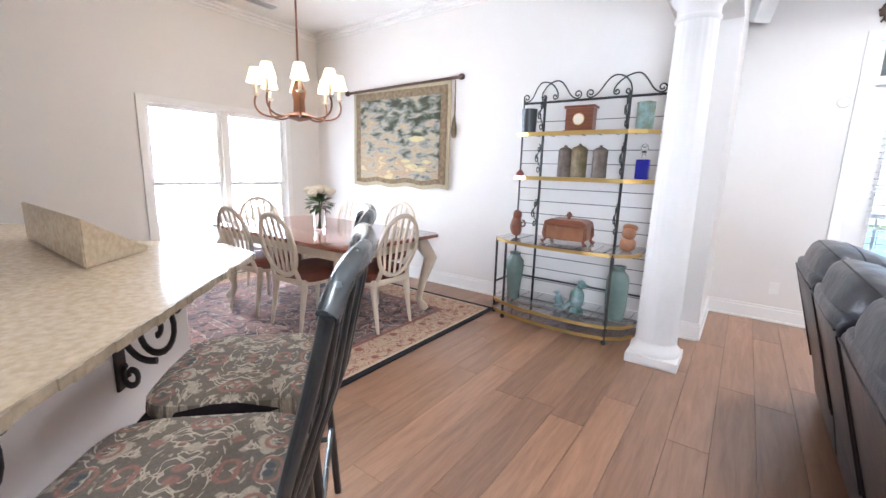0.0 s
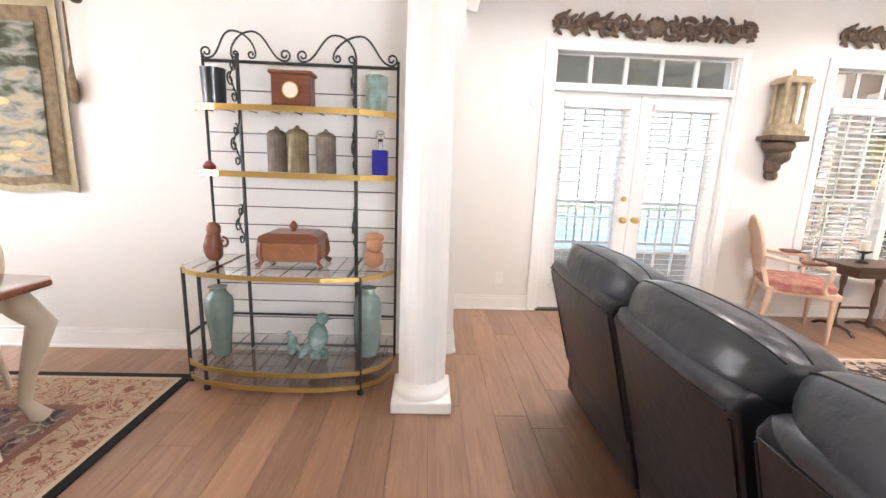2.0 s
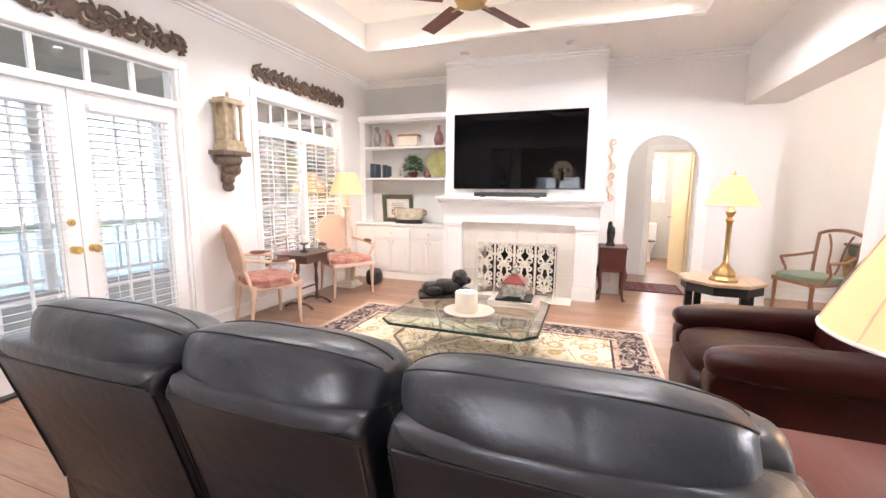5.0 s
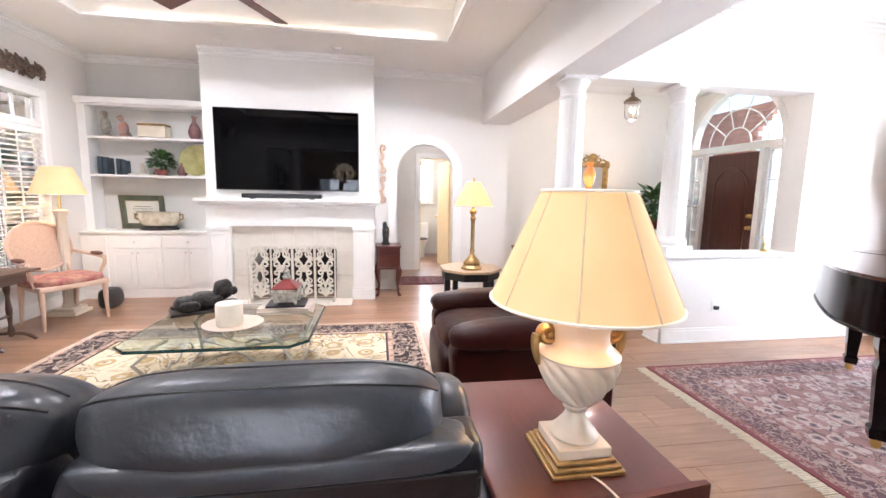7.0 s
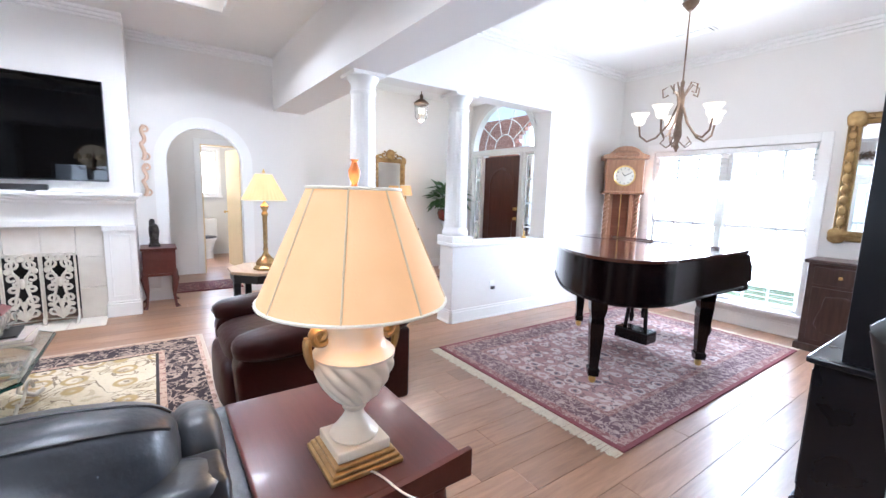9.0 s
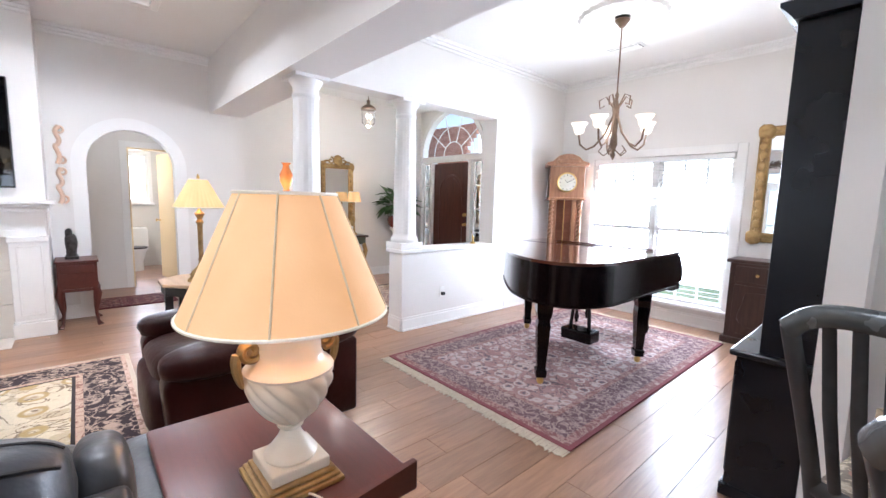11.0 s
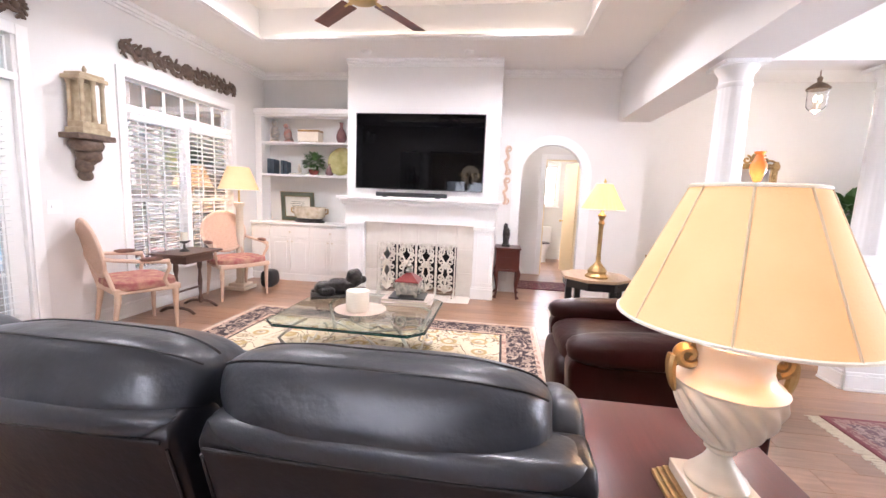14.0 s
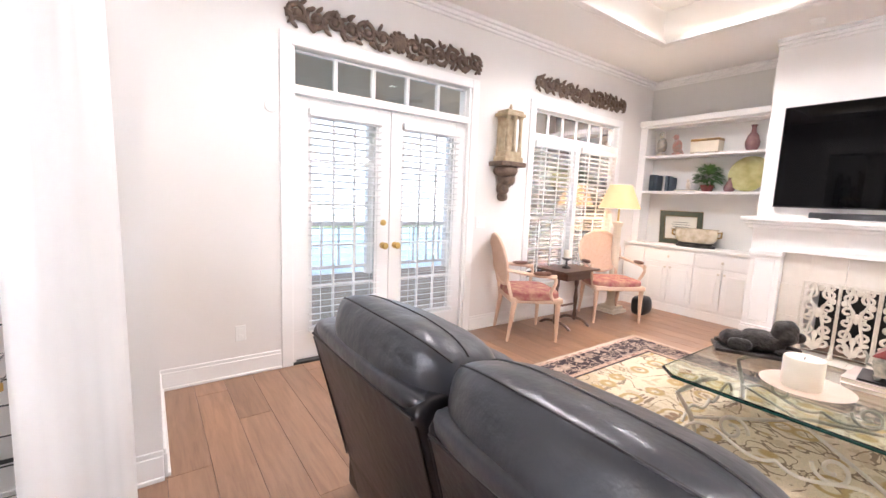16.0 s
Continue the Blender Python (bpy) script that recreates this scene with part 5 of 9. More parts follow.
part("stem", lathe(bmesh.new(), [(0.012, 0.35), (0.012, 0.76)], 12), M_BRASS, ul, smooth=True)
shade(ul, 0.468, 0.768, 0.252, 0.122, M_SHADE, 8)
part("finial", lathe(bmesh.new(), [(0.008, 0.75), (0.012, 0.768), (0.007, 0.780), (0.015, 0.800), (0.016, 0.815), (0.009, 0.830), (0.007, 0.838), (0.012, 0.844)], 20), M_TERRA, ul, "amber glass finial", smooth=True)
lamp("table_lamp_bulb", "POINT", pose(0.55, 0.63, 1.24), 7, WARM, 0.05)
part("cord", tube(bmesh.new(), bez((-0.095, 0.0, 0.006), (-0.16, -0.03, 0.02), (-0.20, -0.02, 0.004), (-0.26, -0.06, 0.004), 10), 0.003, 6), M_WAX, ul)

# octagonal side table with brass candlestick lamp
ot = thing("side_table", pose(3.90, 0.19, 0), "dark octagonal side table with pale wood top", "side table")
M_PALE = wood("pale_wood_top", (0.36, 0.25, 0.16), (0.50, 0.37, 0.25), 0.3, 2, 0)
oc = [(0.35 * math.cos(radians(22.5 + 45 * i)), 0.35 * math.sin(radians(22.5 + 45 * i))) for i in range(8)]
part("tabletop", slab(bmesh.new(), oc, 0.56, 0.59, "xy", 0.006, 2), M_PALE, ot)
part("apron", prism(bmesh.new(), [(p[0] * 0.93, p[1] * 0.93) for p in oc], 0.48, 0.559), M_BLACK, ot)
for i in range(4):
    p = oc[2 * i]
    part("leg", B(p[0] * 0.85 - 0.03, p[0] * 0.85 + 0.03, p[1] * 0.85 - 0.03, p[1] * 0.85 + 0.03, 0, 0.48, 0.005), M_BLACK, ot)
part("shelf", prism(bmesh.new(), [(p[0] * 0.8, p[1] * 0.8) for p in oc], 0.15, 0.17), M_BLACK, ot)
bl = thing("table_lamp", pose(3.78, 0.20, 0.59), "tall antique brass candlestick lamp with pleated cream shade, lit", "table lamp")
part("base", lathe(bmesh.new(), [(0.115, 0), (0.118, 0.02), (0.09, 0.045), (0.095, 0.07), (0.075, 0.10), (0.045, 0.13), (0.03, 0.15)], 8), M_GILT, bl)
part("stem", lathe(bmesh.new(), [(0.03, 0.15), (0.02, 0.17), (0.024, 0.20), (0.019, 0.22), (0.021, 0.52), (0.032, 0.54), (0.018, 0.57), (0.040, 0.62), (0.02, 0.64), (0.012, 0.66), (0.012, 0.92)], 24, flute=(10, 0.05, 0)), M_GILT, bl, smooth=True)
shade(bl, 0.675, 0.925, 0.205, 0.075, M_SHADE2, 0, (32, 0.012), 128)
part("finial", lathe(bmesh.new(), [(0.008, 0.92), (0.014, 0.945), (0.004, 0.975)], 12), M_BRASS, bl, smooth=True)
lamp("candlestick_lamp_bulb", "POINT", pose(3.78, 0.20, 1.39), 6, WARM, 0.04)

# small cherry stand with a dark statuette
ns = thing("nightstand", pose(5.20, 1.065, 0), "small cherry cabinet on cabriole legs beside the fireplace", "stand")
part("body", B(-0.20, 0.20, -0.155, 0.155, 0.40, 0.665, 0.006), M_CHERRY, ns)
part("top", B(-0.215, 0.215, -0.17, 0.17, 0.665, 0.685, 0.006), M_CHERRY, ns)
part("drawer_front", B(-0.206, -0.20, -0.13, 0.13, 0.56, 0.64, 0.003), M_CHERRY, ns)
part("apron", B(-0.203, -0.18, -0.14, 0.14, 0.37, 0.40, 0.004), M_CHERRY, ns)
for x in (-0.17, 0.17):
    for y in (-0.13, 0.13):
        part("leg", tube(bmesh.new(), [(x, y, 0.42), (x * 1.12, y * 1.15, 0.34), (x * 0.95, y * 0.97, 0.14), (x * 1.0, y * 1.05, 0.04), (x * 1.15, y * 1.2, 0.0)], [0.03, 0.034, 0.016, 0.014, 0.028], 10), M_CHERRY, ns, smooth=True)
bm = pillow(bmesh.new(), 0.05, 0.05, 0.09, (0, 0, 0.17), 0.8, 16, 12, None, 0.3, 3)
pillow(bm, 0.035, 0.03, 0.05, (0.01, 0.01, 0.27), 0.8, 14, 10, None, 0.3, 6)
box(bm, -0.055, 0.055, -0.055, 0.055, 0, 0.03, 0.004)
lathe(bm, [(0.05, 0.03), (0.04, 0.06), (0.045, 0.09)], 12)
st = part("statuette", bm, M_BRONZE, smooth=True)
st.matrix_world = pose(5.2, 1.10, 0.6855)
tagged(st, "dark bronze seated figure on the cherry stand", "statuette")

# fireplace
mn = thing("fireplace_mantel", pose(0, 0, 0), "white painted fireplace mantel with pilasters", "mantel", "", "structure")
part("shelf", slab(bmesh.new(), [(4.76, 1.18), (4.97, 1.18), (4.97, 3.36), (4.76, 3.36)], 1.255, 1.29, "xy", 0.006), M_TRIM, mn)
part("shelf_moulding", B(4.80, 4.968, 1.21, 3.33, 1.22, 1.255, 0.012), M_TRIM, mn)
part("shelf_moulding", B(4.83, 4.968, 1.235, 3.305, 1.18, 1.22, 0.012), M_TRIM, mn)
part("frieze", B(4.88, 4.968, 1.26, 3.27, 0.955, 1.18, 0.003), M_TRIM, mn)
part("panel_moulding", B(4.872, 4.88, 1.45, 3.09, 1.0, 1.012), M_TRIM, mn)
for y0, y1 in ((1.255, 1.52), (3.0, 3.265)):
    pz = part("pilaster", B(4.87, 4.968, y0, y1, 0.14, 0.90, 0.004), M_TRIM, mn)
    part("base_block", B(4.85, 4.968, y0 - 0.015, y1 + 0.015, 0, 0.14, 0.006), M_TRIM, pz)
    part("base_moulding", B(4.86, 4.968, y0 - 0.008, y1 + 0.008, 0.14, 0.165, 0.008), M_TRIM, pz)
    part("cap", B(4.855, 4.968, y0 - 0.01, y1 + 0.01, 0.90, 0.955, 0.008), M_TRIM, pz)
    part("recess_moulding", tube(bmesh.new(), [(4.868, y0 + 0.05, 0.22), (4.868, y1 - 0.05, 0.22), (4.868, y1 - 0.05, 0.86), (4.868, y0 + 0.05, 0.86)], 0.007, 6, closed=True), M_TRIM, pz)
sr = thing("fireplace_surround", pose(0, 0, 0), "beige marble tile fireplace surround", "tile surround", "", "structure")
for y0, y1, z0, z1 in [(1.522, 1.74, z, z + 0.315) for z in (0.003, 0.322, 0.641)] + [(2.78, 2.998, z, z + 0.315) for z in (0.003, 0.322, 0.641)] + [(1.744 + k * 0.26, 2.0 + k * 0.26, 0.66, 0.954) for k in range(4)]:
    part("tile", B(4.945, 4.968, y0, min(y1, 2.998), z0, min(z1, 0.954), 0.002, 1), M_STONE, sr)
for k in range(5):
    part("tile", B(4.58, 4.96, 1.53 + k * 0.293, 1.82 + k * 0.293, -0.004, 0.004, 0.002, 1), M_STONE, sr)
fb = bmesh.new()
box(fb, 5.40, 5.44, 1.74, 2.78, 0, 0.66)
box(fb, 4.975, 5.40, 1.70, 1.738, 0, 0.66)
box(fb, 4.975, 5.40, 2.782, 2.82, 0, 0.66)
struct("firebox", fb, M_BLACK, "sooty black firebox", "firebox")
M_SCREENW = mat("pale_cast_iron", (0.60, 0.55, 0.47), 0.5, 0.1, second=(0.70, 0.66, 0.58), scale=18, bump=0.3, bump_scale=60)
sc = thing("fire_screen", pose(4.86, 2.27, 0), "folding cast fire screen with pale scrollwork", "fire screen")
for k, (yc, rot) in enumerate(((-0.397, -12), (-0.134, 5), (0.134, -5), (0.397, 12))):
    bm = bmesh.new()
    W, Z0, Z1 = 0.128, 0.05, 0.70
    tube(bm, [(0, -W, Z0), (0, -W, Z1), (0, W, Z1), (0, W, Z0)], 0.011, 6, closed=True)
    for s in (-1, 1):
        for zc, r, d in ((0.13, 0.048, 1), (0.255, 0.05, -1), (0.37, 0.036, 1), (0.47, 0.05, -1), (0.60, 0.052, 1), (0.66, 0.03, -1)):
            tube(bm, spiral((0, s * 0.066, zc), r, 0.014, 90 * d, 90 * d + s * d * 430, "yz", 22), 0.0125, 6, flat=0.7)
        tube(bm, bez((0, s * 0.012, Z0 + 0.02), (0, s * 0.13, 0.22), (0, s * -0.02, 0.36), (0, s * 0.04, 0.50), 14), 0.0125, 6)
        tube(bm, bez((0, s * 0.04, 0.50), (0, s * 0.10, 0.58), (0, s * 0.02, 0.64), (0, s * 0.07, Z1), 10), 0.011, 6)
        pillow(bm, 0.010, 0.034, 0.022, (0, s * 0.075, 0.195), 0.9, 12, 8)
        pillow(bm, 0.010, 0.026, 0.030, (0, s * 0.09, 0.54), 0.9, 12, 8)
    tube(bm, [(0, 0, Z0), (0, 0, 0.18)], 0.014, 6)
    for zc, ry, rz in ((0.10, 0.05, 0.035), (0.21, 0.022, 0.04), (0.42, 0.022, 0.05), (0.655, 0.028, 0.03)):
        pillow(bm, 0.013, ry, rz, (0, 0, zc), 0.9, 14, 8)
    pn = part("panel", bm, M_SCREENW, sc, "pale cast scrollwork panel", smooth=True)
    pn.matrix_local = pose(0, yc, 0, 0, 0, rot)
    for s in (-1, 1):
        ft = part("foot", tube(bmesh.new(), [(-0.07, s * W, 0.0), (-0.03, s * W, 0.03), (0, s * W, 0.07)], [0.02, 0.016, 0.011], 8), M_SCREENW, sc)
        ft.matrix_local = pose(0, yc, 0, 0, 0, rot)

M_SCREEN = mat("tv_screen_glass", (0.001, 0.001, 0.0013), 0.03, spec=0.12)
tv = thing("television", pose(4.935, 2.293, 1.397), "large black flat television, off, on the chimney wall", "television")
part("body", B(-0.018, 0.03, -0.852, 0.852, 0, 0.976, 0.004), M_BLACK, tv)
part("screen", B(-0.021, -0.0175, -0.843, 0.843, 0.013, 0.967), M_SCREEN, tv, "glossy dark screen")
part("bracket", B(0.03, 0.035, -0.3, 0.3, 0.25, 0.7), M_IRON, tv)
sb = thing("soundbar", pose(4.85, 2.36, 1.29), "slim black soundbar on the mantel shelf", "soundbar")
part("body", B(-0.045, 0.045, -0.47, 0.47, 0.012, 0.068, 0.012), M_BLACK, sb)
for y in (-0.35, 0.35):
    part("foot", B(-0.03, 0.03, y - 0.03, y + 0.03, 0, 0.012), M_BLACK, sb)

# built-in shelves
bc = thing("bookcase", pose(0, 0, 0), "white built-in bookcase with cupboards below", "bookcase")
part("cabinet_body", B(5.20, XN, 3.285, 4.855, 0.09, 0.83), M_TRIM, bc)
part("toe_kick", B(5.235, XN, 3.285, 4.855, 0, 0.09), M_TRIM, bc)
part("base_moulding", B(5.185, 5.20, 3.285, 4.855, 0.0, 0.10, 0.004), M_TRIM, bc)
part("counter", B(5.165, XN, 3.285, 4.855, 0.83, 0.86, 0.006), M_TRIM, bc)
for i in range(2):
    y0 = 3.31 + i * 0.62
    dr = part("drawer_front", B(5.182, 5.1985, y0, y0 + 0.60, 0.645, 0.80, 0.004), M_TRIM, bc)
    part("knob", lathe(bmesh.new(), [(0.008, 0), (0.007, 0.012), (0.016, 0.02), (0.012, 0.028)], 14, m=pose(5.182, y0 + 0.30, 0.722, 0, -90)), M_SILVER, dr, smooth=True)
    for k in range(2):
        a = y0 + 0.003 + k * 0.30
        d = part("door", B(5.182, 5.1985, a, a + 0.294, 0.13, 0.635, 0.004), M_TRIM, bc)
        part("raised_panel", B(5.174, 5.182, a + 0.055, a + 0.239, 0.19, 0.575, 0.007), M_TRIM, d)
        part("knob", lathe(bmesh.new(), [(0.008, 0), (0.007, 0.012), (0.014, 0.02), (0.01, 0.027)], 14, m=pose(5.182, a + (0.265 if k == 0 else 0.03), 0.585, 0, -90)), M_SILVER, d, smooth=True)
part("end_door", B(5.182, 5.1985, 4.56, 4.84, 0.13, 0.80, 0.004), M_TRIM, bc)
part("side_panel", B(5.34, XN, 4.76, 4.855, 0.86, 2.40, 0.003), M_TRIM, bc)
part("side_panel", B(5.34, XN, 3.285, 3.36, 0.86, 2.40, 0.003), M_TRIM, bc)
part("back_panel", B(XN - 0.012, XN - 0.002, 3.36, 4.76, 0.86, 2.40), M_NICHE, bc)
for z in (1.535, 2.005):
    part("shelf", B(5.335, XN - 0.013, 3.36, 4.76, z, z + 0.028, 0.003), M_TRIM, bc)
part("top_shelf", B(5.33, XN - 0.013, 3.285, 4.855, 2.40, 2.44, 0.003), M_TRIM, bc)
part("cornice", B(5.29, 5.36, 3.285, 4.855, 2.42, 2.50, 0.015), M_TRIM, bc)

M_LEAF = mat("house_plant_leaf", (0.035, 0.10, 0.025), 0.45, second=(0.07, 0.16, 0.04), scale=12)
M_POTR = mat("oxblood_pot", (0.16, 0.03, 0.025), 0.25, second=(0.22, 0.05, 0.04), scale=9, coat=0.4)
M_BIRD = mat("painted_bird", (0.30, 0.26, 0.22), 0.4, second=(0.42, 0.16, 0.12), scale=22)
M_BIRD2 = mat("painted_bird_grey", (0.20, 0.20, 0.20), 0.4, second=(0.45, 0.40, 0.30), scale=22)
M_OLIVE = mat("olive_glaze", (0.26, 0.24, 0.08), 0.25, second=(0.40, 0.36, 0.16), scale=10, coat=0.3)
M_MAUVE = mat("mauve_glaze", (0.16, 0.07, 0.075), 0.25, second=(0.24, 0.12, 0.11), scale=14, coat=0.3)


def bird(name, m, material, label, h=0.22):
    k = h / 0.22
    bm = pillow(bmesh.new(), 0.05 * k, 0.045 * k, 0.075 * k, (0, 0, 0.105 * k), 0.9, 16, 12, pose(0, 0, 0), 0.15, 1)
    pillow(bm, 0.03 * k, 0.028 * k, 0.032 * k, (0.02 * k, 0, 0.195 * k), 0.95, 14, 10)
    lathe(bm, [(0.01 * k, 0), (0.002, 0.035 * k)], 8, m=pose(0.045 * k, 0, 0.195 * k, 0, 100))
    pillow(bm, 0.07 * k, 0.02 * k, 0.02 * k, (0, 0, 0), 0.9, 12, 8, pose(-0.055 * k, 0, 0.05 * k, 0, -50))
    lathe(bm, [(0.05 * k, 0), (0.045 * k, 0.02 * k), (0.02 * k, 0.04 * k)], 14)
    ob = part(name, bm, material, smooth=True)
    ob.matrix_world = m
    return tagged(ob, label, "figurine")


def vase(name, m, prof, material, label, seg=28, cat="vase"):
    ob = part(name, lathe(bmesh.new(), prof, seg), material, smooth=True)
    ob.matrix_world = m
    return tagged(ob, label, cat)


def leafy(bm, rnd, c, r, n, s, droop=0.5):
    """A bush of many single folded leaves round c."""
    for _ in range(n):
        d = Vector((rnd.uniform(-1, 1), rnd.uniform(-1, 1), rnd.uniform(-0.35, 1))).normalized()
        p = Vector(c) + d * r * rnd.uniform(0.35, 1.0)
        out = (d + Vector((0, 0, -droop * rnd.random()))).normalized()
        side = out.cross(Vector((0, 0, 1)))
        side = side.normalized() if side.length > 0.01 else Vector((1, 0, 0))
        up = side.cross(out)
        L = s * rnd.uniform(0.7, 1.25)
        w = L * 0.28
        v = [bm.verts.new(q) for q in (p, p + out * L * 0.45 + side * w + up * w * 0.35, p + out * L, p + out * L * 0.45 - side * w + up * w * 0.35, p + out * L * 0.5)]
        bm.faces.new((v[0], v[1], v[4]))
        bm.faces.new((v[1], v[2], v[4]))
        bm.faces.new((v[2], v[3], v[4]))
        bm.faces.new((v[3], v[0], v[4]))
    return bm


S1, S2, S3 = 2.0335, 1.5635, 0.8605
XS = 5.44
bird("bird_figurine", pose(XS, 4.60, S1, 0, 0, 200), M_BIRD2, "grey and yellow painted porcelain bird on the shelf", 0.31)
bird("bird_figurine", pose(XS, 4.40, S1, 0, 0, 160), M_BIRD, "red-breasted painted porcelain bird on the shelf", 0.26)
bx = thing("box", pose(XS, 4.04, S1), "cream and gold decorated casket on the top shelf", "casket")
part("body", B(-0.08, 0.08, -0.16, 0.16, 0.012, 0.15, 0.006), M_CREAM, bx)
part("lid", B(-0.083, 0.083, -0.165, 0.165, 0.15, 0.18, 0.01), M_GILT, bx)
for y in (-0.14, 0.14):
    part("foot", B(-0.07, 0.07, y - 0.015, y + 0.015, 0, 0.012), M_GILT, bx)
vase("vase", pose(XS, 3.56, S1), [(0.045, 0), (0.07, 0.05), (0.075, 0.10), (0.055, 0.17), (0.025, 0.22), (0.022, 0.27), (0.035, 0.295), (0.02, 0.29)], M_MAUVE, "tall mauve glazed bottle vase on the top shelf")
for y, w, h, rz in ((4.66, 0.05, 0.22, 0), (4.60, 0.04, 0.21, 0), (4.46, 0.035, 0.20, 5), (4.40, 0.035, 0.18, 5)):
    b = thing("book", pose(XS, y, S2, 0, 0, rz), "dark blue bound book standing on the shelf", "book", "shelf books")
    part("cover", B(-0.075, 0.075, -w / 2, -w / 2 + 0.004, 0, h), M_BOOKD, b)
    part("cover", B(-0.075, 0.075, w / 2 - 0.004, w / 2, 0, h), M_BOOKD, b)
    part("spine", B(-0.079, -0.075, -w / 2, w / 2, 0, h, 0.001, 1), M_BOOKD, b)
    part("pages", B(-0.075, 0.07, -w / 2 + 0.004, w / 2 - 0.004, 0.003, h - 0.004), M_WAX, b)
fb2 = thing("book", pose(XS, 4.22, S2), "pale book lying flat on the shelf", "book")
part("cover", B(-0.08, 0.08, -0.13, 0.13, 0, 0.004), M_BOOKD, fb2)
part("pages", B(-0.075, 0.075, -0.125, 0.125, 0.004, 0.018), M_WAX, fb2)
part("cover", B(-0.08, 0.08, -0.13, 0.13, 0.018, 0.022), M_BOOKD, fb2)
bird("swan_figurine", pose(XS, 4.21, S2 + 0.0225, 0, 0, 180), M_URN, "small white swan figurine on a flat book", 0.13)
pp = thing("potted_plant", pose(XS - 0.01, 3.98, S2), "bushy green plant in an oxblood pot on the shelf", "plant")
part("pot", lathe(bmesh.new(), [(0.05, 0), (0.075, 0.05), (0.08, 0.08), (0.07, 0.085), (0.01, 0.08)], 24), M_POTR, pp, smooth=True)
part("leaves", leafy(bmesh.new(), random.Random(11), (0, 0, 0.17), 0.145, 320, 0.065), M_LEAF, pp)
vase("vase", pose(XS, 3.74, S2), [(0.04, 0), (0.06, 0.03), (0.055, 0.07), (0.03, 0.12), (0.015, 0.15), (0.02, 0.165), (0.01, 0.16)], M_MAUVE, "small brown glazed jug with pale disc on the shelf")
cp = part("charger_plate", lathe(bmesh.new(), [(0.03, 0), (0.10, 0.008), (0.17, 0.022), (0.175, 0.026), (0.165, 0.026), (0.10, 0.014), (0.01, 0.008)], 40), M_OLIVE, smooth=True)
cp.matrix_world = pose(XS + 0.03, 3.56, S2 + 0.205, 0, -78, 0) @ Matrix.Scale(1.2, 4)
tagged(cp, "olive glazed charger plate leaning on the shelf back", "plate")
M_MAT_ = mat("picture_mount", (0.72, 0.70, 0.62), 0.7, second=(0.66, 0.64, 0.56), scale=5)
M_GREENF = mat("dark_green_frame", (0.06, 0.075, 0.05), 0.35, second=(0.10, 0.11, 0.07), scale=15)
pf = thing("picture_frame", pose(5.545, 4.28, S3 + 0.005, 0, -6, 0), "framed certificate with dark green mount leaning on the counter", "picture")
for a, b, c2, d in ((-0.27, -0.20, 0, 0.44), (0.20, 0.27, 0, 0.44), (-0.20, 0.20, 0, 0.07), (-0.20, 0.20, 0.37, 0.44)):
    part("frame", B(-0.018, 0.004, a, b, c2, d, 0.005), M_GREENF, pf)
part("mount", B(-0.006, 0.0, -0.20, 0.20, 0.07, 0.37), M_MAT_, pf)
for i in range(6):
    part("text_line", B(-0.0075, -0.006, -0.12 + 0.02 * (i % 2), 0.12 - 0.02 * (i % 2), 0.14 + i * 0.03, 0.146 + i * 0.03), M_GREENF, pf)
for s in (0.205, 0.272):
    part("fillet", tube(bmesh.new(), [(-0.018, -s, 0.0 if s > 0.25 else 0.065), (-0.018, s, 0.0 if s > 0.25 else 0.065), (-0.018, s, 0.442 if s > 0.25 else 0.375), (-0.018, -s, 0.442 if s > 0.25 else 0.375)], 0.004, 5, closed=True), M_GILT, pf)
M_TEAR = mat("painted_tureen", (0.70, 0.64, 0.52), 0.25, second=(0.45, 0.38, 0.24), scale=12, coat=0.3)
tr = thing("tureen", pose(5.37, 4.02, S3) @ Matrix.Scale(1.22, 4), "oval painted porcelain planter on a dark stand", "planter")
part("stand", lathe(bmesh.new(), [(0.15, 0), (0.155, 0.02), (0.13, 0.035), (0.14, 0.05)], 32, m=Matrix.Diagonal((0.6, 1.25, 1, 1))), M_BRONZE, tr, smooth=True)
part("bowl", lathe(bmesh.new(), [(0.13, 0.05), (0.155, 0.08), (0.165, 0.14), (0.16, 0.175), (0.172, 0.19), (0.155, 0.188), (0.14, 0.12), (0.01, 0.08)], 36, m=Matrix.Diagonal((0.6, 1.25, 1, 1))), M_TEAR, tr, smooth=True)
for s in (-1, 1):
    part("handle", tube(bmesh.new(), [(0, s * 0.20, 0.16), (0, s * 0.235, 0.17), (0, s * 0.235, 0.12), (0, s * 0.205, 0.11)], 0.010, 8), M_GILT, tr, smooth=True)

# carved overdoor ornaments
M_CARVE = mat("carved_dark_wood", (0.085, 0.055, 0.038), 0.55, second=(0.17, 0.115, 0.08), scale=22, bump=0.5, bump_scale=50)


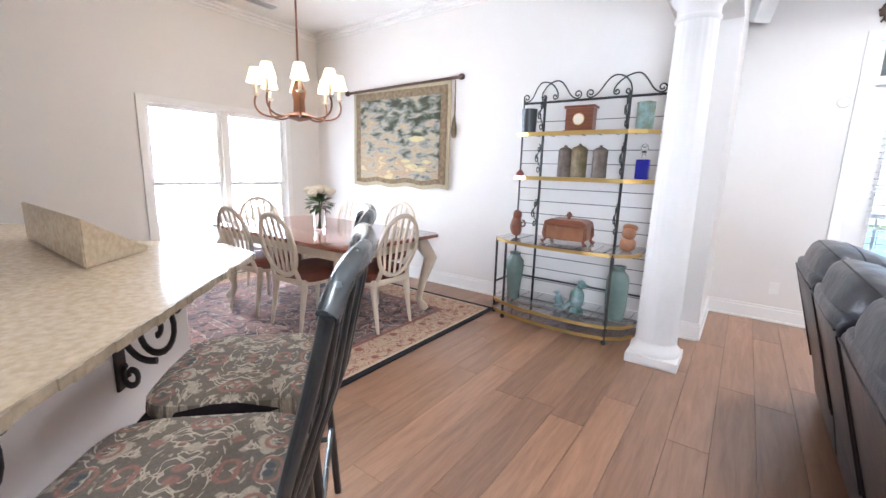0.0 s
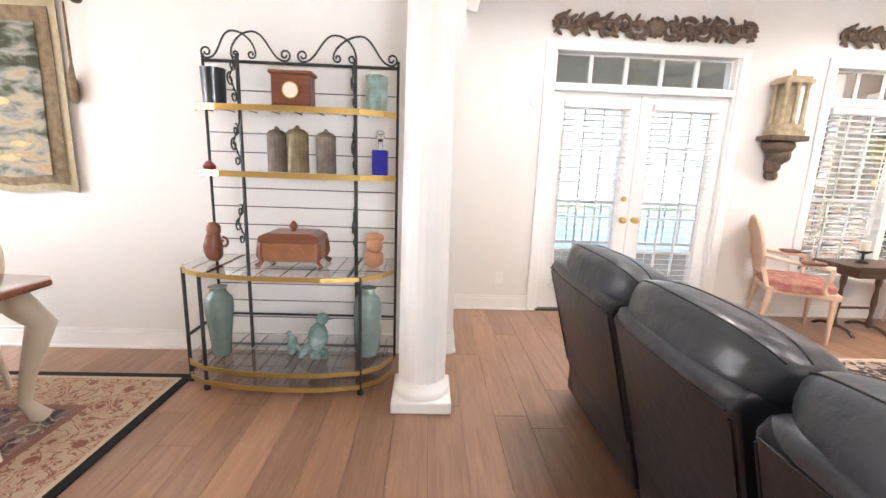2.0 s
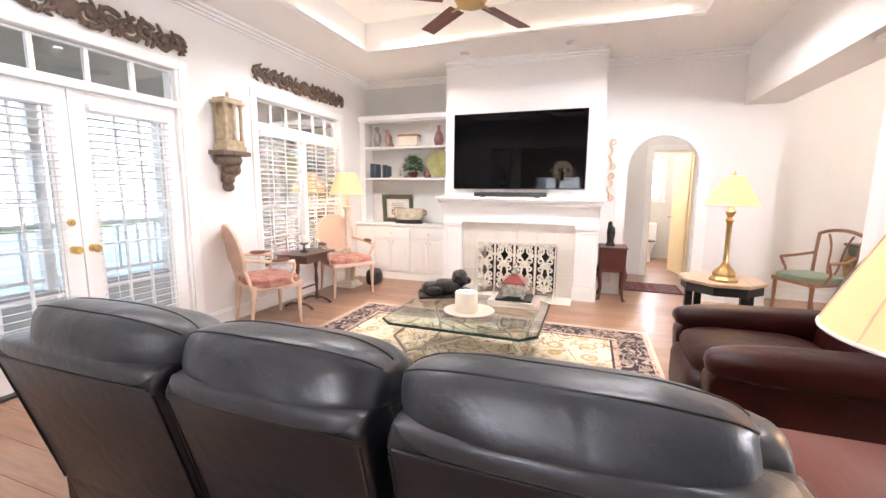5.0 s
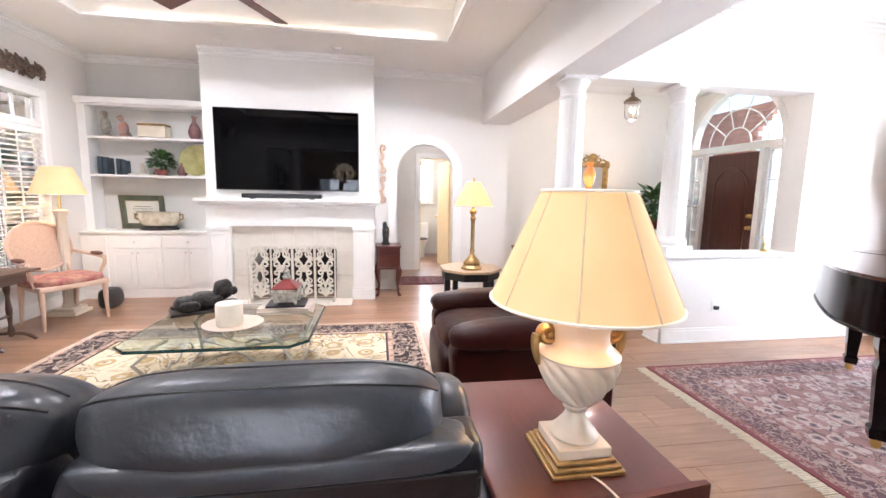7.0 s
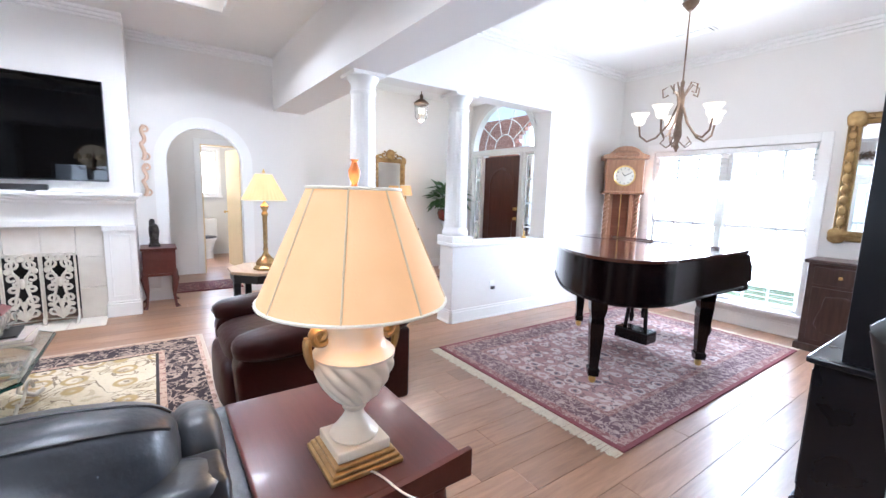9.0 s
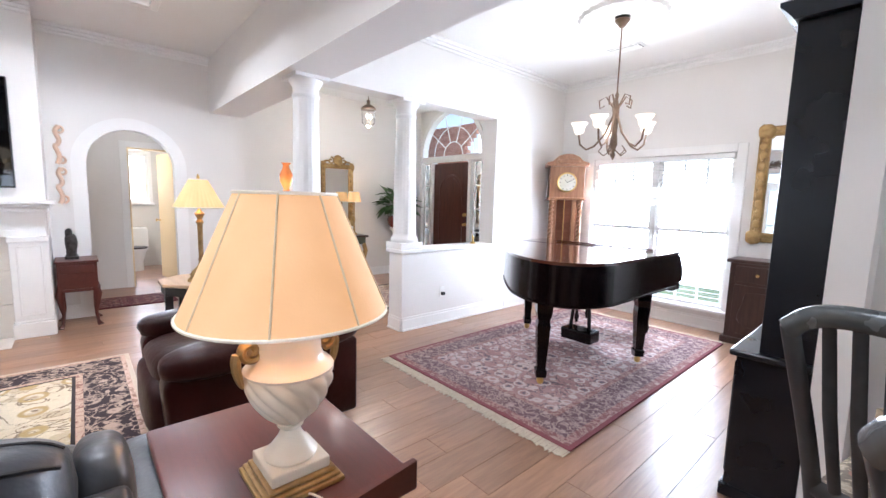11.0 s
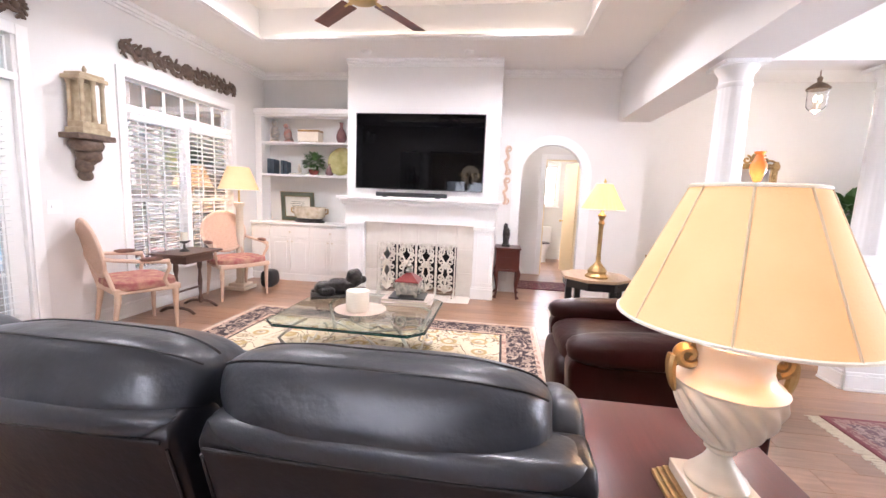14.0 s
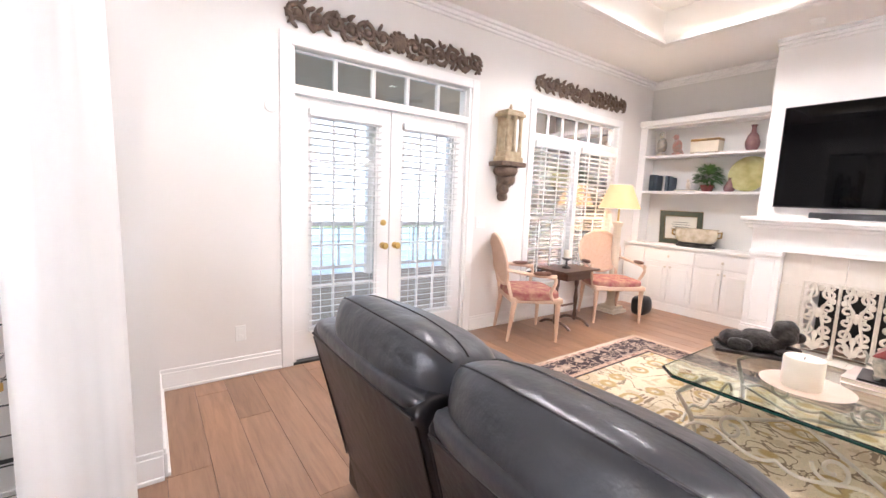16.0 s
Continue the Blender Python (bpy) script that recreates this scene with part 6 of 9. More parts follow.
def ornament(x0, x1, zc, h, label):
    t = thing("carved_panel", pose((x0 + x1) / 2, YF - 0.02, zc), label, "wall carving", "carved overdoor panels")
    L = (x1 - x0) / 2
    cen = pillow(bmesh.new(), 0.075, 0.02, 0.068, (0, -0.005, 0), 0.95, 24, 12, None, 0.12, 2)
    petals = []
    for i in range(12):
        a = 2 * math.pi * i / 12
        petals.append(pillow(bmesh.new(), 0.022, 0.016, 0.022, (0.078 * math.cos(a), -0.004, 0.068 * math.sin(a)), 0.95, 8, 6))
    ros = part("rosette", cen, M_CARVE, t, smooth=True)
    for pb_ in petals:
        part("petal", pb_, M_CARVE, ros, smooth=True)
    rnd = random.Random(5)
    for s in (-1, 1):
        bm = bmesh.new()
        n = 6
        for k in range(n):
            u = 0.15 + (L - 0.21) * k / (n - 1)
            up = 1 if k % 2 else -1
            r = h * (0.50 - 0.022 * k)
            tube(bm, spiral((s * u, 0, up * h * 0.03), r, r * 0.18, 90 * (1 - s) + up * 30, 90 * (1 - s) + up * 30 + s * up * 480, "xz", 30), [0.021 - 0.0003 * q for q in range(30)], 7, flat=0.8)
            for q in range(5):
                a = rnd.uniform(0, 2 * math.pi)
                pillow(bm, 0.035, 0.014, 0.016, (0, 0, 0), 0.9, 10, 6, pose(s * (u + 0.9 * r * math.cos(a)), -0.003, 0.9 * r * math.sin(a), 0, math.degrees(a) * -1 + 30, 0))
            pillow(bm, 0.03, 0.02, 0.03, (s * u, -0.006, up * h * 0.03), 0.95, 12, 8)
        tube(bm, [(s * (0.07 + (L - 0.13) * f), 0.004, h * 0.18 * math.sin(f * 12.0)) for f in (i / 40 for i in range(41))], 0.017, 7)
        for q in range(13):
            f = q / 12
            pillow(bm, 0.042, 0.012, 0.015, (0, 0, 0), 0.9, 10, 6, pose(s * (0.11 + (L - 0.14) * f), -0.002, h * (rnd.uniform(0.34, 0.48) if q % 2 else -rnd.uniform(0.34, 0.48)), 0, s * ((40 if q % 2 else -40) + rnd.uniform(-25, 25)), 0))
        tube(bm, bez((s * (L - 0.08), 0, 0), (s * (L - 0.02), 0, h * 0.3), (s * L, 0, -h * 0.2), (s * L, 0, h * 0.35), 10), [0.02 - 0.0015 * i for i in range(10)], 7)
        tube(bm, bez((s * (L - 0.08), 0, 0), (s * (L - 0.03), 0, -h * 0.2), (s * L, 0, -h * 0.3), (s * (L + 0.01), 0, -h * 0.42), 10), [0.02 - 0.0015 * i for i in range(10)], 7)
        part("scrollwork", bm, M_CARVE, t, smooth=True)


ornament(0.60, 2.37, 2.615, 0.185, "dark carved wood scrollwork panel above the french doors")
ornament(3.18, 4.86, 2.625, 0.175, "dark carved wood scrollwork panel above the window")

# wall bracket with gilded lantern
br = thing("wall_bracket", pose(2.73, YF, 1.74), "dark carved wood wall bracket between door and window", "bracket")
part("shelf", slab(bmesh.new(), [(-0.17, -0.20), (0.17, -0.20), (0.17, 0), (-0.17, 0)], -0.045, 0, "xy", 0.008), M_CARVE, br)
bm = bmesh.new()
pillow(bm, 0.13, 0.10, 0.06, (0, -0.09, -0.085), 0.8, 20, 12, None, 0.2, 1)
pillow(bm, 0.085, 0.08, 0.07, (0.01, -0.075, -0.17), 0.85, 18, 12, None, 0.25, 3)
pillow(bm, 0.06, 0.065, 0.07, (-0.015, -0.06, -0.26), 0.85, 16, 12, None, 0.25, 5)
pillow(bm, 0.05, 0.055, 0.05, (0.0, -0.05, -0.345), 0.9, 16, 10, None, 0.25, 7)
tube(bm, spiral((-0.08, -0.10, -0.10), 0.05, 0.012, 0, 480, "xz", 20), 0.016, 7)
tube(bm, spiral((0.08, -0.10, -0.10), 0.05, 0.012, 180, -300, "xz", 20), 0.016, 7)
tube(bm, spiral((0.03, -0.10, -0.22), 0.045, 0.01, 0, 460, "xz", 20), 0.014, 7)
part("corbel", bm, M_CARVE, br, smooth=True)
M_PALEGILT = mat("worn_pale_gilt", (0.50, 0.41, 0.27), 0.55, 0.15, second=(0.34, 0.26, 0.16), scale=16, bump=0.3, bump_scale=70)
ln = thing("lantern", pose(2.73, YF - 0.105, 1.7405), "gilded temple-shaped lantern on a wall bracket", "lantern")
part("base", B(-0.125, 0.125, -0.09, 0.09, 0, 0.05, 0.006), M_PALEGILT, ln)
part("base", B(-0.11, 0.11, -0.078, 0.078, 0.05, 0.10, 0.006), M_PALEGILT, ln)
part("roof", B(-0.13, 0.13, -0.095, 0.095, 0.44, 0.475, 0.008), M_PALEGILT, ln)
part("roof", B(-0.11, 0.11, -0.08, 0.08, 0.475, 0.50, 0.008), M_PALEGILT, ln)
part("finial", lathe(bmesh.new(), [(0.03, 0.50), (0.012, 0.52), (0.018, 0.54), (0.004, 0.57)], 12), M_PALEGILT, ln, smooth=True)
for x in (-0.09, 0.0, 0.09):
    for y in ((-0.062, 0.062) if x else (-0.07,)):
        part("column", lathe(bmesh.new(), [(0.026, 0.10), (0.019, 0.13), (0.017, 0.40), (0.026, 0.44)], 12, (x, y, 0)), M_PALEGILT, ln, smooth=True)
part("back", B(-0.09, 0.09, 0.05, 0.066, 0.10, 0.44), M_PALEGILT, ln)

# cane-backed armchairs
M_PINKW = mat("washed_pink_wood", (0.62, 0.43, 0.31), 0.5, second=(0.70, 0.51, 0.38), scale=9, bump=0.1)
M_CANE = mat("woven_cane", (0.64, 0.44, 0.32), 0.7, second=(0.56, 0.37, 0.26), scale=60, bump=0.4, bump_scale=220)
M_TAPUP = mat("floral_upholstery", (0.32, 0.09, 0.09), 0.85, second=(0.50, 0.30, 0.20), scale=14, detail=5, bump=0.2, bump_scale=120)


M_ARMPAD = mat("worn_brown_arm_pad", (0.13, 0.055, 0.035), 0.7, second=(0.20, 0.09, 0.06), scale=18, bump=0.2, bump_scale=120)


def oval_chair(name, m, label, group, wood_m, seat_m, cane=True, arms=True, slats=0, w=0.28, hb=0.98):
    """Louis XVI style chair facing local +y: an oval back, padded seat, tapered fluted legs."""
    t = thing(name, m, label, "armchair" if arms else "chair", group)
    part("seat_frame", slab(bmesh.new(), [(-w, 0.26), (w, 0.26), (w * 0.84, -0.24), (-w * 0.84, -0.24)], 0.38, 0.435, "xy", 0.012), wood_m, t, smooth=True)
    part("seat", pillow(bmesh.new(), w - 0.005, 0.25, 0.055, (0, 0.01, 0.45), 0.45, 28, 12, None, 0.02, 4), seat_m, t, "padded seat", smooth=True)
    tilt = 12
    zc, rz, rx = hb - 0.25, 0.25, w * 0.88
    bk = pose(0, -0.235, 0.40, tilt)
    oval = [(rx * math.cos(2 * math.pi * i / 36), 0, zc - 0.40 + rz * math.sin(2 * math.pi * i / 36)) for i in range(36)]
    bf = part("back_frame", tube(bmesh.new(), [bk @ Vector(p) for p in oval], 0.02, 8, closed=True, flat=0.8), wood_m, t, smooth=True)
    if cane:
        part("back_panel", prism(bmesh.new(), [(rx * 0.95 * math.cos(2 * math.pi * i / 32), zc - 0.40 + rz * 0.95 * math.sin(2 * math.pi * i / 32)) for i in range(32)], -0.006, 0.006, "xz"), M_CANE, bf, "woven cane back").data.transform(bk)
    for i in range(slats):
        u = (i - (slats - 1) / 2) / slats * 1.75
        hh = rz * math.sqrt(max(0.05, 1 - u * u))
        x = rx * u
        part("slat", tube(bmesh.new(), [bk @ Vector((x * 0.8, 0, zc - 0.40 - hh)), bk @ Vector((x * 0.98, 0.012, zc - 0.40)), bk @ Vector((x, 0, zc - 0.40 + hh))], [0.014, 0.019, 0.014], 8, flat=0.45), wood_m, bf, smooth=True)
    for s in (-1, 1):
        part("back_post", tube(bmesh.new(), [(s * w * 0.72, -0.225, 0.40), bk @ Vector((s * w * 0.62, 0, zc - 0.40 - rz * 0.72))], 0.018, 8), wood_m, t, smooth=True)
        for y, k in ((0.22, 0.9), (-0.21, 0.78)):
            kick = -0.05 if y < 0 else 0.0
            part("leg", tube(bmesh.new(), [(s * w * k, y, 0.40), (s * w * k, y, 0.34), (s * w * k, y + kick * 0.4, 0.20), (s * w * (k + 0.02), y + kick, 0.0)], [0.027, 0.026, 0.020, 0.013], 10), wood_m, t, smooth=True)
        if arms:
            ar = part("arm", tube(bmesh.new(), bez(bk @ Vector((s * rx * 0.97, 0, zc - 0.47)), (s * w * 1.10, -0.10, 0.67), (s * w * 1.12, 0.02, 0.66), (s * w * 1.06, 0.16, 0.65), 12), [0.017] * 10 + [0.022, 0.024], 8), wood_m, t, smooth=True)
            part("arm_pad", pillow(bmesh.new(), 0.028, 0.09, 0.02, (s * w * 1.09, 0.02, 0.685), 0.7, 14, 8), M_ARMPAD, ar, smooth=True)
            part("arm_post", tube(bmesh.new(), bez((s * w * 1.06, 0.15, 0.65), (s * w * 1.12, 0.20, 0.56), (s * w * 0.9, 0.08, 0.52), (s * w * 0.96, 0.16, 0.42), 10), 0.017, 8), wood_m, t, smooth=True)
    return t


ca = oval_chair("armchair", pose(2.86, 4.50, 0, 0, 0, -118), "pink-washed oval cane armchair with rose floral seat", "cane armchairs", M_PINKW, M_TAPUP, w=0.30, hb=1.03)
copy_thing(ca, pose(4.20, 4.42, 0, 0, 0, 150))

# small drop-leaf stand between the chairs
M_DARKW = wood("dark_walnut", (0.06, 0.03, 0.02), (0.12, 0.065, 0.045), 0.35, 2.4, 0)
sm = thing("occasional_table", pose(3.50, 4.50, 0), "small dark walnut table with turned legs between the chairs", "side table")
part("tabletop", slab(bmesh.new(), [(-0.30, -0.20), (0.30, -0.20), (0.30, 0.20), (-0.30, 0.20)], 0.62, 0.642, "xy", 0.006), M_DARKW, sm)
part("apron", B(-0.20, 0.20, -0.15, 0.15, 0.53, 0.62, 0.004), M_DARKW, sm)
for x in (-0.17, 0.17):
    part("leg", lathe(bmesh.new(), [(0.018, 0.03), (0.026, 0.08), (0.014, 0.14), (0.024, 0.28), (0.014, 0.40), (0.026, 0.46), (0.024, 0.53)], 14, (x, 0, 0)), M_DARKW, sm, smooth=True)
    part("foot", tube(bmesh.new(), bez((x, -0.20, 0.0), (x, -0.12, 0.07), (x, -0.05, 0.05), (x, 0, 0.06), 8) + bez((x, 0, 0.06), (x, 0.05, 0.05), (x, 0.12, 0.07), (x, 0.20, 0.0), 8)[1:], 0.016, 8), M_DARKW, sm, smooth=True)
part("stretcher", tube(bmesh.new(), [(-0.17, 0, 0.22), (0.17, 0, 0.22)], 0.012, 8), M_DARKW, sm)
cs = thing("candle_holder", pose(3.46, 4.50, 0.642), "bronze candle stand with pale candle cup", "candle holder")
part("stem", lathe(bmesh.new(), [(0.05, 0), (0.045, 0.012), (0.012, 0.03), (0.010, 0.08), (0.05, 0.10), (0.06, 0.115), (0.02, 0.112)], 20), M_BRONZE, cs, smooth=True)
part("candle", lathe(bmesh.new(), [(0.035, 0.114), (0.038, 0.20), (0.01, 0.198)], 18), M_WAX, cs, smooth=True)

# floor lamp in the corner
fl = thing("floor_lamp", pose(4.52, 4.58, 0), "cream column floor lamp with gold empire shade, lit", "floor lamp")
part("base", B(-0.14, 0.14, -0.14, 0.14, 0, 0.04, 0.006), M_CREAM, fl)
part("base", B(-0.11, 0.11, -0.11, 0.11, 0.04, 0.08, 0.01), M_CREAM, fl)
part("column", lathe(bmesh.new(), [(0.07, 0.08), (0.06, 0.11), (0.052, 0.14), (0.043, 1.08), (0.06, 1.10), (0.065, 1.14), (0.02, 1.15)], 48, flute=(12, 0.04, 0)), M_CREAM, fl, smooth=True)
part("stem", lathe(bmesh.new(), [(0.012, 1.15), (0.012, 1.58)], 10), M_BRASS, fl)
shade(fl, 1.31, 1.60, 0.245, 0.13, M_SHADE, 0)
lamp("floor_lamp_bulb", "POINT", pose(4.52, 4.58, 1.45), 7, WARM, 0.05)
bg = part("bag", pillow(bmesh.new(), 0.13, 0.09, 0.12, (0, 0, 0.118), 0.6, 20, 12, None, 0.1, 3), M_BLACK, smooth=True)
bg.matrix_world = pose(4.75, 4.30, 0)
tagged(bg, "black fabric bag on the floor behind the chair", "bag")

# wall scrolls, speaker, hook, outlets
for z0, z1 in ((1.66, 2.05), (1.25, 1.62)):
    bm = bmesh.new()
    zm = (z0 + z1) / 2
    tube(bm, bez((0, 0, z0), (-0.07, 0, z0 + 0.1), (0.05, 0, zm), (-0.01, 0, zm), 10) + bez((-0.01, 0, zm), (-0.07, 0, zm + 0.08), (0.05, 0, z1 - 0.08), (-0.03, 0, z1), 10)[1:], 0.020, 8)
    tube(bm, spiral((-0.03, 0, z1 - 0.04), 0.04, 0.01, 90, 500, "xz", 16), 0.011, 7)
    tube(bm, spiral((-0.03, 0, z0 + 0.05), 0.045, 0.01, -90, -500, "xz", 16), 0.011, 7)
    s = part("wall_scroll", bm, M_PINKW, smooth=True)
    s.matrix_world = pose(5.425, 1.16, 0, 0, 0, 90)
    tagged(s, "pale carved wood scroll ornament on the wall", "wall carving", "wall scrolls")
sp = thing("speaker", pose(-0.23, 4.60, 2.74, 0, 0, 40), "small white speaker on a wall bracket near the ceiling", "loudspeaker")
part("body", box(bmesh.new(), -0.075, 0.075, -0.07, 0.07, -0.13, 0.13, 0.012, 2, pose(0.06, -0.02, 0, 22)), M_WHITE, sp)
part("bracket", B(-0.06, 0.02, -0.02, 0.02, -0.02, 0.02, 0.004), M_WHITE, sp)
hk = part("wall_sensor", lathe(bmesh.new(), [(0.045, 0), (0.045, 0.012), (0.038, 0.016), (0.03, 0.014)], 24, m=pose(0.475, YF, 1.955, 90)), M_WHITE, smooth=True)
tagged(hk, "round white sensor on the wall beside the doors", "sensor")


def outlet(m):
    t = thing("outlet", m, "white wall outlet plate", "outlet", "wall outlets")
    part("plate", B(-0.035, 0.035, -0.006, 0, -0.057, 0.057, 0.002), M_WHITE, t)
    for z in (-0.025, 0.025):
        part("socket", B(-0.016, 0.016, -0.008, -0.006, z - 0.014, z + 0.014, 0.001), M_WHITE, t)
    return t


outlet(pose(0.25, YF, 0.32))
o = outlet(pose(2.93, -2.02, 0.36, 0, 0, -90))
part("plug", B(-0.02, 0.02, -0.04, -0.008, -0.035, 0.0, 0.004), M_BLACK, o, "black plug")
sw = thing("light_switch", pose(2.44 + 0.05, YF, 1.12), "white wall switch plate", "light switch")
part("plate", B(-0.06, 0.06, -0.006, 0, -0.057, 0.057, 0.002), M_WHITE, sw)
part("toggle", B(-0.03, -0.02, -0.014, -0.006, -0.012, 0.012), M_WHITE, sw)

# ---- things: etagere wall ----
M_ETG = mat("grey_wrought_iron", (0.030, 0.033, 0.032), 0.45, 0.5, second=(0.06, 0.064, 0.06), scale=20, bump=0.1)
er = thing("etagere", pose(0, 0, 0), "wrought iron baker's rack with brass-edged glass shelves", "shelf rack")
YB = 3.79
LOW = [(-1.92, YB), (-1.92, 3.46), (-1.86, 3.36), (-1.74, 3.29), (-1.52, 3.235), (-1.28, 3.215), (-1.04, 3.22), (-0.84, 3.26), (-0.72, 3.34), (-0.66, 3.46), (-0.66, YB)]
TOP = [(-1.88, YB), (-1.88, 3.66), (-1.83, 3.58), (-1.70, 3.53), (-1.28, 3.50), (-0.87, 3.52), (-0.74, 3.58), (-0.67, 3.66), (-0.67, YB)]


def band(poly, z, h, r=0.005):
    """A brass strip standing on edge along the bowed front."""
    bm = bmesh.new()
    pts = poly[1:-1]
    for p, q in zip(pts, pts[1:]):
        d = Vector((q[0] - p[0], q[1] - p[1], 0)).normalized()
        n = Vector((-d.y, d.x, 0)) * r
        vs = [(p[0] + n.x, p[1] + n.y), (q[0] + n.x, q[1] + n.y), (q[0] - n.x, q[1] - n.y), (p[0] - n.x, p[1] - n.y)]
        prism(bm, vs, z - h, z)
    return bm


for poly, z in ((TOP, 1.665), (TOP, 1.285), (LOW, 0.725), (LOW, 0.155), (LOW, 0.065)):
    g = part("glass_shelf", prism(bmesh.new(), [(p[0] * 0.99 - 0.0128, p[1] + 0.004) for p in poly], z - 0.012, z - 0.004), M_GLASS, er)
    part("brass_edge", band(poly, z, 0.034 if poly is TOP else 0.026), M_BRASS, er, "polished brass front edge")
    bm = bmesh.new()
    for i in range(9):
        x = -1.84 + i * 0.14
        tube(bm, [(x, YB - 0.005, z - 0.018), (x, min(p[1] for p in poly) + (0.07 if abs(x + 1.28) < 0.5 else 0.20), z - 0.018)], 0.0035, 5)
    part("shelf_wire", bm, M_ETG, er)
for x in (-1.88, -0.67):
    part("post", tube(bmesh.new(), [(x, YB - 0.005, 0), (x, YB - 0.005, 1.99)], 0.009, 8), M_ETG, er, smooth=True)
for x in (-1.66, -0.935):
    part("post", tube(bmesh.new(), [(x, YB - 0.03, 0.06), (x, YB - 0.03, 1.99)], 0.012, 8), M_ETG, er, smooth=True)
for x, y in ((-1.885, 3.40), (-1.74, 3.30), (-0.83, 3.27)):
    part("front_leg", tube(bmesh.new(), [(x, y, 0.0), (x, y, 0.72)], 0.011, 8), M_ETG, er, smooth=True)
    part("foot", lathe(bmesh.new(), [(0.017, 0), (0.02, 0.02), (0.012, 0.035)], 10, (x, y, 0)), M_ETG, er, smooth=True)
for z in (0.28, 0.40, 0.52, 0.62, 0.83, 0.93, 1.05, 1.17, 1.40, 1.52, 1.78):
    part("back_wire", tube(bmesh.new(), [(-1.88, YB - 0.004, z), (-0.67, YB - 0.004, z)], 0.0032, 5), M_ETG, er)
part("top_rail", tube(bmesh.new(), [(-1.88, YB - 0.005, 1.95), (-0.67, YB - 0.005, 1.95)], 0.010, 8), M_ETG, er)
for z in (0.30, 0.07):
    part("side_rail", tube(bmesh.new(), [(-1.885, YB - 0.005, z), (-1.885, 3.40, z)], 0.010, 8), M_ETG, er)
    part("side_rail", tube(bmesh.new(), [(-1.88, YB - 0.005, z), (-0.67, YB - 0.005, z)], 0.009, 8), M_ETG, er)
for x in (-1.70, -0.90):
    part("cross_bar", tube(bmesh.new(), [(x, YB - 0.005, 0.712), (x, 3.30, 0.712)], 0.010, 8), M_ETG, er)
for xs, xp, xc in ((-1.855, -1.69, -1.58), (-1.375, -1.57, -1.68), (-1.265, -1.06, -0.96), (-0.71, -0.905, -1.05)):
    d, y = (1 if xp > xs else -1), YB - 0.005
    pts = spiral((xs, y, 2.0), 0.010, 0.036, 270 - d * 450, 270, "xz", 24)
    e = pts[-1]
    pts = pts + bez(e, (xs + d * 0.09, y, e[2]), (xp - d * 0.09, y, 2.128), (xp, y, 2.128), 12)[1:]
    pts = pts + bez((xp, y, 2.128), (xp + d * 0.07, y, 2.128), (xc + d * 0.026, y, 2.06), (xc + d * 0.026, y, 1.995), 8)[1:]
    pts = pts + spiral((xc, y, 1.995), 0.026, 0.008, 90 - d * 90, 90 - d * 90 - d * 400, "xz", 18)[1:]
    part("scroll", tube(bmesh.new(), pts, 0.006, 7), M_ETG, er, smooth=True)
for x in (-1.66, -0.935):
    for z0 in (1.30, 1.68, 0.80):
        bm = bmesh.new()
        for k in range(3):
            zz = z0 + 0.05 + k * 0.09
            tube(bm, spiral((x, YB - 0.10 - 0.035 * (k % 2), zz), 0.042, 0.010, 90, 90 + 430 * (1 if k % 2 else -1), "yz", 20), 0.005, 6)
        tube(bm, [(x, YB - 0.03, z0 + 0.02), (x, YB - 0.14, z0 + 0.16), (x, YB - 0.03, z0 + 0.30)], 0.005, 6)
        part("side_scroll", bm, M_ETG, er, smooth=True)

M_DKVASE = mat("dark_slate_glaze", (0.02, 0.025, 0.03), 0.3, second=(0.04, 0.05, 0.055), scale=7, coat=0.3)
M_SKYV = mat("painted_sky_glass", (0.26, 0.40, 0.42), 0.3, second=(0.15, 0.18, 0.09), scale=16, coat=0.2)
M_BROWNW = wood("brown_clock_wood", (0.12, 0.035, 0.018), (0.22, 0.08, 0.04), 0.3, 2.6, 0)
M_TINA = mat("aged_stone_canister", (0.10, 0.075, 0.058), 0.6, second=(0.19, 0.15, 0.12), scale=16, bump=0.2)
M_TINB = mat("aged_olive_canister", (0.14, 0.105, 0.05), 0.6, second=(0.25, 0.20, 0.11), scale=16, bump=0.2)
M_COBALT = mat("cobalt_glass", (0.01, 0.012, 0.22), 0.08, second=(0.02, 0.02, 0.32), scale=4, coat=0.5)
M_CELADON = mat("celadon_glaze", (0.13, 0.19, 0.17), 0.25, second=(0.19, 0.26, 0.235), scale=6, coat=0.35)
M_DUCK = mat("painted_duck_glass", (0.30, 0.40, 0.42), 0.2, second=(0.05, 0.13, 0.09), scale=12, coat=0.5)
M_AMBERW = mat("carved_amber_wood", (0.30, 0.13, 0.06), 0.45, second=(0.42, 0.20, 0.10), scale=14, bump=0.4)
M_LEATHR = mat("tooled_leather", (0.20, 0.08, 0.035), 0.4, second=(0.28, 0.12, 0.055), scale=10, bump=0.2)
E1, E2, E3, E4 = 1.666, 1.286, 0.726, 0.156
vase("vase", pose(-1.77, 3.68, E1), [(0.062, 0), (0.064, 0.02), (0.070, 0.205), (0.072, 0.215), (0.06, 0.212), (0.02, 0.03)], M_DKVASE, "dark slate flared vase on the top glass shelf")
mc = thing("mantel_clock", pose(-1.29, 3.66, E1), "small brown wooden mantel clock with pale round dial", "clock")
part("body", B(-0.115, 0.115, -0.055, 0.055, 0.012, 0.19, 0.006), M_BROWNW, mc)
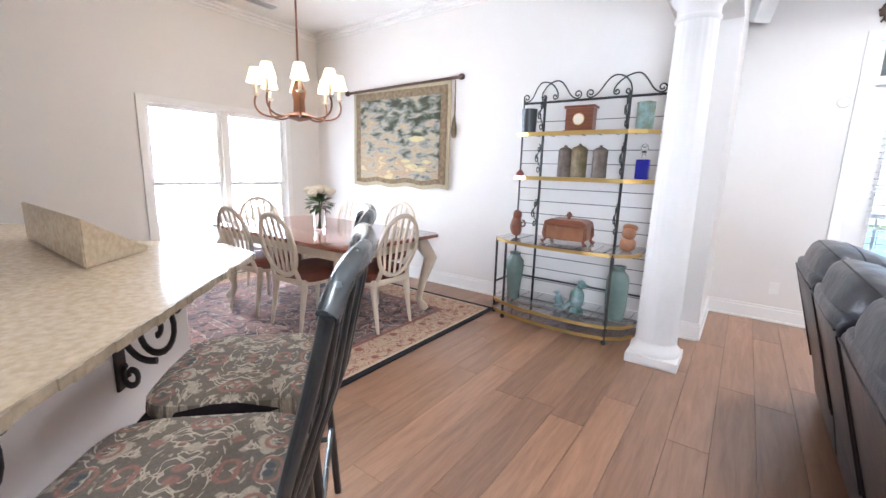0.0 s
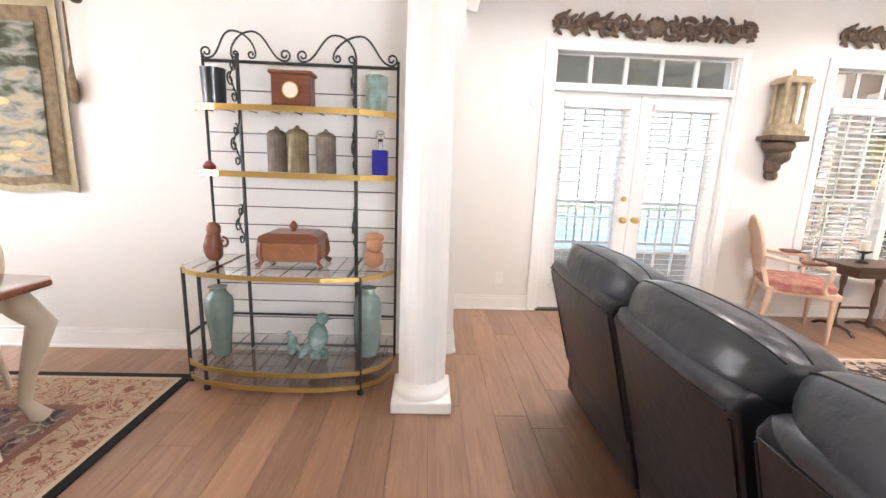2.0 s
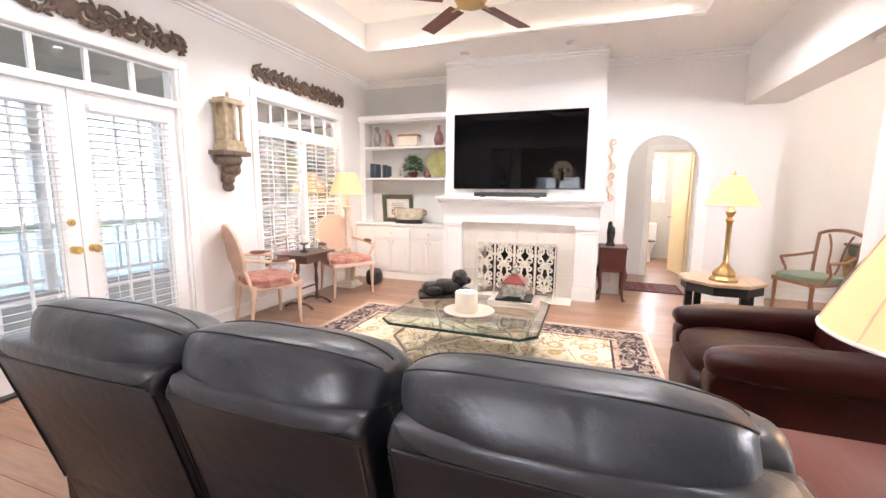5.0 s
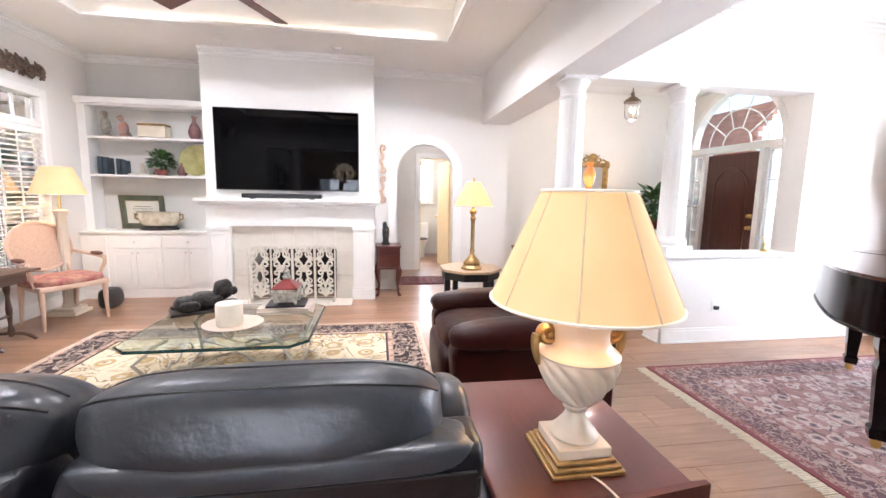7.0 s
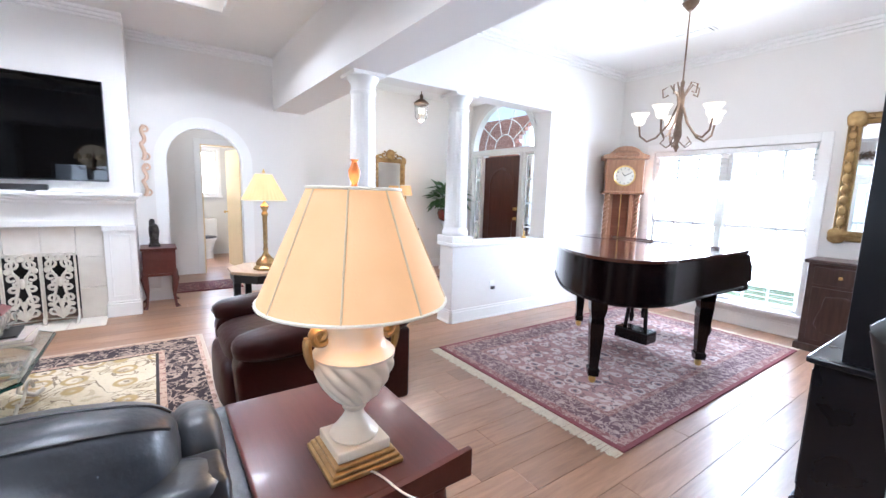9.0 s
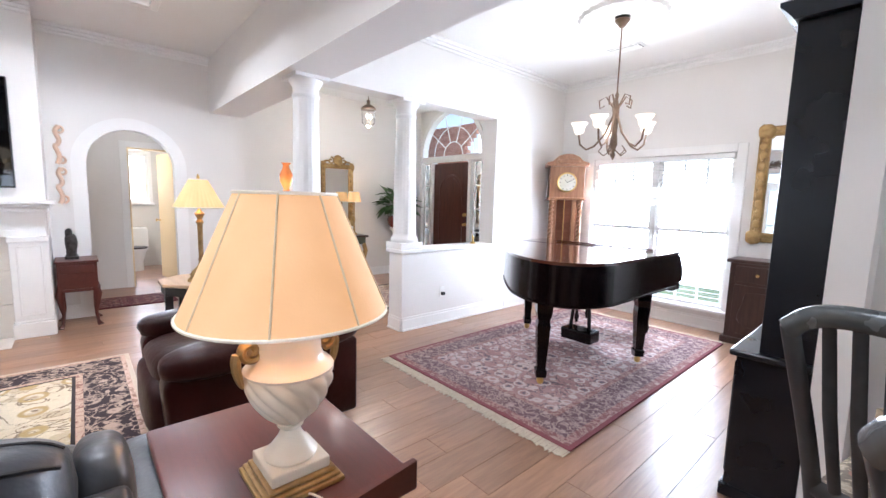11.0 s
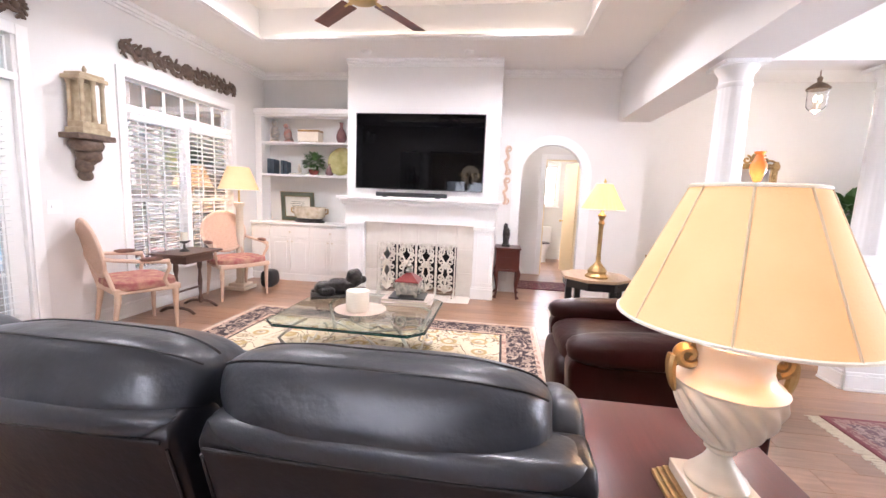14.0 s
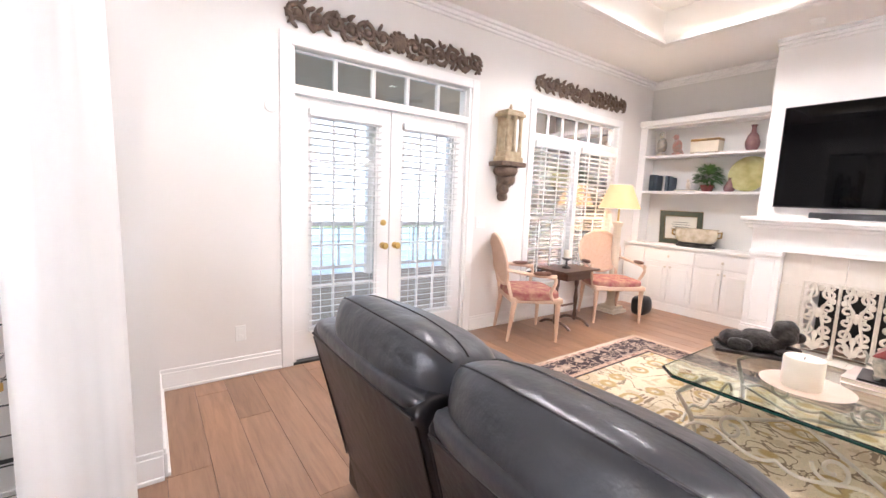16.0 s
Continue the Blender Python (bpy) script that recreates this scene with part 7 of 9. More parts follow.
part("base", B(-0.125, 0.125, -0.06, 0.06, 0, 0.014, 0.004), M_BROWNW, mc)
part("top", B(-0.13, 0.13, -0.065, 0.065, 0.19, 0.212, 0.008), M_BROWNW, mc)
part("dial", lathe(bmesh.new(), [(0.045, 0), (0.047, 0.006), (0.04, 0.008)], 28, m=pose(0, -0.055, 0.10, 90)), M_WAX, mc, smooth=True)
part("bezel", tube(bmesh.new(), [(0.046 * math.cos(2 * math.pi * i / 28), -0.061, 0.10 + 0.046 * math.sin(2 * math.pi * i / 28)) for i in range(28)], 0.004, 6, closed=True), M_BRASS, mc, smooth=True)
vase("vase", pose(-0.79, 3.67, E1), [(0.065, 0), (0.066, 0.02), (0.068, 0.20), (0.07, 0.21), (0.06, 0.208), (0.02, 0.03)], M_SKYV, "square-shouldered sky-blue landscape vase on the top shelf", 6)


def canister(x, h, r, material, label):
    t = thing("canister", pose(x, 3.66, E2), label, "canister", "etagere canisters")
    part("body", lathe(bmesh.new(), [(r, 0), (r * 1.02, 0.015), (r, 0.03), (r, h * 0.78), (r * 1.04, h * 0.80)], 16), material, t)
    ld = part("lid", lathe(bmesh.new(), [(r * 1.04, h * 0.80), (r * 0.95, h * 0.85), (r * 0.7, h * 0.90), (r * 0.3, h * 0.93)], 16), material, t)
    part("knob", lathe(bmesh.new(), [(r * 0.3, h * 0.94), (r * 0.22, h * 0.97), (r * 0.05, h)], 10), material, ld, smooth=True)


canister(-1.40, 0.275, 0.058, M_TINA, "tall grey-brown stone canister with domed lid")
canister(-1.275, 0.285, 0.066, M_TINB, "tall olive-brown patterned canister with domed lid")
canister(-1.10, 0.27, 0.060, M_TINA, "tall grey-brown stone canister set apart from the others")
dc = thing("decanter", pose(-0.765, 3.66, E2), "cobalt blue glass decanter with clear stopper", "decanter")
part("body", B(-0.05, 0.05, -0.03, 0.03, 0, 0.155, 0.008), M_COBALT, dc)
part("neck", lathe(bmesh.new(), [(0.016, 0.155), (0.014, 0.20), (0.02, 0.21)], 16), M_GLASS, dc, smooth=True)
part("stopper", lathe(bmesh.new(), [(0.012, 0.21), (0.03, 0.235), (0.024, 0.265), (0.004, 0.275)], 12), M_GLASS, dc, smooth=True)
vase("trinket_box", pose(-1.80, 3.62, E2), [(0.03, 0), (0.038, 0.02), (0.02, 0.045), (0.004, 0.055)], M_REDLID, "small red lidded trinket on the shelf", 14, "trinket")
bm = pillow(bmesh.new(), 0.05, 0.05, 0.10, (0, 0, 0.10), 0.8, 18, 14, None, 0.35, 4)
pillow(bm, 0.04, 0.035, 0.045, (0.005, 0, 0.20), 0.85, 14, 10, None, 0.3, 9)
tube(bm, spiral((0.055, 0, 0.12), 0.035, 0.01, 90, -300, "xz", 16), 0.008, 6)
fg = part("figurine", bm, M_BROWNW, smooth=True)
fg.matrix_world = pose(-1.77, 3.55, E3)
tagged(fg, "dark brown glossy carved figurine on the glass shelf", "figurine")
ck = thing("casket", pose(-1.28, 3.55, E3), "domed brown leather casket with dark wood corners and feet", "casket")
part("body", B(-0.17, 0.17, -0.10, 0.10, 0.03, 0.15, 0.008), M_LEATHR, ck)
part("lid", slab(bmesh.new(), [(-0.185, 0.15), (0.185, 0.15), (0.175, 0.185), (0.13, 0.205), (-0.13, 0.205), (-0.175, 0.185)], -0.11, 0.11, "xz", 0.006), M_BROWNW, ck)
part("finial", lathe(bmesh.new(), [(0.022, 0.20), (0.012, 0.215), (0.028, 0.235), (0.018, 0.255), (0.004, 0.27)], 12), M_BROWNW, ck, smooth=True)
for sx in (-1, 1):
    for sy in (-1, 1):
        part("corner_post", tube(bmesh.new(), [(sx * 0.172, sy * 0.10, 0.15), (sx * 0.178, sy * 0.105, 0.07), (sx * 0.165, sy * 0.098, 0.03), (sx * 0.19, sy * 0.115, 0.0)], [0.014, 0.018, 0.013, 0.02], 8), M_BROWNW, ck, smooth=True)
bm = pillow(bmesh.new(), 0.06, 0.045, 0.06, (0, 0, 0.06), 0.8, 18, 12, None, 0.3, 1)
pillow(bm, 0.05, 0.045, 0.05, (0, -0.005, 0.145), 0.85, 18, 12, None, 0.3, 4)
pillow(bm, 0.055, 0.04, 0.03, (0, 0.005, 0.185), 0.85, 16, 10, None, 0.3, 6)
fc = part("carving", bm, M_AMBERW, smooth=True)
fc.matrix_world = pose(-0.775, 3.52, E3)
tagged(fc, "amber brown carved wooden figure on the glass shelf", "figurine")
vase("vase", pose(-1.72, 3.46, E4), [(0.05, 0), (0.055, 0.02), (0.06, 0.10), (0.082, 0.30), (0.080, 0.36), (0.05, 0.40), (0.045, 0.42), (0.055, 0.435), (0.03, 0.43)], M_CELADON, "tall tapering celadon vase on the lower shelf")
vase("vase", pose(-0.82, 3.50, E4), [(0.065, 0), (0.075, 0.03), (0.085, 0.12), (0.088, 0.32), (0.075, 0.37), (0.045, 0.40), (0.045, 0.425), (0.055, 0.44), (0.03, 0.435)], M_CELADON, "stout celadon jar with small shoulder handles on the lower shelf")
bird("duck_figurine", pose(-1.30, 3.50, E4, 0, 0, 185), M_DUCK, "green and amber glass duck on the lower shelf", 0.14)
bird("duck_figurine", pose(-1.12, 3.46, E4, 0, 0, 20), M_DUCK, "blue and green glass heron figurine on the lower shelf", 0.27)

# tapestry
tm = mat("woven_waterlily_tapestry", (0.30, 0.27, 0.20), 0.95, sheen=0.2, spec=0.1)
nt = tm.node_tree
Lk = nt.links.new
tc = nt.nodes.new("ShaderNodeTexCoord")
mp = nt.nodes.new("ShaderNodeMapping")
mp.inputs["Scale"].default_value = (1.6, 1.0, 3.6)
Lk(tc.outputs["Object"], mp.inputs["Vector"])
n1 = nt.nodes.new("ShaderNodeTexNoise")
n1.inputs["Scale"].default_value, n1.inputs["Detail"].default_value, n1.inputs["Distortion"].default_value = 3.4, 12, 0.5
Lk(mp.outputs[0], n1.inputs["Vector"])
r1 = nt.nodes.new("ShaderNodeValToRGB")
cr = r1.color_ramp
cr.elements[0].position, cr.elements[0].color = 0.30, (0.055, 0.055, 0.04, 1)
cr.elements[1].position, cr.elements[1].color = 0.74, (0.56, 0.48, 0.28, 1)
for pos, c4 in ((0.37, (0.07, 0.08, 0.055, 1)), (0.43, (0.17, 0.18, 0.14, 1)), (0.48, (0.25, 0.26, 0.26, 1)), (0.52, (0.36, 0.32, 0.24, 1)), (0.57, (0.42, 0.36, 0.26, 1)), (0.64, (0.40, 0.27, 0.18, 1))):
    el = cr.elements.new(pos)
    el.color = c4
gx = nt.nodes.new("ShaderNodeSeparateXYZ")
Lk(tc.outputs["Object"], gx.inputs[0])
g1 = nt.nodes.new("ShaderNodeMath")
g1.operation = "MULTIPLY_ADD"
g1.inputs[1].default_value = -0.06
Lk(gx.outputs[0], g1.inputs[0])
Lk(n1.outputs["Fac"], g1.inputs[2])
g2 = nt.nodes.new("ShaderNodeMath")
g2.operation = "MULTIPLY_ADD"
g2.inputs[1].default_value = -0.22
Lk(gx.outputs[2], g2.inputs[0])
Lk(g1.outputs[0], g2.inputs[2])
g3 = nt.nodes.new("ShaderNodeMath")
g3.operation = "ADD"
g3.inputs[1].default_value = 0.13
Lk(g2.outputs[0], g3.inputs[0])
Lk(g3.outputs[0], r1.inputs[0])
wv = nt.nodes.new("ShaderNodeTexNoise")
wv.inputs["Scale"].default_value, wv.inputs["Detail"].default_value = 220, 2
Lk(tc.outputs["Object"], wv.inputs["Vector"])
bp = nt.nodes.new("ShaderNodeBump")
bp.inputs["Strength"].default_value, bp.inputs["Distance"].default_value = 0.5, 0.004
Lk(wv.outputs["Fac"], bp.inputs["Height"])
Lk(bp.outputs[0], nt.nodes["Principled BSDF"].inputs["Normal"])
Lk(r1.outputs[0], nt.nodes["Principled BSDF"].inputs["Base Color"])
M_TBORD = mat("tapestry_border", (0.26, 0.20, 0.12), 0.95, second=(0.16, 0.105, 0.065), scale=24, detail=5, bump=0.3, bump_scale=200)
M_TBORD2 = mat("tapestry_outer_border", (0.40, 0.34, 0.22), 0.95, second=(0.46, 0.40, 0.28), scale=30, bump=0.3, bump_scale=200)
M_LILY = mat("woven_lily_gold", (0.58, 0.50, 0.26), 0.95, second=(0.48, 0.42, 0.24), scale=20)
tp = thing("tapestry", pose(-3.50, YT - 0.035, 1.10), "woven water-lily tapestry with tan borders on a dark rod", "tapestry")


def cloth(x0, x1, z0, z1, y, th=0.004, nx=40, nz=20):
    bm = bmesh.new()
    f = [[bm.verts.new((x0 + (x1 - x0) * i / nx, y + 0.010 * math.sin(9 * (x0 + (x1 - x0) * i / nx) + 1.5 * j / nz) * (1.1 - j / nz) - 0.004 * math.sin(6.0 * j / nz),
                        z0 + (z1 - z0) * j / nz + (0.012 * math.sin(13 * (x0 + (x1 - x0) * i / nx)) * (1 - j / nz)))) for i in range(nx + 1)] for j in range(nz + 1)]
    for j in range(nz):
        for i in range(nx):
            bm.faces.new((f[j][i], f[j][i + 1], f[j + 1][i + 1], f[j + 1][i]))
    ex = bmesh.ops.extrude_face_region(bm, geom=bm.faces[:])
    bmesh.ops.translate(bm, verts=[v for v in ex["geom"] if isinstance(v, bmesh.types.BMVert)], vec=(0, th, 0))
    return bm


part("outer_border", cloth(-0.78, 0.74, 0.0, 1.165, 0.004), M_TBORD2, tp, smooth=True)
part("border", cloth(-0.735, 0.695, 0.045, 1.12, -0.003), M_TBORD, tp, "patterned brown border", smooth=True)
part("picture", cloth(-0.65, 0.61, 0.10, 1.03, -0.010), tm, tp, "woven pond picture in greens and blues", smooth=True)
rnd = random.Random(9)
for lx, lz, w in ((0.30, 0.56, 0.12), (0.22, 0.25, 0.10), (0.36, 0.21, 0.08), (0.12, 0.31, 0.08), (0.44, 0.30, 0.07)):
    part("lily_pad", prism(bmesh.new(), [(lx + w * (1 + 0.15 * rnd.uniform(-1, 1)) * math.cos(a), lz + w * 0.26 * (1 + 0.2 * rnd.uniform(-1, 1)) * math.sin(a)) for a in (2 * math.pi * i / 14 for i in range(14))], -0.026, -0.020, "xz"), M_LILY, tp)
part("rod", tube(bmesh.new(), [(-0.86, -0.01, 1.145), (0.86, -0.01, 1.175)], 0.016, 10), M_DARKW, tp, smooth=True)
for s in (-1, 1):
    part("finial", pillow(bmesh.new(), 0.035, 0.032, 0.032, (s * 0.88, -0.01, 1.16 + 0.015 * s), 0.9, 14, 10), M_DARKW, tp, smooth=True)
part("tassel", tube(bmesh.new(), [(0.80, -0.005, 1.15), (0.80, 0.0, 0.80), (0.79, 0.0, 0.70)], [0.006, 0.008, 0.024], 8), M_TBORD, tp, smooth=True)
part("tassel", pillow(bmesh.new(), 0.03, 0.02, 0.08, (0.79, 0.005, 0.64), 0.7, 12, 8), M_TBORD, tp, smooth=True)

# ---- things: dining area ----
M_TABLEW = wood("polished_cherry_top", (0.20, 0.06, 0.035), (0.34, 0.125, 0.07), 0.16, 2.0, 0, coat=0.6)
M_RUSTUP = mat("rust_leather_seat", (0.16, 0.045, 0.028), 0.4, second=(0.22, 0.07, 0.045), scale=7, bump=0.1)
dt = thing("dining_table", pose(-3.27, 2.50, 0.012), "cherry-topped dining table with cream cabriole legs", "dining table")
part("tabletop", slab(bmesh.new(), [(-0.93, -0.57), (-0.55, -0.585), (0.55, -0.585), (0.93, -0.57), (1.0, -0.50), (1.0, 0.50), (0.93, 0.57), (0.55, 0.585), (-0.55, 0.585), (-0.93, 0.57), (-1.0, 0.50), (-1.0, -0.50)], 0.705, 0.735, "xy", 0.008), M_TABLEW, dt, smooth=True)
part("apron", slab(bmesh.new(), [(-0.86, -0.47), (0.86, -0.47), (0.86, 0.47), (-0.86, 0.47)], 0.60, 0.705, "xy", 0.006), M_CREAM, dt)
for sx in (-1, 1):
    for sy in (-1, 1):
        part("leg", tube(bmesh.new(), [(sx * 0.82, sy * 0.45, 0.68), (sx * 0.85, sy * 0.48, 0.60), (sx * 0.90, sy * 0.52, 0.50), (sx * 0.84, sy * 0.47, 0.24), (sx * 0.82, sy * 0.455, 0.10), (sx * 0.86, sy * 0.49, 0.0)], [0.06, 0.066, 0.062, 0.034, 0.028, 0.045], 12), M_CREAM, dt, smooth=True)
dch = oval_chair("dining_chair", pose(-2.56, 2.46, 0.012, 0, 0, 90), "cream oval-back dining chair with slats and rust leather seat", "chairs round the table", M_CREAM, M_RUSTUP, False, False, 5, 0.245, 0.955)
for x, y, rz in ((-2.95, 2.13, 0), (-3.60, 2.12, 4), (-4.10, 2.52, -92), (-3.80, 3.00, 180), (-3.05, 3.02, 178)):
    copy_thing(dch, pose(x, y, 0.012, 0, 0, rz))
vs = thing("flower_vase", pose(-3.20, 2.42, 0.7475), "glass vase with white roses on the dining table", "vase of flowers")
part("vase", lathe(bmesh.new(), [(0.05, 0), (0.052, 0.01), (0.058, 0.20), (0.062, 0.205), (0.055, 0.20), (0.046, 0.012)], 24), M_GLASS, vs, smooth=True)
part("stems", tube(tube(tube(bmesh.new(), [(0.01, 0, 0.015), (-0.03, 0.02, 0.26)], 0.006, 6), [(-0.02, 0.01, 0.015), (0.03, -0.02, 0.26)], 0.006, 6), [(0, -0.02, 0.015), (0.0, 0.03, 0.26)], 0.006, 6), M_LEAF, vs)
part("leaves", leafy(bmesh.new(), random.Random(3), (0, 0, 0.225), 0.085, 90, 0.07), M_LEAF, vs)
M_PETAL = mat("white_rose_petal", (0.80, 0.76, 0.66), 0.7, second=(0.72, 0.70, 0.55), scale=20)
rnd = random.Random(2)
for i in range(12):
    a = i * 2.4
    r = 0.033 * math.sqrt(i)
    bm = bmesh.new()
    for k in range(3):
        lathe(bm, [(0.008, -0.01 + 0.004 * k), (0.033 - 0.008 * k, 0.010 + 0.004 * k), (0.030 - 0.009 * k, 0.028 + 0.004 * k)], 9, m=pose(0, 0, 0, rnd.uniform(-12, 12), rnd.uniform(-12, 12), 40 * k))
    fo_ = part("rose", bm, M_PETAL, vs, smooth=True)
    fo_.matrix_local = pose(r * math.cos(a), r * math.sin(a), 0.35 - 2.6 * r * r + 0.012 * (i % 2), -250 * r * math.sin(a), 250 * r * math.cos(a)) @ Matrix.Scale(1.35, 4)

M_COPPER = mat("aged_copper", (0.30, 0.14, 0.08), 0.4, 0.7, second=(0.18, 0.10, 0.07), scale=10, bump=0.15)
CHX, CHY = -3.22, 2.26
ch = thing("chandelier", pose(CHX, CHY, 1.73), "eight-arm aged copper chandelier with small cream shades, lit", "chandelier")
part("chain", tube(bmesh.new(), [(0, 0, 0.42), (0, 0, H - 1.73)], 0.008, 6), M_COPPER, ch)
part("canopy", lathe(bmesh.new(), [(0.02, H - 1.79), (0.06, H - 1.75), (0.065, H - 1.73)], 18), M_COPPER, ch, smooth=True)
part("body", lathe(bmesh.new(), [(0.02, -0.04), (0.10, -0.02), (0.11, 0.0), (0.05, 0.03), (0.045, 0.12), (0.06, 0.20), (0.03, 0.28), (0.012, 0.36), (0.012, 0.43)], 16), M_COPPER, ch, smooth=True)
M_SHADE3 = mat("lit_small_shade", (0.82, 0.70, 0.48), 0.8, glow=1.5, glow_colour=(1.0, 0.74, 0.40))
for i in range(8):
    a = 2 * math.pi * i / 8 + 0.2
    R, zt = 0.33, 0.20
    arm = part("arm", tube(bmesh.new(), bez((0.06 * math.cos(a), 0.06 * math.sin(a), 0.02), (0.2 * math.cos(a), 0.2 * math.sin(a), -0.06), (0.40 * math.cos(a), 0.40 * math.sin(a), -0.02), (R * math.cos(a), R * math.sin(a), 0.15), 12), 0.008, 6), M_COPPER, ch, smooth=True)
    c = (R * math.cos(a), R * math.sin(a), 0)
    part("candle_cup", lathe(bmesh.new(), [(0.012, 0.14), (0.034, 0.155), (0.012, 0.16), (0.012, 0.255)], 12, c), M_CREAM, arm, smooth=True)
    s = part("shade", lathe(bmesh.new(), [(0.070, 0.24), (0.038, 0.355), (0.035, 0.355), (0.066, 0.242)], 18, c), M_SHADE3, arm, "small glowing cream shade", smooth=True)
    s.visible_shadow = False
lamp("chandelier_lamp_dining", "POINT", pose(CHX, CHY, 2.02), 14, (1.0, 0.80, 0.55), 0.3)

# kitchen bar
M_GRANITE = mat("cream_granite", (0.60, 0.48, 0.32), 0.14, second=(0.74, 0.63, 0.46), scale=42, detail=8, bump=0.02)
M_GREDGE = mat("rough_granite_edge", (0.34, 0.27, 0.18), 0.5, second=(0.52, 0.42, 0.29), scale=26, detail=6, bump=0.7, bump_scale=45)
BE = Vector((-0.707, 0.707))
BN = Vector((-0.707, -0.707))
P0 = Vector((-0.50, -0.43))
P1 = Vector((-1.955, 1.085))
bar = thing("kitchen_bar", pose(0, 0, 0), "diagonal kitchen bar with cream granite top and white base", "kitchen counter")
P2, P3 = P1 + BN * 0.12 + Vector((-0.45, 0.0)), P0 + BN * 0.95
top = [tuple(P0), tuple(P1), (P1.x - 0.30, P1.y + 0.02), (-2.75, 0.80), (-3.9, 0.55), (-3.9, -0.6), (-2.0, -1.2), tuple(P3)]
part("countertop", prism(bmesh.new(), [(p[0], p[1]) for p in top], 0.876, 0.90), M_GRANITE, bar, "cream speckled granite top")
bm = bmesh.new()
rnd = random.Random(8)
n = 60
for i in range(n):
    a, b = P0.lerp(P1, i / n), P0.lerp(P1, (i + 1) / n)
    o = 0.006 + rnd.uniform(0, 0.008)
    prism(bm, [(a.x, a.y), (b.x, b.y), (b.x - BN.x * o, b.y - BN.y * o), (a.x - BN.x * o, a.y - BN.y * o)], 0.870 + rnd.uniform(0, 0.005), 0.899)
part("chiselled_edge", bm, M_GREDGE, bar, "rough chiselled granite edge")
Q0, Q1 = P0 + BN * 0.32, P1 + BN * 0.32
part("base_wall", prism(bmesh.new(), [tuple(Q0), tuple(Q1), tuple(Q1 + BN * 0.12), tuple(Q0 + BN * 0.12)], 0, 0.8755), M_WALL, bar, "white base wall")
part("end_wall", prism(bmesh.new(), [tuple(Q1 + BE * 0.001), (Q1.x - 0.5, Q1.y + 0.0), (Q1.x - 0.5, Q1.y - 0.12), tuple(Q1 + BN * 0.12)], 0, 0.8755), M_WALL, bar)
part("base_moulding", prism(bmesh.new(), [tuple(Q0 - BN * 0.016), tuple(Q1 - BN * 0.016), tuple(Q1), tuple(Q0)], 0, 0.12), M_TRIM, bar)
bm = bmesh.new()
lo = [(-2.09, 0.485), (-2.35, 0.785), (-3.10, 0.785), (-3.10, 0.485)]
v = [bm.verts.new((x, y, 0.901)) for x, y in lo] + [bm.verts.new((x, y, 1.10 if y < 0.6 else 0.915)) for x, y in lo]
for f in ((3, 2, 1, 0), (4, 5, 6, 7), (0, 1, 5, 4), (1, 2, 6, 5), (2, 3, 7, 6), (3, 0, 4, 7)):
    bm.faces.new([v[k] for k in f])
bmesh.ops.bevel(bm, geom=bm.edges[:], offset=0.008, segments=2, affect="EDGES")
part("splash_ledge", bm, M_GRANITE, bar, "sloping tan granite return on the bar")
for k in (0.17, 0.42, 0.75):
    c = P0.lerp(P1, k) + BN * 0.319
    bkt = thing("corbel", pose(c.x, c.y, 0.8752, 0, 0, 315), "black wrought iron scroll bracket under the bar", "bracket", "bar brackets")
    bm = bmesh.new()
    box(bm, -0.028, 0.028, -0.001, 0.014, -0.30, 0.0, 0.004)
    box(bm, -0.028, 0.028, 0.0, 0.27, -0.014, 0.0, 0.004)
    bmesh.ops.scale(bm, vec=(1, 0.8, 1.25), verts=bm.verts[:])
    part("plate", bm, M_BLACK, bkt)
    bm = tube(bmesh.new(), spiral((0, 0.16, -0.12), 0.10, 0.02, 100, 100 - 520, "yz", 30), 0.011, 8)
    tube(bm, spiral((0, 0.05, -0.26), 0.04, 0.012, 120, 120 + 430, "yz", 20), 0.010, 8)
    tube(bm, spiral((0, 0.255, -0.045), 0.028, 0.008, 90, -300, "yz", 18), 0.011, 8)
    tube(bm, bez((0, 0.01, -0.12), (0, 0.06, -0.20), (0, 0.10, -0.22), (0, 0.16, -0.215), 10), 0.011, 8)
    bmesh.ops.scale(bm, vec=(1, 0.8, 1.25), verts=bm.verts[:])
    part("scroll", bm, M_BLACK, bkt, smooth=True)

# stool metal with the rail's reflected sheen put into a lighter colour
M_STOOL = mat("sheen_lightened_metal", (0.085, 0.098, 0.102), 0.26, 0.4, second=(0.105, 0.120, 0.124), scale=22, bump=0.02)
M_STSLAT = mat("dark_pewter_metal", (0.030, 0.033, 0.036), 0.34, 0.3, second=(0.048, 0.052, 0.055), scale=14, bump=0.08)
M_STSEAT = rug_mat("tapestry_stool_seat", (0.26, 0.27), [(0.03, (0.03, 0.025, 0.03), None)], ((0.22, 0.19, 0.15), (0.13, 0.12, 0.12)), [(0.56, 0.49, 0.37), (0.60, 0.53, 0.40), (0.34, 0.20, 0.16), (0.10, 0.12, 0.13)], 12)


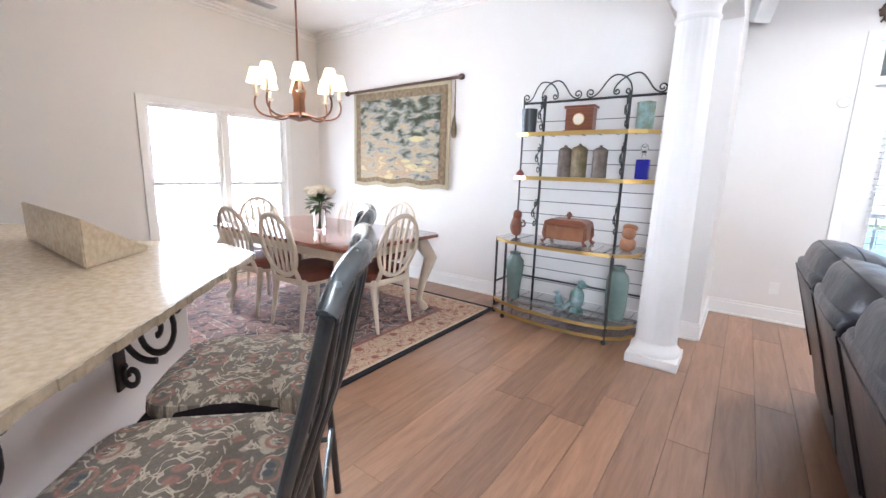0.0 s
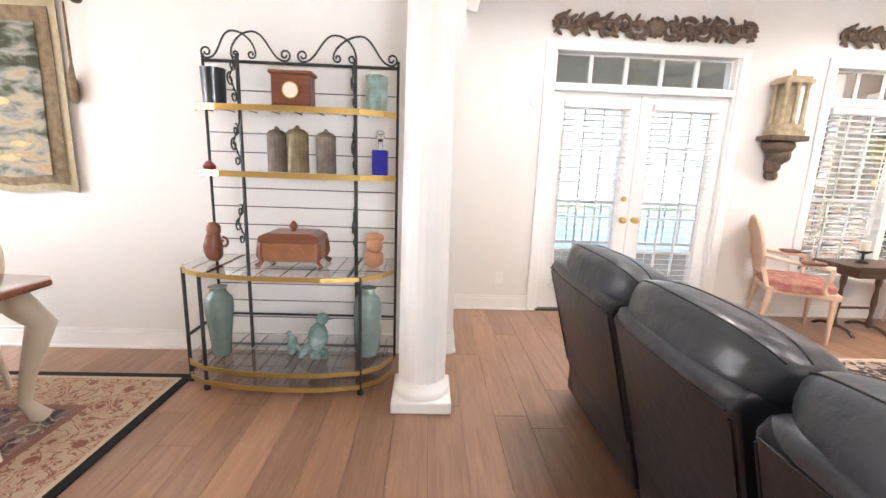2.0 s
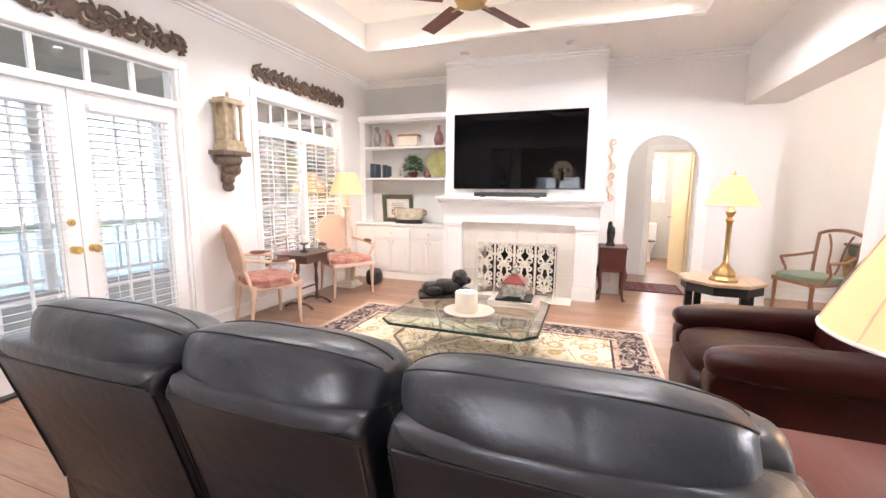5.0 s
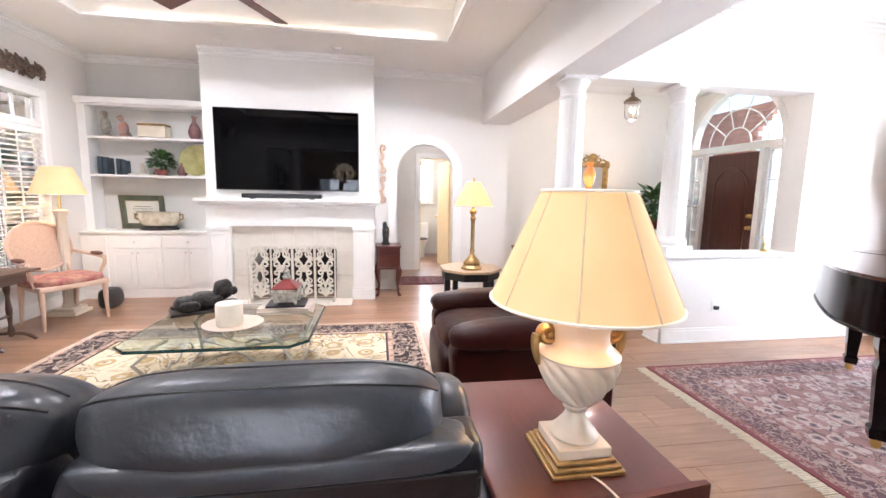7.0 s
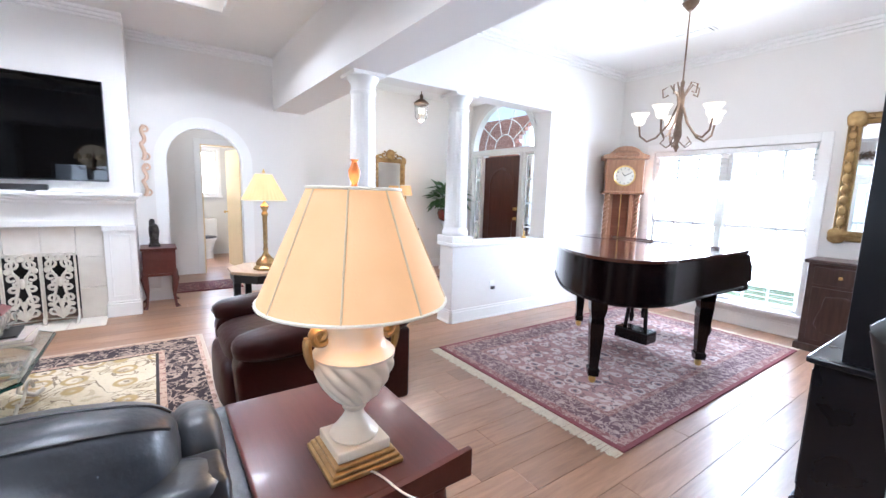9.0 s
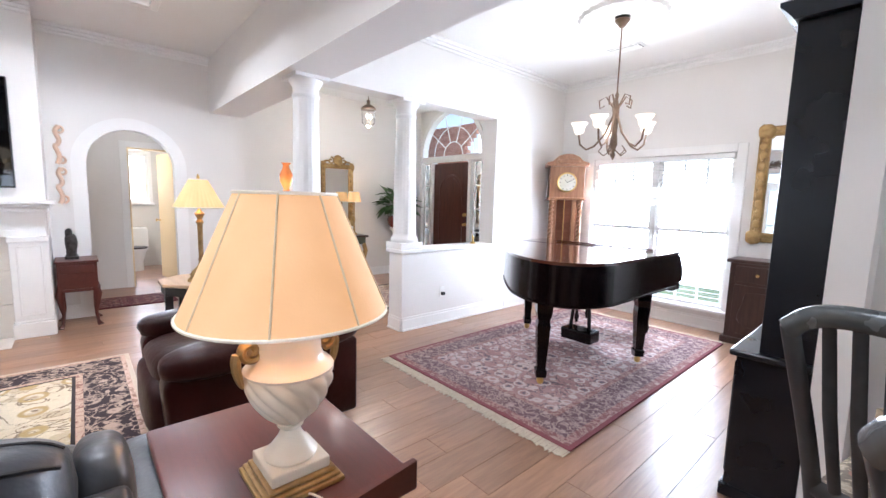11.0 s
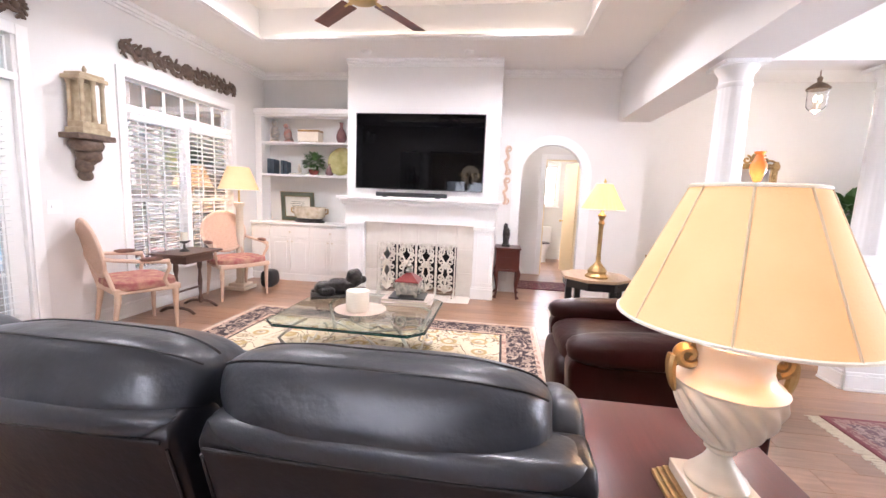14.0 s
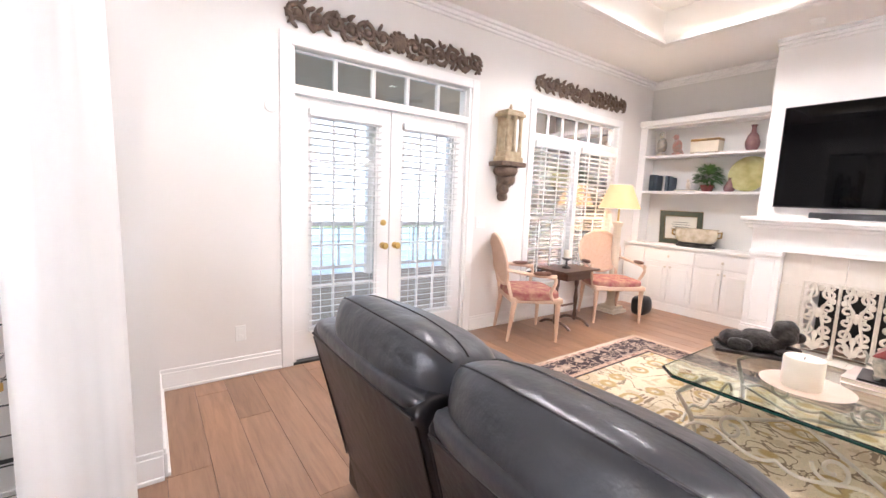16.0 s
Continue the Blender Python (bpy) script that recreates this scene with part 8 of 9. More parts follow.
def stool(m):
    """A counter stool that faces local +y, with a bowed slatted back."""
    t = thing("bar_stool", m, "dark grey metal counter stool with bowed slat back and tapestry seat", "bar stool", "stools at the bar")
    part("seat_frame", slab(bmesh.new(), [(-0.225, 0.23), (0.225, 0.23), (0.205, -0.22), (-0.205, -0.22)], 0.615, 0.655, "xy", 0.008), M_BLACK, t)
    part("seat", pillow(bmesh.new(), 0.232, 0.235, 0.045, (0, 0.005, 0.665), 0.4, 28, 12, None, 0.02, 2), M_STSEAT, t, "floral tapestry seat", smooth=True)
    for sx in (-1, 1):
        for y, yy in ((0.20, 0.23), (-0.20, -0.24)):
            part("leg", tube(bmesh.new(), [(sx * 0.195, y, 0.62), (sx * 0.215, yy, 0.0)], 0.014, 8), M_BLACK, t, smooth=True)
        part("back_post", tube(bmesh.new(), bez((sx * 0.195, -0.21, 0.62), (sx * 0.205, -0.25, 0.82), (sx * 0.23, -0.31, 1.0), (sx * 0.248, -0.335, 1.125), 12), 0.019, 8, flat=0.6), M_STSLAT, t, smooth=True)
    for z, y in ((0.20, 0.222), (0.30, -0.222)):
        part("stretcher", tube(bmesh.new(), [(-0.207, y, z), (0.207, y, z)], 0.010, 8), M_STOOL, t)
    for sx in (-1, 1):
        part("stretcher", tube(bmesh.new(), [(sx * 0.207, 0.22, 0.25), (sx * 0.207, -0.225, 0.25)], 0.010, 8), M_STOOL, t)
    bow = lambda u: 0.045 * (1 - u * u)
    part("top_rail", tube(bmesh.new(), [(0.25 * u, -0.335 - bow(u), 1.174 - 0.055 * u ** 6) for u in (i / 10 - 1 for i in range(21))], 0.024, 12, flat=0.62), M_STOOL, t, "grey-green top rail with its pale sheen in the colour", smooth=True)
    part("lower_rail", tube(bmesh.new(), [(0.20 * u, -0.235 - 0.6 * bow(u), 0.735) for u in (i / 6 - 1 for i in range(13))], 0.024, 8, flat=0.5), M_STSLAT, t, smooth=True)
    for i in range(8):
        u = (i - 3.5) / 4.4
        part("slat", tube(bmesh.new(), [(0.20 * u, -0.235 - 0.6 * bow(u), 0.735), (0.212 * u, -0.30 - 0.8 * bow(u), 0.95), (0.225 * u, -0.335 - bow(u), 1.165)], [0.012, 0.013, 0.012], 8, flat=0.45), M_STSLAT, t, smooth=True)
    return t


s0 = stool(pose(-1.28, 0.686, 0, 0, 0, 137))
copy_thing(s0, pose(-0.915, 0.325, 0, 0, 0, 134))
copy_thing(s0, pose(-0.66, -0.42, 0, 0, 0, 168))

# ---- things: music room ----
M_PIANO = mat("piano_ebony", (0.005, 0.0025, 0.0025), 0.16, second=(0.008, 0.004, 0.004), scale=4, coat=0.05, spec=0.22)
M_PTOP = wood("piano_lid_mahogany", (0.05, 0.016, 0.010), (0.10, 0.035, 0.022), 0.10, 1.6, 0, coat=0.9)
M_IVORY = mat("piano_keys", (0.80, 0.78, 0.70), 0.25, second=(0.75, 0.72, 0.64), scale=10)
gp_ = thing("grand_piano", pose(0, 0, 0.012), "dark mahogany baby grand piano, lid closed, on the rug", "piano")
OUT = [(0.85, -3.02), (2.30, -3.02), (2.33, -2.72), (2.28, -2.42), (2.14, -2.14), (1.94, -1.92), (1.76, -1.74), (1.56, -1.56), (1.34, -1.46), (1.12, -1.44), (1.00, -1.50), (0.90, -1.64), (0.855, -1.84)]


def smooth_loop(pts, keep, it=2):
    """Rounds an outline by cutting its corners, but for the first keep points."""
    for _ in range(it):
        out = list(pts[:keep])
        body = pts[keep:]
        out.append(body[0])
        for a, b in zip(body, body[1:]):
            out.append((a[0] * 0.75 + b[0] * 0.25, a[1] * 0.75 + b[1] * 0.25))
            out.append((a[0] * 0.25 + b[0] * 0.75, a[1] * 0.25 + b[1] * 0.75))
        out.append(body[-1])
        pts = out
    return pts


RIM = smooth_loop(OUT, 2)
cxp, cyp = 1.5, -2.3
grow = lambda k: [(cxp + (p[0] - cxp) * k, cyp + (p[1] - cyp) * k) for p in RIM]
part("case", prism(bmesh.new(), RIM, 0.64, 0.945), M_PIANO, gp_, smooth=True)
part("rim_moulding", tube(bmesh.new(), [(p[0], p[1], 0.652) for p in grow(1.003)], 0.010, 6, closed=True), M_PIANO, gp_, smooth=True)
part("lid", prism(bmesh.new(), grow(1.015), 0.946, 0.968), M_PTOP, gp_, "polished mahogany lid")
part("lid_seam", B(0.87, 2.29, -2.605, -2.598, 0.968, 0.970), M_PIANO, gp_)
part("keybed", B(0.87, 2.28, -3.20, -3.02, 0.60, 0.70, 0.008), M_PIANO, gp_)
for x0, x1 in ((0.85, 0.93), (2.22, 2.30)):
    part("cheek", slab(bmesh.new(), [(-3.20, 0.68), (-3.02, 0.68), (-3.02, 0.945), (-3.10, 0.93), (-3.19, 0.80)], x0, x1, "yz", 0.008), M_PIANO, gp_)
part("keyboard", B(0.94, 2.20, -3.17, -3.03, 0.70, 0.725, 0.003), M_IVORY, gp_, "white and black keys")
part("music_desk", B(1.0, 2.0, -2.86, -2.84, 0.97, 0.985, 0.003), M_PTOP, gp_)
for x, y in ((1.25, -1.56), (0.97, -2.62), (2.18, -2.63)):
    lg = part("leg", tube(bmesh.new(), [(x, y, 0.64), (x, y, 0.56), (x, y, 0.50), (x, y, 0.46), (x, y, 0.12), (x, y, 0.11), (x, y, 0.055)], [0.085, 0.08, 0.06, 0.07, 0.045, 0.06, 0.052], 4), M_PIANO, gp_)
    part("caster", lathe(bmesh.new(), [(0.02, 0), (0.028, 0.02), (0.022, 0.055)], 12, (x, y, 0)), M_BRASS, lg, smooth=True)
for dx in (-0.10, 0.10):
    part("lyre_post", tube(bmesh.new(), [(1.53 + dx * 0.6, -2.62, 0.64), (1.53 + dx, -2.60, 0.16)], 0.018, 8), M_PIANO, gp_, smooth=True)
part("lyre_box", B(1.37, 1.69, -2.70, -2.52, 0.05, 0.16, 0.012), M_PIANO, gp_)
for dx in (-0.06, 0, 0.06):
    part("pedal", B(1.53 + dx - 0.014, 1.53 + dx + 0.014, -2.82, -2.70, 0.065, 0.075, 0.004), M_BRASS, gp_)
pb = thing("piano_bench", pose(1.62, -3.42, 0.012), "dark wood piano bench before the window", "bench")
part("seat", B(-0.40, 0.40, -0.16, 0.16, 0.45, 0.50, 0.012), M_PIANO, pb)
for x in (-0.35, 0.35):
    for y in (-0.12, 0.12):
        part("leg", lathe(bmesh.new(), [(0.015, 0), (0.028, 0.06), (0.016, 0.12), (0.030, 0.30), (0.022, 0.45)], 12, (x, y, 0)), M_PIANO, pb, smooth=True)

M_BZ = mat("brushed_bronze", (0.16, 0.11, 0.08), 0.4, 0.7, second=(0.24, 0.17, 0.12), scale=15)
M_FROST = mat("frosted_glass_shade", (0.82, 0.76, 0.66), 0.5, glow=0.9, glow_colour=(1.0, 0.84, 0.62))
c2 = thing("chandelier", pose(1.37, -2.70, 1.84), "bronze scrolled chandelier with frosted glass bell shades, lit", "chandelier")
part("chain", tube(bmesh.new(), [(0, 0, 0.56), (0, 0, H - 1.86)], 0.007, 6), M_BZ, c2)
part("canopy", lathe(bmesh.new(), [(0.02, H - 1.93), (0.06, H - 1.88), (0.065, H - 1.865)], 18), M_BZ, c2, smooth=True)
part("column", lathe(bmesh.new(), [(0.004, -0.04), (0.022, 0.0), (0.012, 0.03), (0.034, 0.10), (0.024, 0.20), (0.03, 0.42), (0.012, 0.50), (0.018, 0.54), (0.006, 0.57)], 16), M_BZ, c2, smooth=True)
for i in range(5):
    a = 2 * math.pi * i / 5 + 0.35
    ca_, sa_ = math.cos(a), math.sin(a)
    arm = part("arm", tube(bmesh.new(), [(r * ca_, r * sa_, z) for r, z in [(0.02, 0.36), (0.08, 0.20), (0.17, 0.09), (0.24, 0.06), (0.30, 0.11), (0.315, 0.20)]], 0.009, 7), M_BZ, c2, smooth=True)
    part("scroll", tube(bmesh.new(), [(r * ca_, r * sa_, z) for r, z in [(0.02, 0.42), (0.09, 0.53), (0.15, 0.50), (0.14, 0.43), (0.10, 0.45)]], 0.007, 6), M_BZ, c2, smooth=True)
    part("scroll", tube(bmesh.new(), [(r * ca_, r * sa_, z) for r, z in [(0.02, 0.05), (0.08, 0.0), (0.13, 0.04), (0.10, 0.08)]], 0.006, 6), M_BZ, c2, smooth=True)
    s = part("shade", lathe(bmesh.new(), [(0.026, 0.21), (0.044, 0.23), (0.05, 0.27), (0.076, 0.31), (0.072, 0.31), (0.044, 0.272), (0.018, 0.22)], 24, (0.315 * ca_, 0.315 * sa_, 0)), M_FROST, arm, "lit frosted bell shade", smooth=True)
    s.visible_shadow = False
lamp("chandelier_lamp_music", "POINT", pose(1.37, -2.70, 2.32), 13, (1.0, 0.86, 0.68), 0.3)

M_OAK = wood("golden_oak", (0.19, 0.085, 0.042), (0.33, 0.17, 0.092), 0.35, 2.4, 2)
M_DIAL = mat("aged_white_dial", (0.62, 0.60, 0.54), 0.45, second=(0.54, 0.52, 0.46), scale=14)
ck2 = thing("longcase_clock", pose(2.63, -3.95, 0, 0, 0, 220), "carved golden oak longcase clock with barley-twist columns", "clock")
part("plinth", B(-0.24, 0.24, -0.14, 0.14, 0, 0.10, 0.01), M_OAK, ck2)
part("lower_case", B(-0.215, 0.215, -0.12, 0.12, 0.10, 0.52, 0.006), M_OAK, ck2)
part("waist_back", B(-0.19, 0.19, 0.03, 0.11, 0.52, 1.46), M_BROWNW, ck2, "dark recessed waist")
for s in (-1, 1):
    part("waist_stile", B(*sorted((s * 0.10, s * 0.15)), 0.01, 0.03, 0.56, 1.46, 0.004), M_OAK, ck2)
part("waist_floor", B(-0.225, 0.225, -0.13, 0.13, 0.52, 0.56, 0.006), M_OAK, ck2)
for s in (-1, 1):
    part("twist_column", lathe(bmesh.new(), [(0.015, 0.56 + 0.9 * i / 60) for i in range(61)], 12, (s * 0.185, -0.09, 0)), M_OAK, ck2)
    bm = bmesh.new()
    for ph in (0, math.pi):
        tube(bm, [(s * 0.185 + 0.020 * math.cos(ph + k * 0.45), -0.09 + 0.020 * math.sin(ph + k * 0.45), 0.57 + 0.89 * k / 110) for k in range(111)], 0.016, 6)
    part("twist", bm, M_OAK, ck2, smooth=True)
part("hood", B(-0.225, 0.225, -0.13, 0.13, 1.46, 1.88, 0.006), M_OAK, ck2)
part("hood_moulding", B(-0.245, 0.245, -0.15, 0.15, 1.44, 1.475, 0.01), M_OAK, ck2)
part("pediment", slab(bmesh.new(), [(-0.27, 1.88), (0.27, 1.88), (0.27, 1.93), (0.20, 1.945)] + [(0.17 * math.cos(math.pi * i / 10), 1.955 + 0.085 * math.sin(math.pi * i / 10)) for i in range(11)] + [(-0.20, 1.945), (-0.27, 1.93)], -0.16, 0.15, "xz", 0.008), M_OAK, ck2)
part("carving", pillow(bmesh.new(), 0.15, 0.02, 0.03, (0, -0.165, 1.945), 0.8, 20, 10, None, 0.3, 3), M_OAK, ck2, smooth=True)
dl = part("dial", lathe(bmesh.new(), [(0.118, 0), (0.122, 0.006), (0.108, 0.01)], 36, m=pose(0, -0.13, 1.67, 90)), M_DIAL, ck2, "pale round dial", smooth=True)
part("bezel", tube(bmesh.new(), [(0.121 * math.cos(2 * math.pi * i / 36), -0.138, 1.67 + 0.121 * math.sin(2 * math.pi * i / 36)) for i in range(36)], 0.009, 7, closed=True), M_BRASS, dl, smooth=True)
for i in range(12):
    a = 2 * math.pi * i / 12
    part("hour_mark", tube(bmesh.new(), [(0.084 * math.sin(a), -0.1425, 1.67 + 0.084 * math.cos(a)), (0.102 * math.sin(a), -0.1425, 1.67 + 0.102 * math.cos(a))], 0.004, 4), M_BLACK, dl)
for a, ln in ((320, 0.05), (62, 0.078)):
    part("clock_hand", tube(bmesh.new(), [(0, -0.145, 1.67), (ln * math.sin(radians(a)), -0.145, 1.67 + ln * math.cos(radians(a)))], 0.004, 4), M_BLACK, dl)
part("pendulum", lathe(bmesh.new(), [(0.055, 0), (0.06, 0.008), (0.04, 0.014)], 24, m=pose(0, 0.02, 0.78, 90)), M_BRASS, ck2, smooth=True)
part("pendulum_rod", tube(bmesh.new(), [(0, 0.015, 0.80), (0, 0.015, 1.46)], 0.005, 6), M_BRASS, ck2)

M_MIRROR = mat("mirror_silver", (0.92, 0.93, 0.92), 0.02, 1.0)


def framed_mirror(name, m, w, h, fw, label, crest=False):
    """A mirror in a gilded frame, its face towards local -y, its foot at the origin."""
    t = thing(name, m, label, "mirror")
    part("glass", B(-w / 2 + fw * 0.8, w / 2 - fw * 0.8, -0.012, -0.006, fw * 0.8, h - fw * 0.8), M_MIRROR, t)
    part("backing", B(-w / 2 + 0.01, w / 2 - 0.01, -0.006, 0, 0.01, h - 0.01), M_DARKW, t)
    for a, b, c, d in ((-w / 2, -w / 2 + fw, 0, h), (w / 2 - fw, w / 2, 0, h), (-w / 2 + fw, w / 2 - fw, 0, fw), (-w / 2 + fw, w / 2 - fw, h - fw, h)):
        f = part("frame", B(a, b, -0.035, -0.004, c, d, 0.010), M_GILT, t)
    for d, y, r in ((0.012, -0.040, 0.011), (fw * 0.55, -0.040, 0.016), (fw - 0.008, -0.030, 0.008)):
        part("frame_bead", tube(bmesh.new(), [(-w / 2 + d, y, d), (w / 2 - d, y, d), (w / 2 - d, y, h - d), (-w / 2 + d, y, h - d)], r, 8, closed=True), M_GILT, t, smooth=True)
    for sx in (-1, 1):
        for k in range(9):
            z = h * (0.16 + 0.68 * k / 8)
            part("frame_leaf", pillow(bmesh.new(), fw * 0.30, 0.012, h * 0.035, (sx * (w / 2 - fw * 0.52), -0.052, z), 0.8, 12, 8, None, 0.3, z), M_GILT, t, smooth=True)
        for z in (fw * 0.5, h - fw * 0.5):
            bm = pillow(bmesh.new(), fw * 0.75, 0.02, fw * 0.75, (sx * (w / 2 - fw * 0.5), -0.038, z), 0.8, 18, 10, None, 0.35, sx + z)
            tube(bm, spiral((sx * (w / 2 - fw * 1.3), -0.04, z), fw * 0.4, 0.006, 0, 400, "xz", 16), 0.008, 6)
            part("corner_ornament", bm, M_GILT, t, smooth=True)
    if crest:
        bm = pillow(bmesh.new(), w * 0.16, 0.02, 0.08, (0, -0.03, h + 0.06), 0.8, 20, 12, None, 0.35, 2)
        for s in (-1, 1):
            tube(bm, spiral((s * w * 0.20, -0.03, h + 0.05), 0.06, 0.012, 90, 90 + s * 430, "xz", 20), 0.013, 7)
            tube(bm, bez((s * w * 0.25, -0.03, h + 0.03), (s * w * 0.33, -0.03, h + 0.08), (s * w * 0.42, -0.03, h + 0.0), (s * w * 0.5, -0.03, h + 0.02), 10), 0.014, 7)
        part("crest", bm, M_GILT, t, "carved gilded crest", smooth=True)
    return t


framed_mirror("wall_mirror", pose(0.22, YW + 0.0, 1.04, 0, 0, 180), 0.76, 1.18, 0.10, "ornate gilded mirror on the music room wall")
M_DKCAR = wood("carved_dark_oak", (0.035, 0.018, 0.014), (0.075, 0.04, 0.03), 0.3, 2.6, 2)
sbd = thing("sideboard", pose(0.20, -4.12, 0), "dark carved wood sideboard under the gilded mirror", "sideboard")
part("body", B(-0.44, 0.46, -0.16, 0.17, 0.06, 0.84, 0.006), M_DKCAR, sbd)
part("top", B(-0.47, 0.49, -0.178, 0.195, 0.84, 0.875, 0.01), M_DKCAR, sbd)
part("base", B(-0.47, 0.49, -0.178, 0.195, 0, 0.07, 0.012), M_DKCAR, sbd)
for x0, x1 in ((-0.40, -0.02), (0.03, 0.41)):
    d = part("door", B(x0, x1, 0.17, 0.185, 0.12, 0.62, 0.004), M_DKCAR, sbd)
    part("carved_panel", pillow(bmesh.new(), 0.12, 0.014, 0.18, ((x0 + x1) / 2, 0.188, 0.37), 0.6, 20, 12, None, 0.3, x0), M_DKCAR, d, smooth=True)
    part("drawer_front", B(x0, x1, 0.17, 0.185, 0.65, 0.81, 0.004), M_DKCAR, sbd)
    part("knob", lathe(bmesh.new(), [(0.008, 0), (0.016, 0.018), (0.01, 0.026)], 12, m=pose((x0 + x1) / 2, 0.185, 0.73, -90)), M_BRASS, sbd, smooth=True)
M_HUTCH = mat("black_lacquer_wood", (0.003, 0.004, 0.007), 0.28, second=(0.006, 0.007, 0.011), scale=5, coat=0.1, spec=0.35)
hu = thing("hutch", pose(0, 0, 0), "tall black lacquered hutch with deeper base cabinet", "cabinet")
part("base_cabinet", B(-0.298, -0.03, -2.50, -1.25, 0.05, 0.70, 0.005), M_HUTCH, hu)
part("plinth", B(-0.298, -0.015, -2.52, -1.235, 0, 0.06, 0.006), M_HUTCH, hu)
part("counter", B(-0.298, -0.005, -2.53, -1.225, 0.70, 0.73, 0.008), M_HUTCH, hu)
part("side_panel", B(-0.298, -0.11, -1.29, -1.26, 0.73, 2.16, 0.004), M_HUTCH, hu)
part("side_panel", B(-0.298, -0.11, -2.49, -2.46, 0.73, 2.16, 0.004), M_HUTCH, hu)
part("back_panel", B(-0.298, -0.285, -2.46, -1.29, 0.73, 2.16), M_HUTCH, hu)
for z in (1.10, 1.47, 1.84, 2.13):
    part("shelf", B(-0.285, -0.115, -2.46, -1.29, z, z + 0.022, 0.002), M_HUTCH, hu)
part("cornice", slab(bmesh.new(), [(-0.298, 2.16), (-0.10, 2.16), (-0.085, 2.19), (-0.05, 2.22), (-0.05, 2.24), (-0.298, 2.24)], -2.53, -1.22, "xz", 0.004), M_HUTCH, hu)
for y0, y1 in ((-2.46, -1.89), (-1.86, -1.29)):
    d = part("door", B(-0.03, -0.018, y0, y1, 0.10, 0.66, 0.004), M_HUTCH, hu)
    part("knob", lathe(bmesh.new(), [(0.008, 0), (0.014, 0.016), (0.008, 0.024)], 12, m=pose(-0.018, y1 - 0.05 if y0 < -2 else y0 + 0.05, 0.42, 0, 90)), M_BRASS, d, smooth=True)

# ---- things: foyer ----
framed_mirror("wall_mirror", pose(5.95, -2.27, 0.92, 0, 0, -90), 0.58, 1.03, 0.075, "gilded console mirror with carved crest in the foyer", True)
cn = thing("console_table", pose(5.74, -2.13, 0), "dark green and gilt console table below the foyer mirror", "console table")
part("tabletop", B(-0.20, 0.20, -0.52, 0.52, 0.74, 0.775, 0.008), M_DKCAR, cn)
part("apron", B(-0.17, 0.18, -0.48, 0.48, 0.62, 0.74, 0.008), M_GREENF, cn)
for x in (-0.15, 0.16):
    for y in (-0.45, 0.45):
        part("leg", tube(bmesh.new(), [(x, y, 0.64), (x * 1.1, y * 1.06, 0.52), (x, y * 0.96, 0.20), (x * 1.1, y * 1.03, 0.0)], [0.035, 0.04, 0.02, 0.028], 10), M_GILT, cn, smooth=True)
cl = thing("table_lamp", pose(5.72, -2.47, 0.776), "slim brass lamp with cream pleated shade on the console", "table lamp")
part("base", lathe(bmesh.new(), [(0.06, 0), (0.055, 0.02), (0.02, 0.05), (0.014, 0.20), (0.024, 0.26), (0.012, 0.32), (0.012, 0.60)], 16), M_GILT, cl, smooth=True)
shade(cl, 0.55, 0.72, 0.115, 0.085, M_SHADE2, 0, (24, 0.02), 96)
lamp("console_lamp_bulb", "POINT", pose(5.72, -2.47, 1.42), 4, WARM, 0.04)
ps = thing("plant_stand", pose(5.62, -3.28, 0), "white pedestal plant stand in the foyer", "plant stand")
part("column", lathe(bmesh.new(), [(0.13, 0), (0.12, 0.05), (0.07, 0.10), (0.06, 0.78), (0.10, 0.84), (0.13, 0.86), (0.13, 0.88)], 24), M_TRIM, ps, smooth=True)
pp2 = thing("potted_plant", pose(5.62, -3.28, 0.8805), "large-leaved green plant in an oxblood bowl on a stand", "plant")
part("pot", lathe(bmesh.new(), [(0.09, 0), (0.15, 0.05), (0.175, 0.14), (0.16, 0.20), (0.175, 0.215), (0.15, 0.21), (0.02, 0.19)], 28), M_POTR, pp2, smooth=True)
part("leaves", leafy(bmesh.new(), random.Random(31), (0, 0, 0.38), 0.30, 150, 0.20, 0.9), M_LEAF, pp2)
part("stems", tube(tube(tube(bmesh.new(), [(0, 0, 0.2), (0.08, 0.05, 0.45)], 0.008, 6), [(0, 0, 0.2), (-0.06, 0.08, 0.5)], 0.008, 6), [(0, 0, 0.2), (-0.03, -0.1, 0.48)], 0.008, 6), M_LEAF, pp2)
M_BULBW = mat("lit_candle_bulb", (1, 0.9, 0.75), 0.4, glow=6, glow_colour=(1.0, 0.86, 0.62))
hl = thing("hanging_lantern", pose(4.5, -2.0, 2.36), "glass bell hanging lantern with bronze cap, lit", "lantern")
part("chain", tube(bmesh.new(), [(0, 0, 0.36), (0, 0, H - 2.36)], 0.006, 6), M_BZ, hl)
part("cap", lathe(bmesh.new(), [(0.10, 0.22), (0.105, 0.235), (0.07, 0.27), (0.02, 0.30), (0.025, 0.34), (0.008, 0.36)], 20), M_BZ, hl, smooth=True)
gl_ = part("glass_bell", lathe(bmesh.new(), [(0.05, 0.01), (0.085, 0.05), (0.09, 0.22), (0.086, 0.22), (0.08, 0.055), (0.045, 0.015)], 24), M_GLASS, hl, smooth=True)
gl_.visible_shadow = False
part("finial", lathe(bmesh.new(), [(0.004, -0.02), (0.02, 0.0), (0.05, 0.012), (0.02, 0.02)], 14), M_BZ, hl, smooth=True)
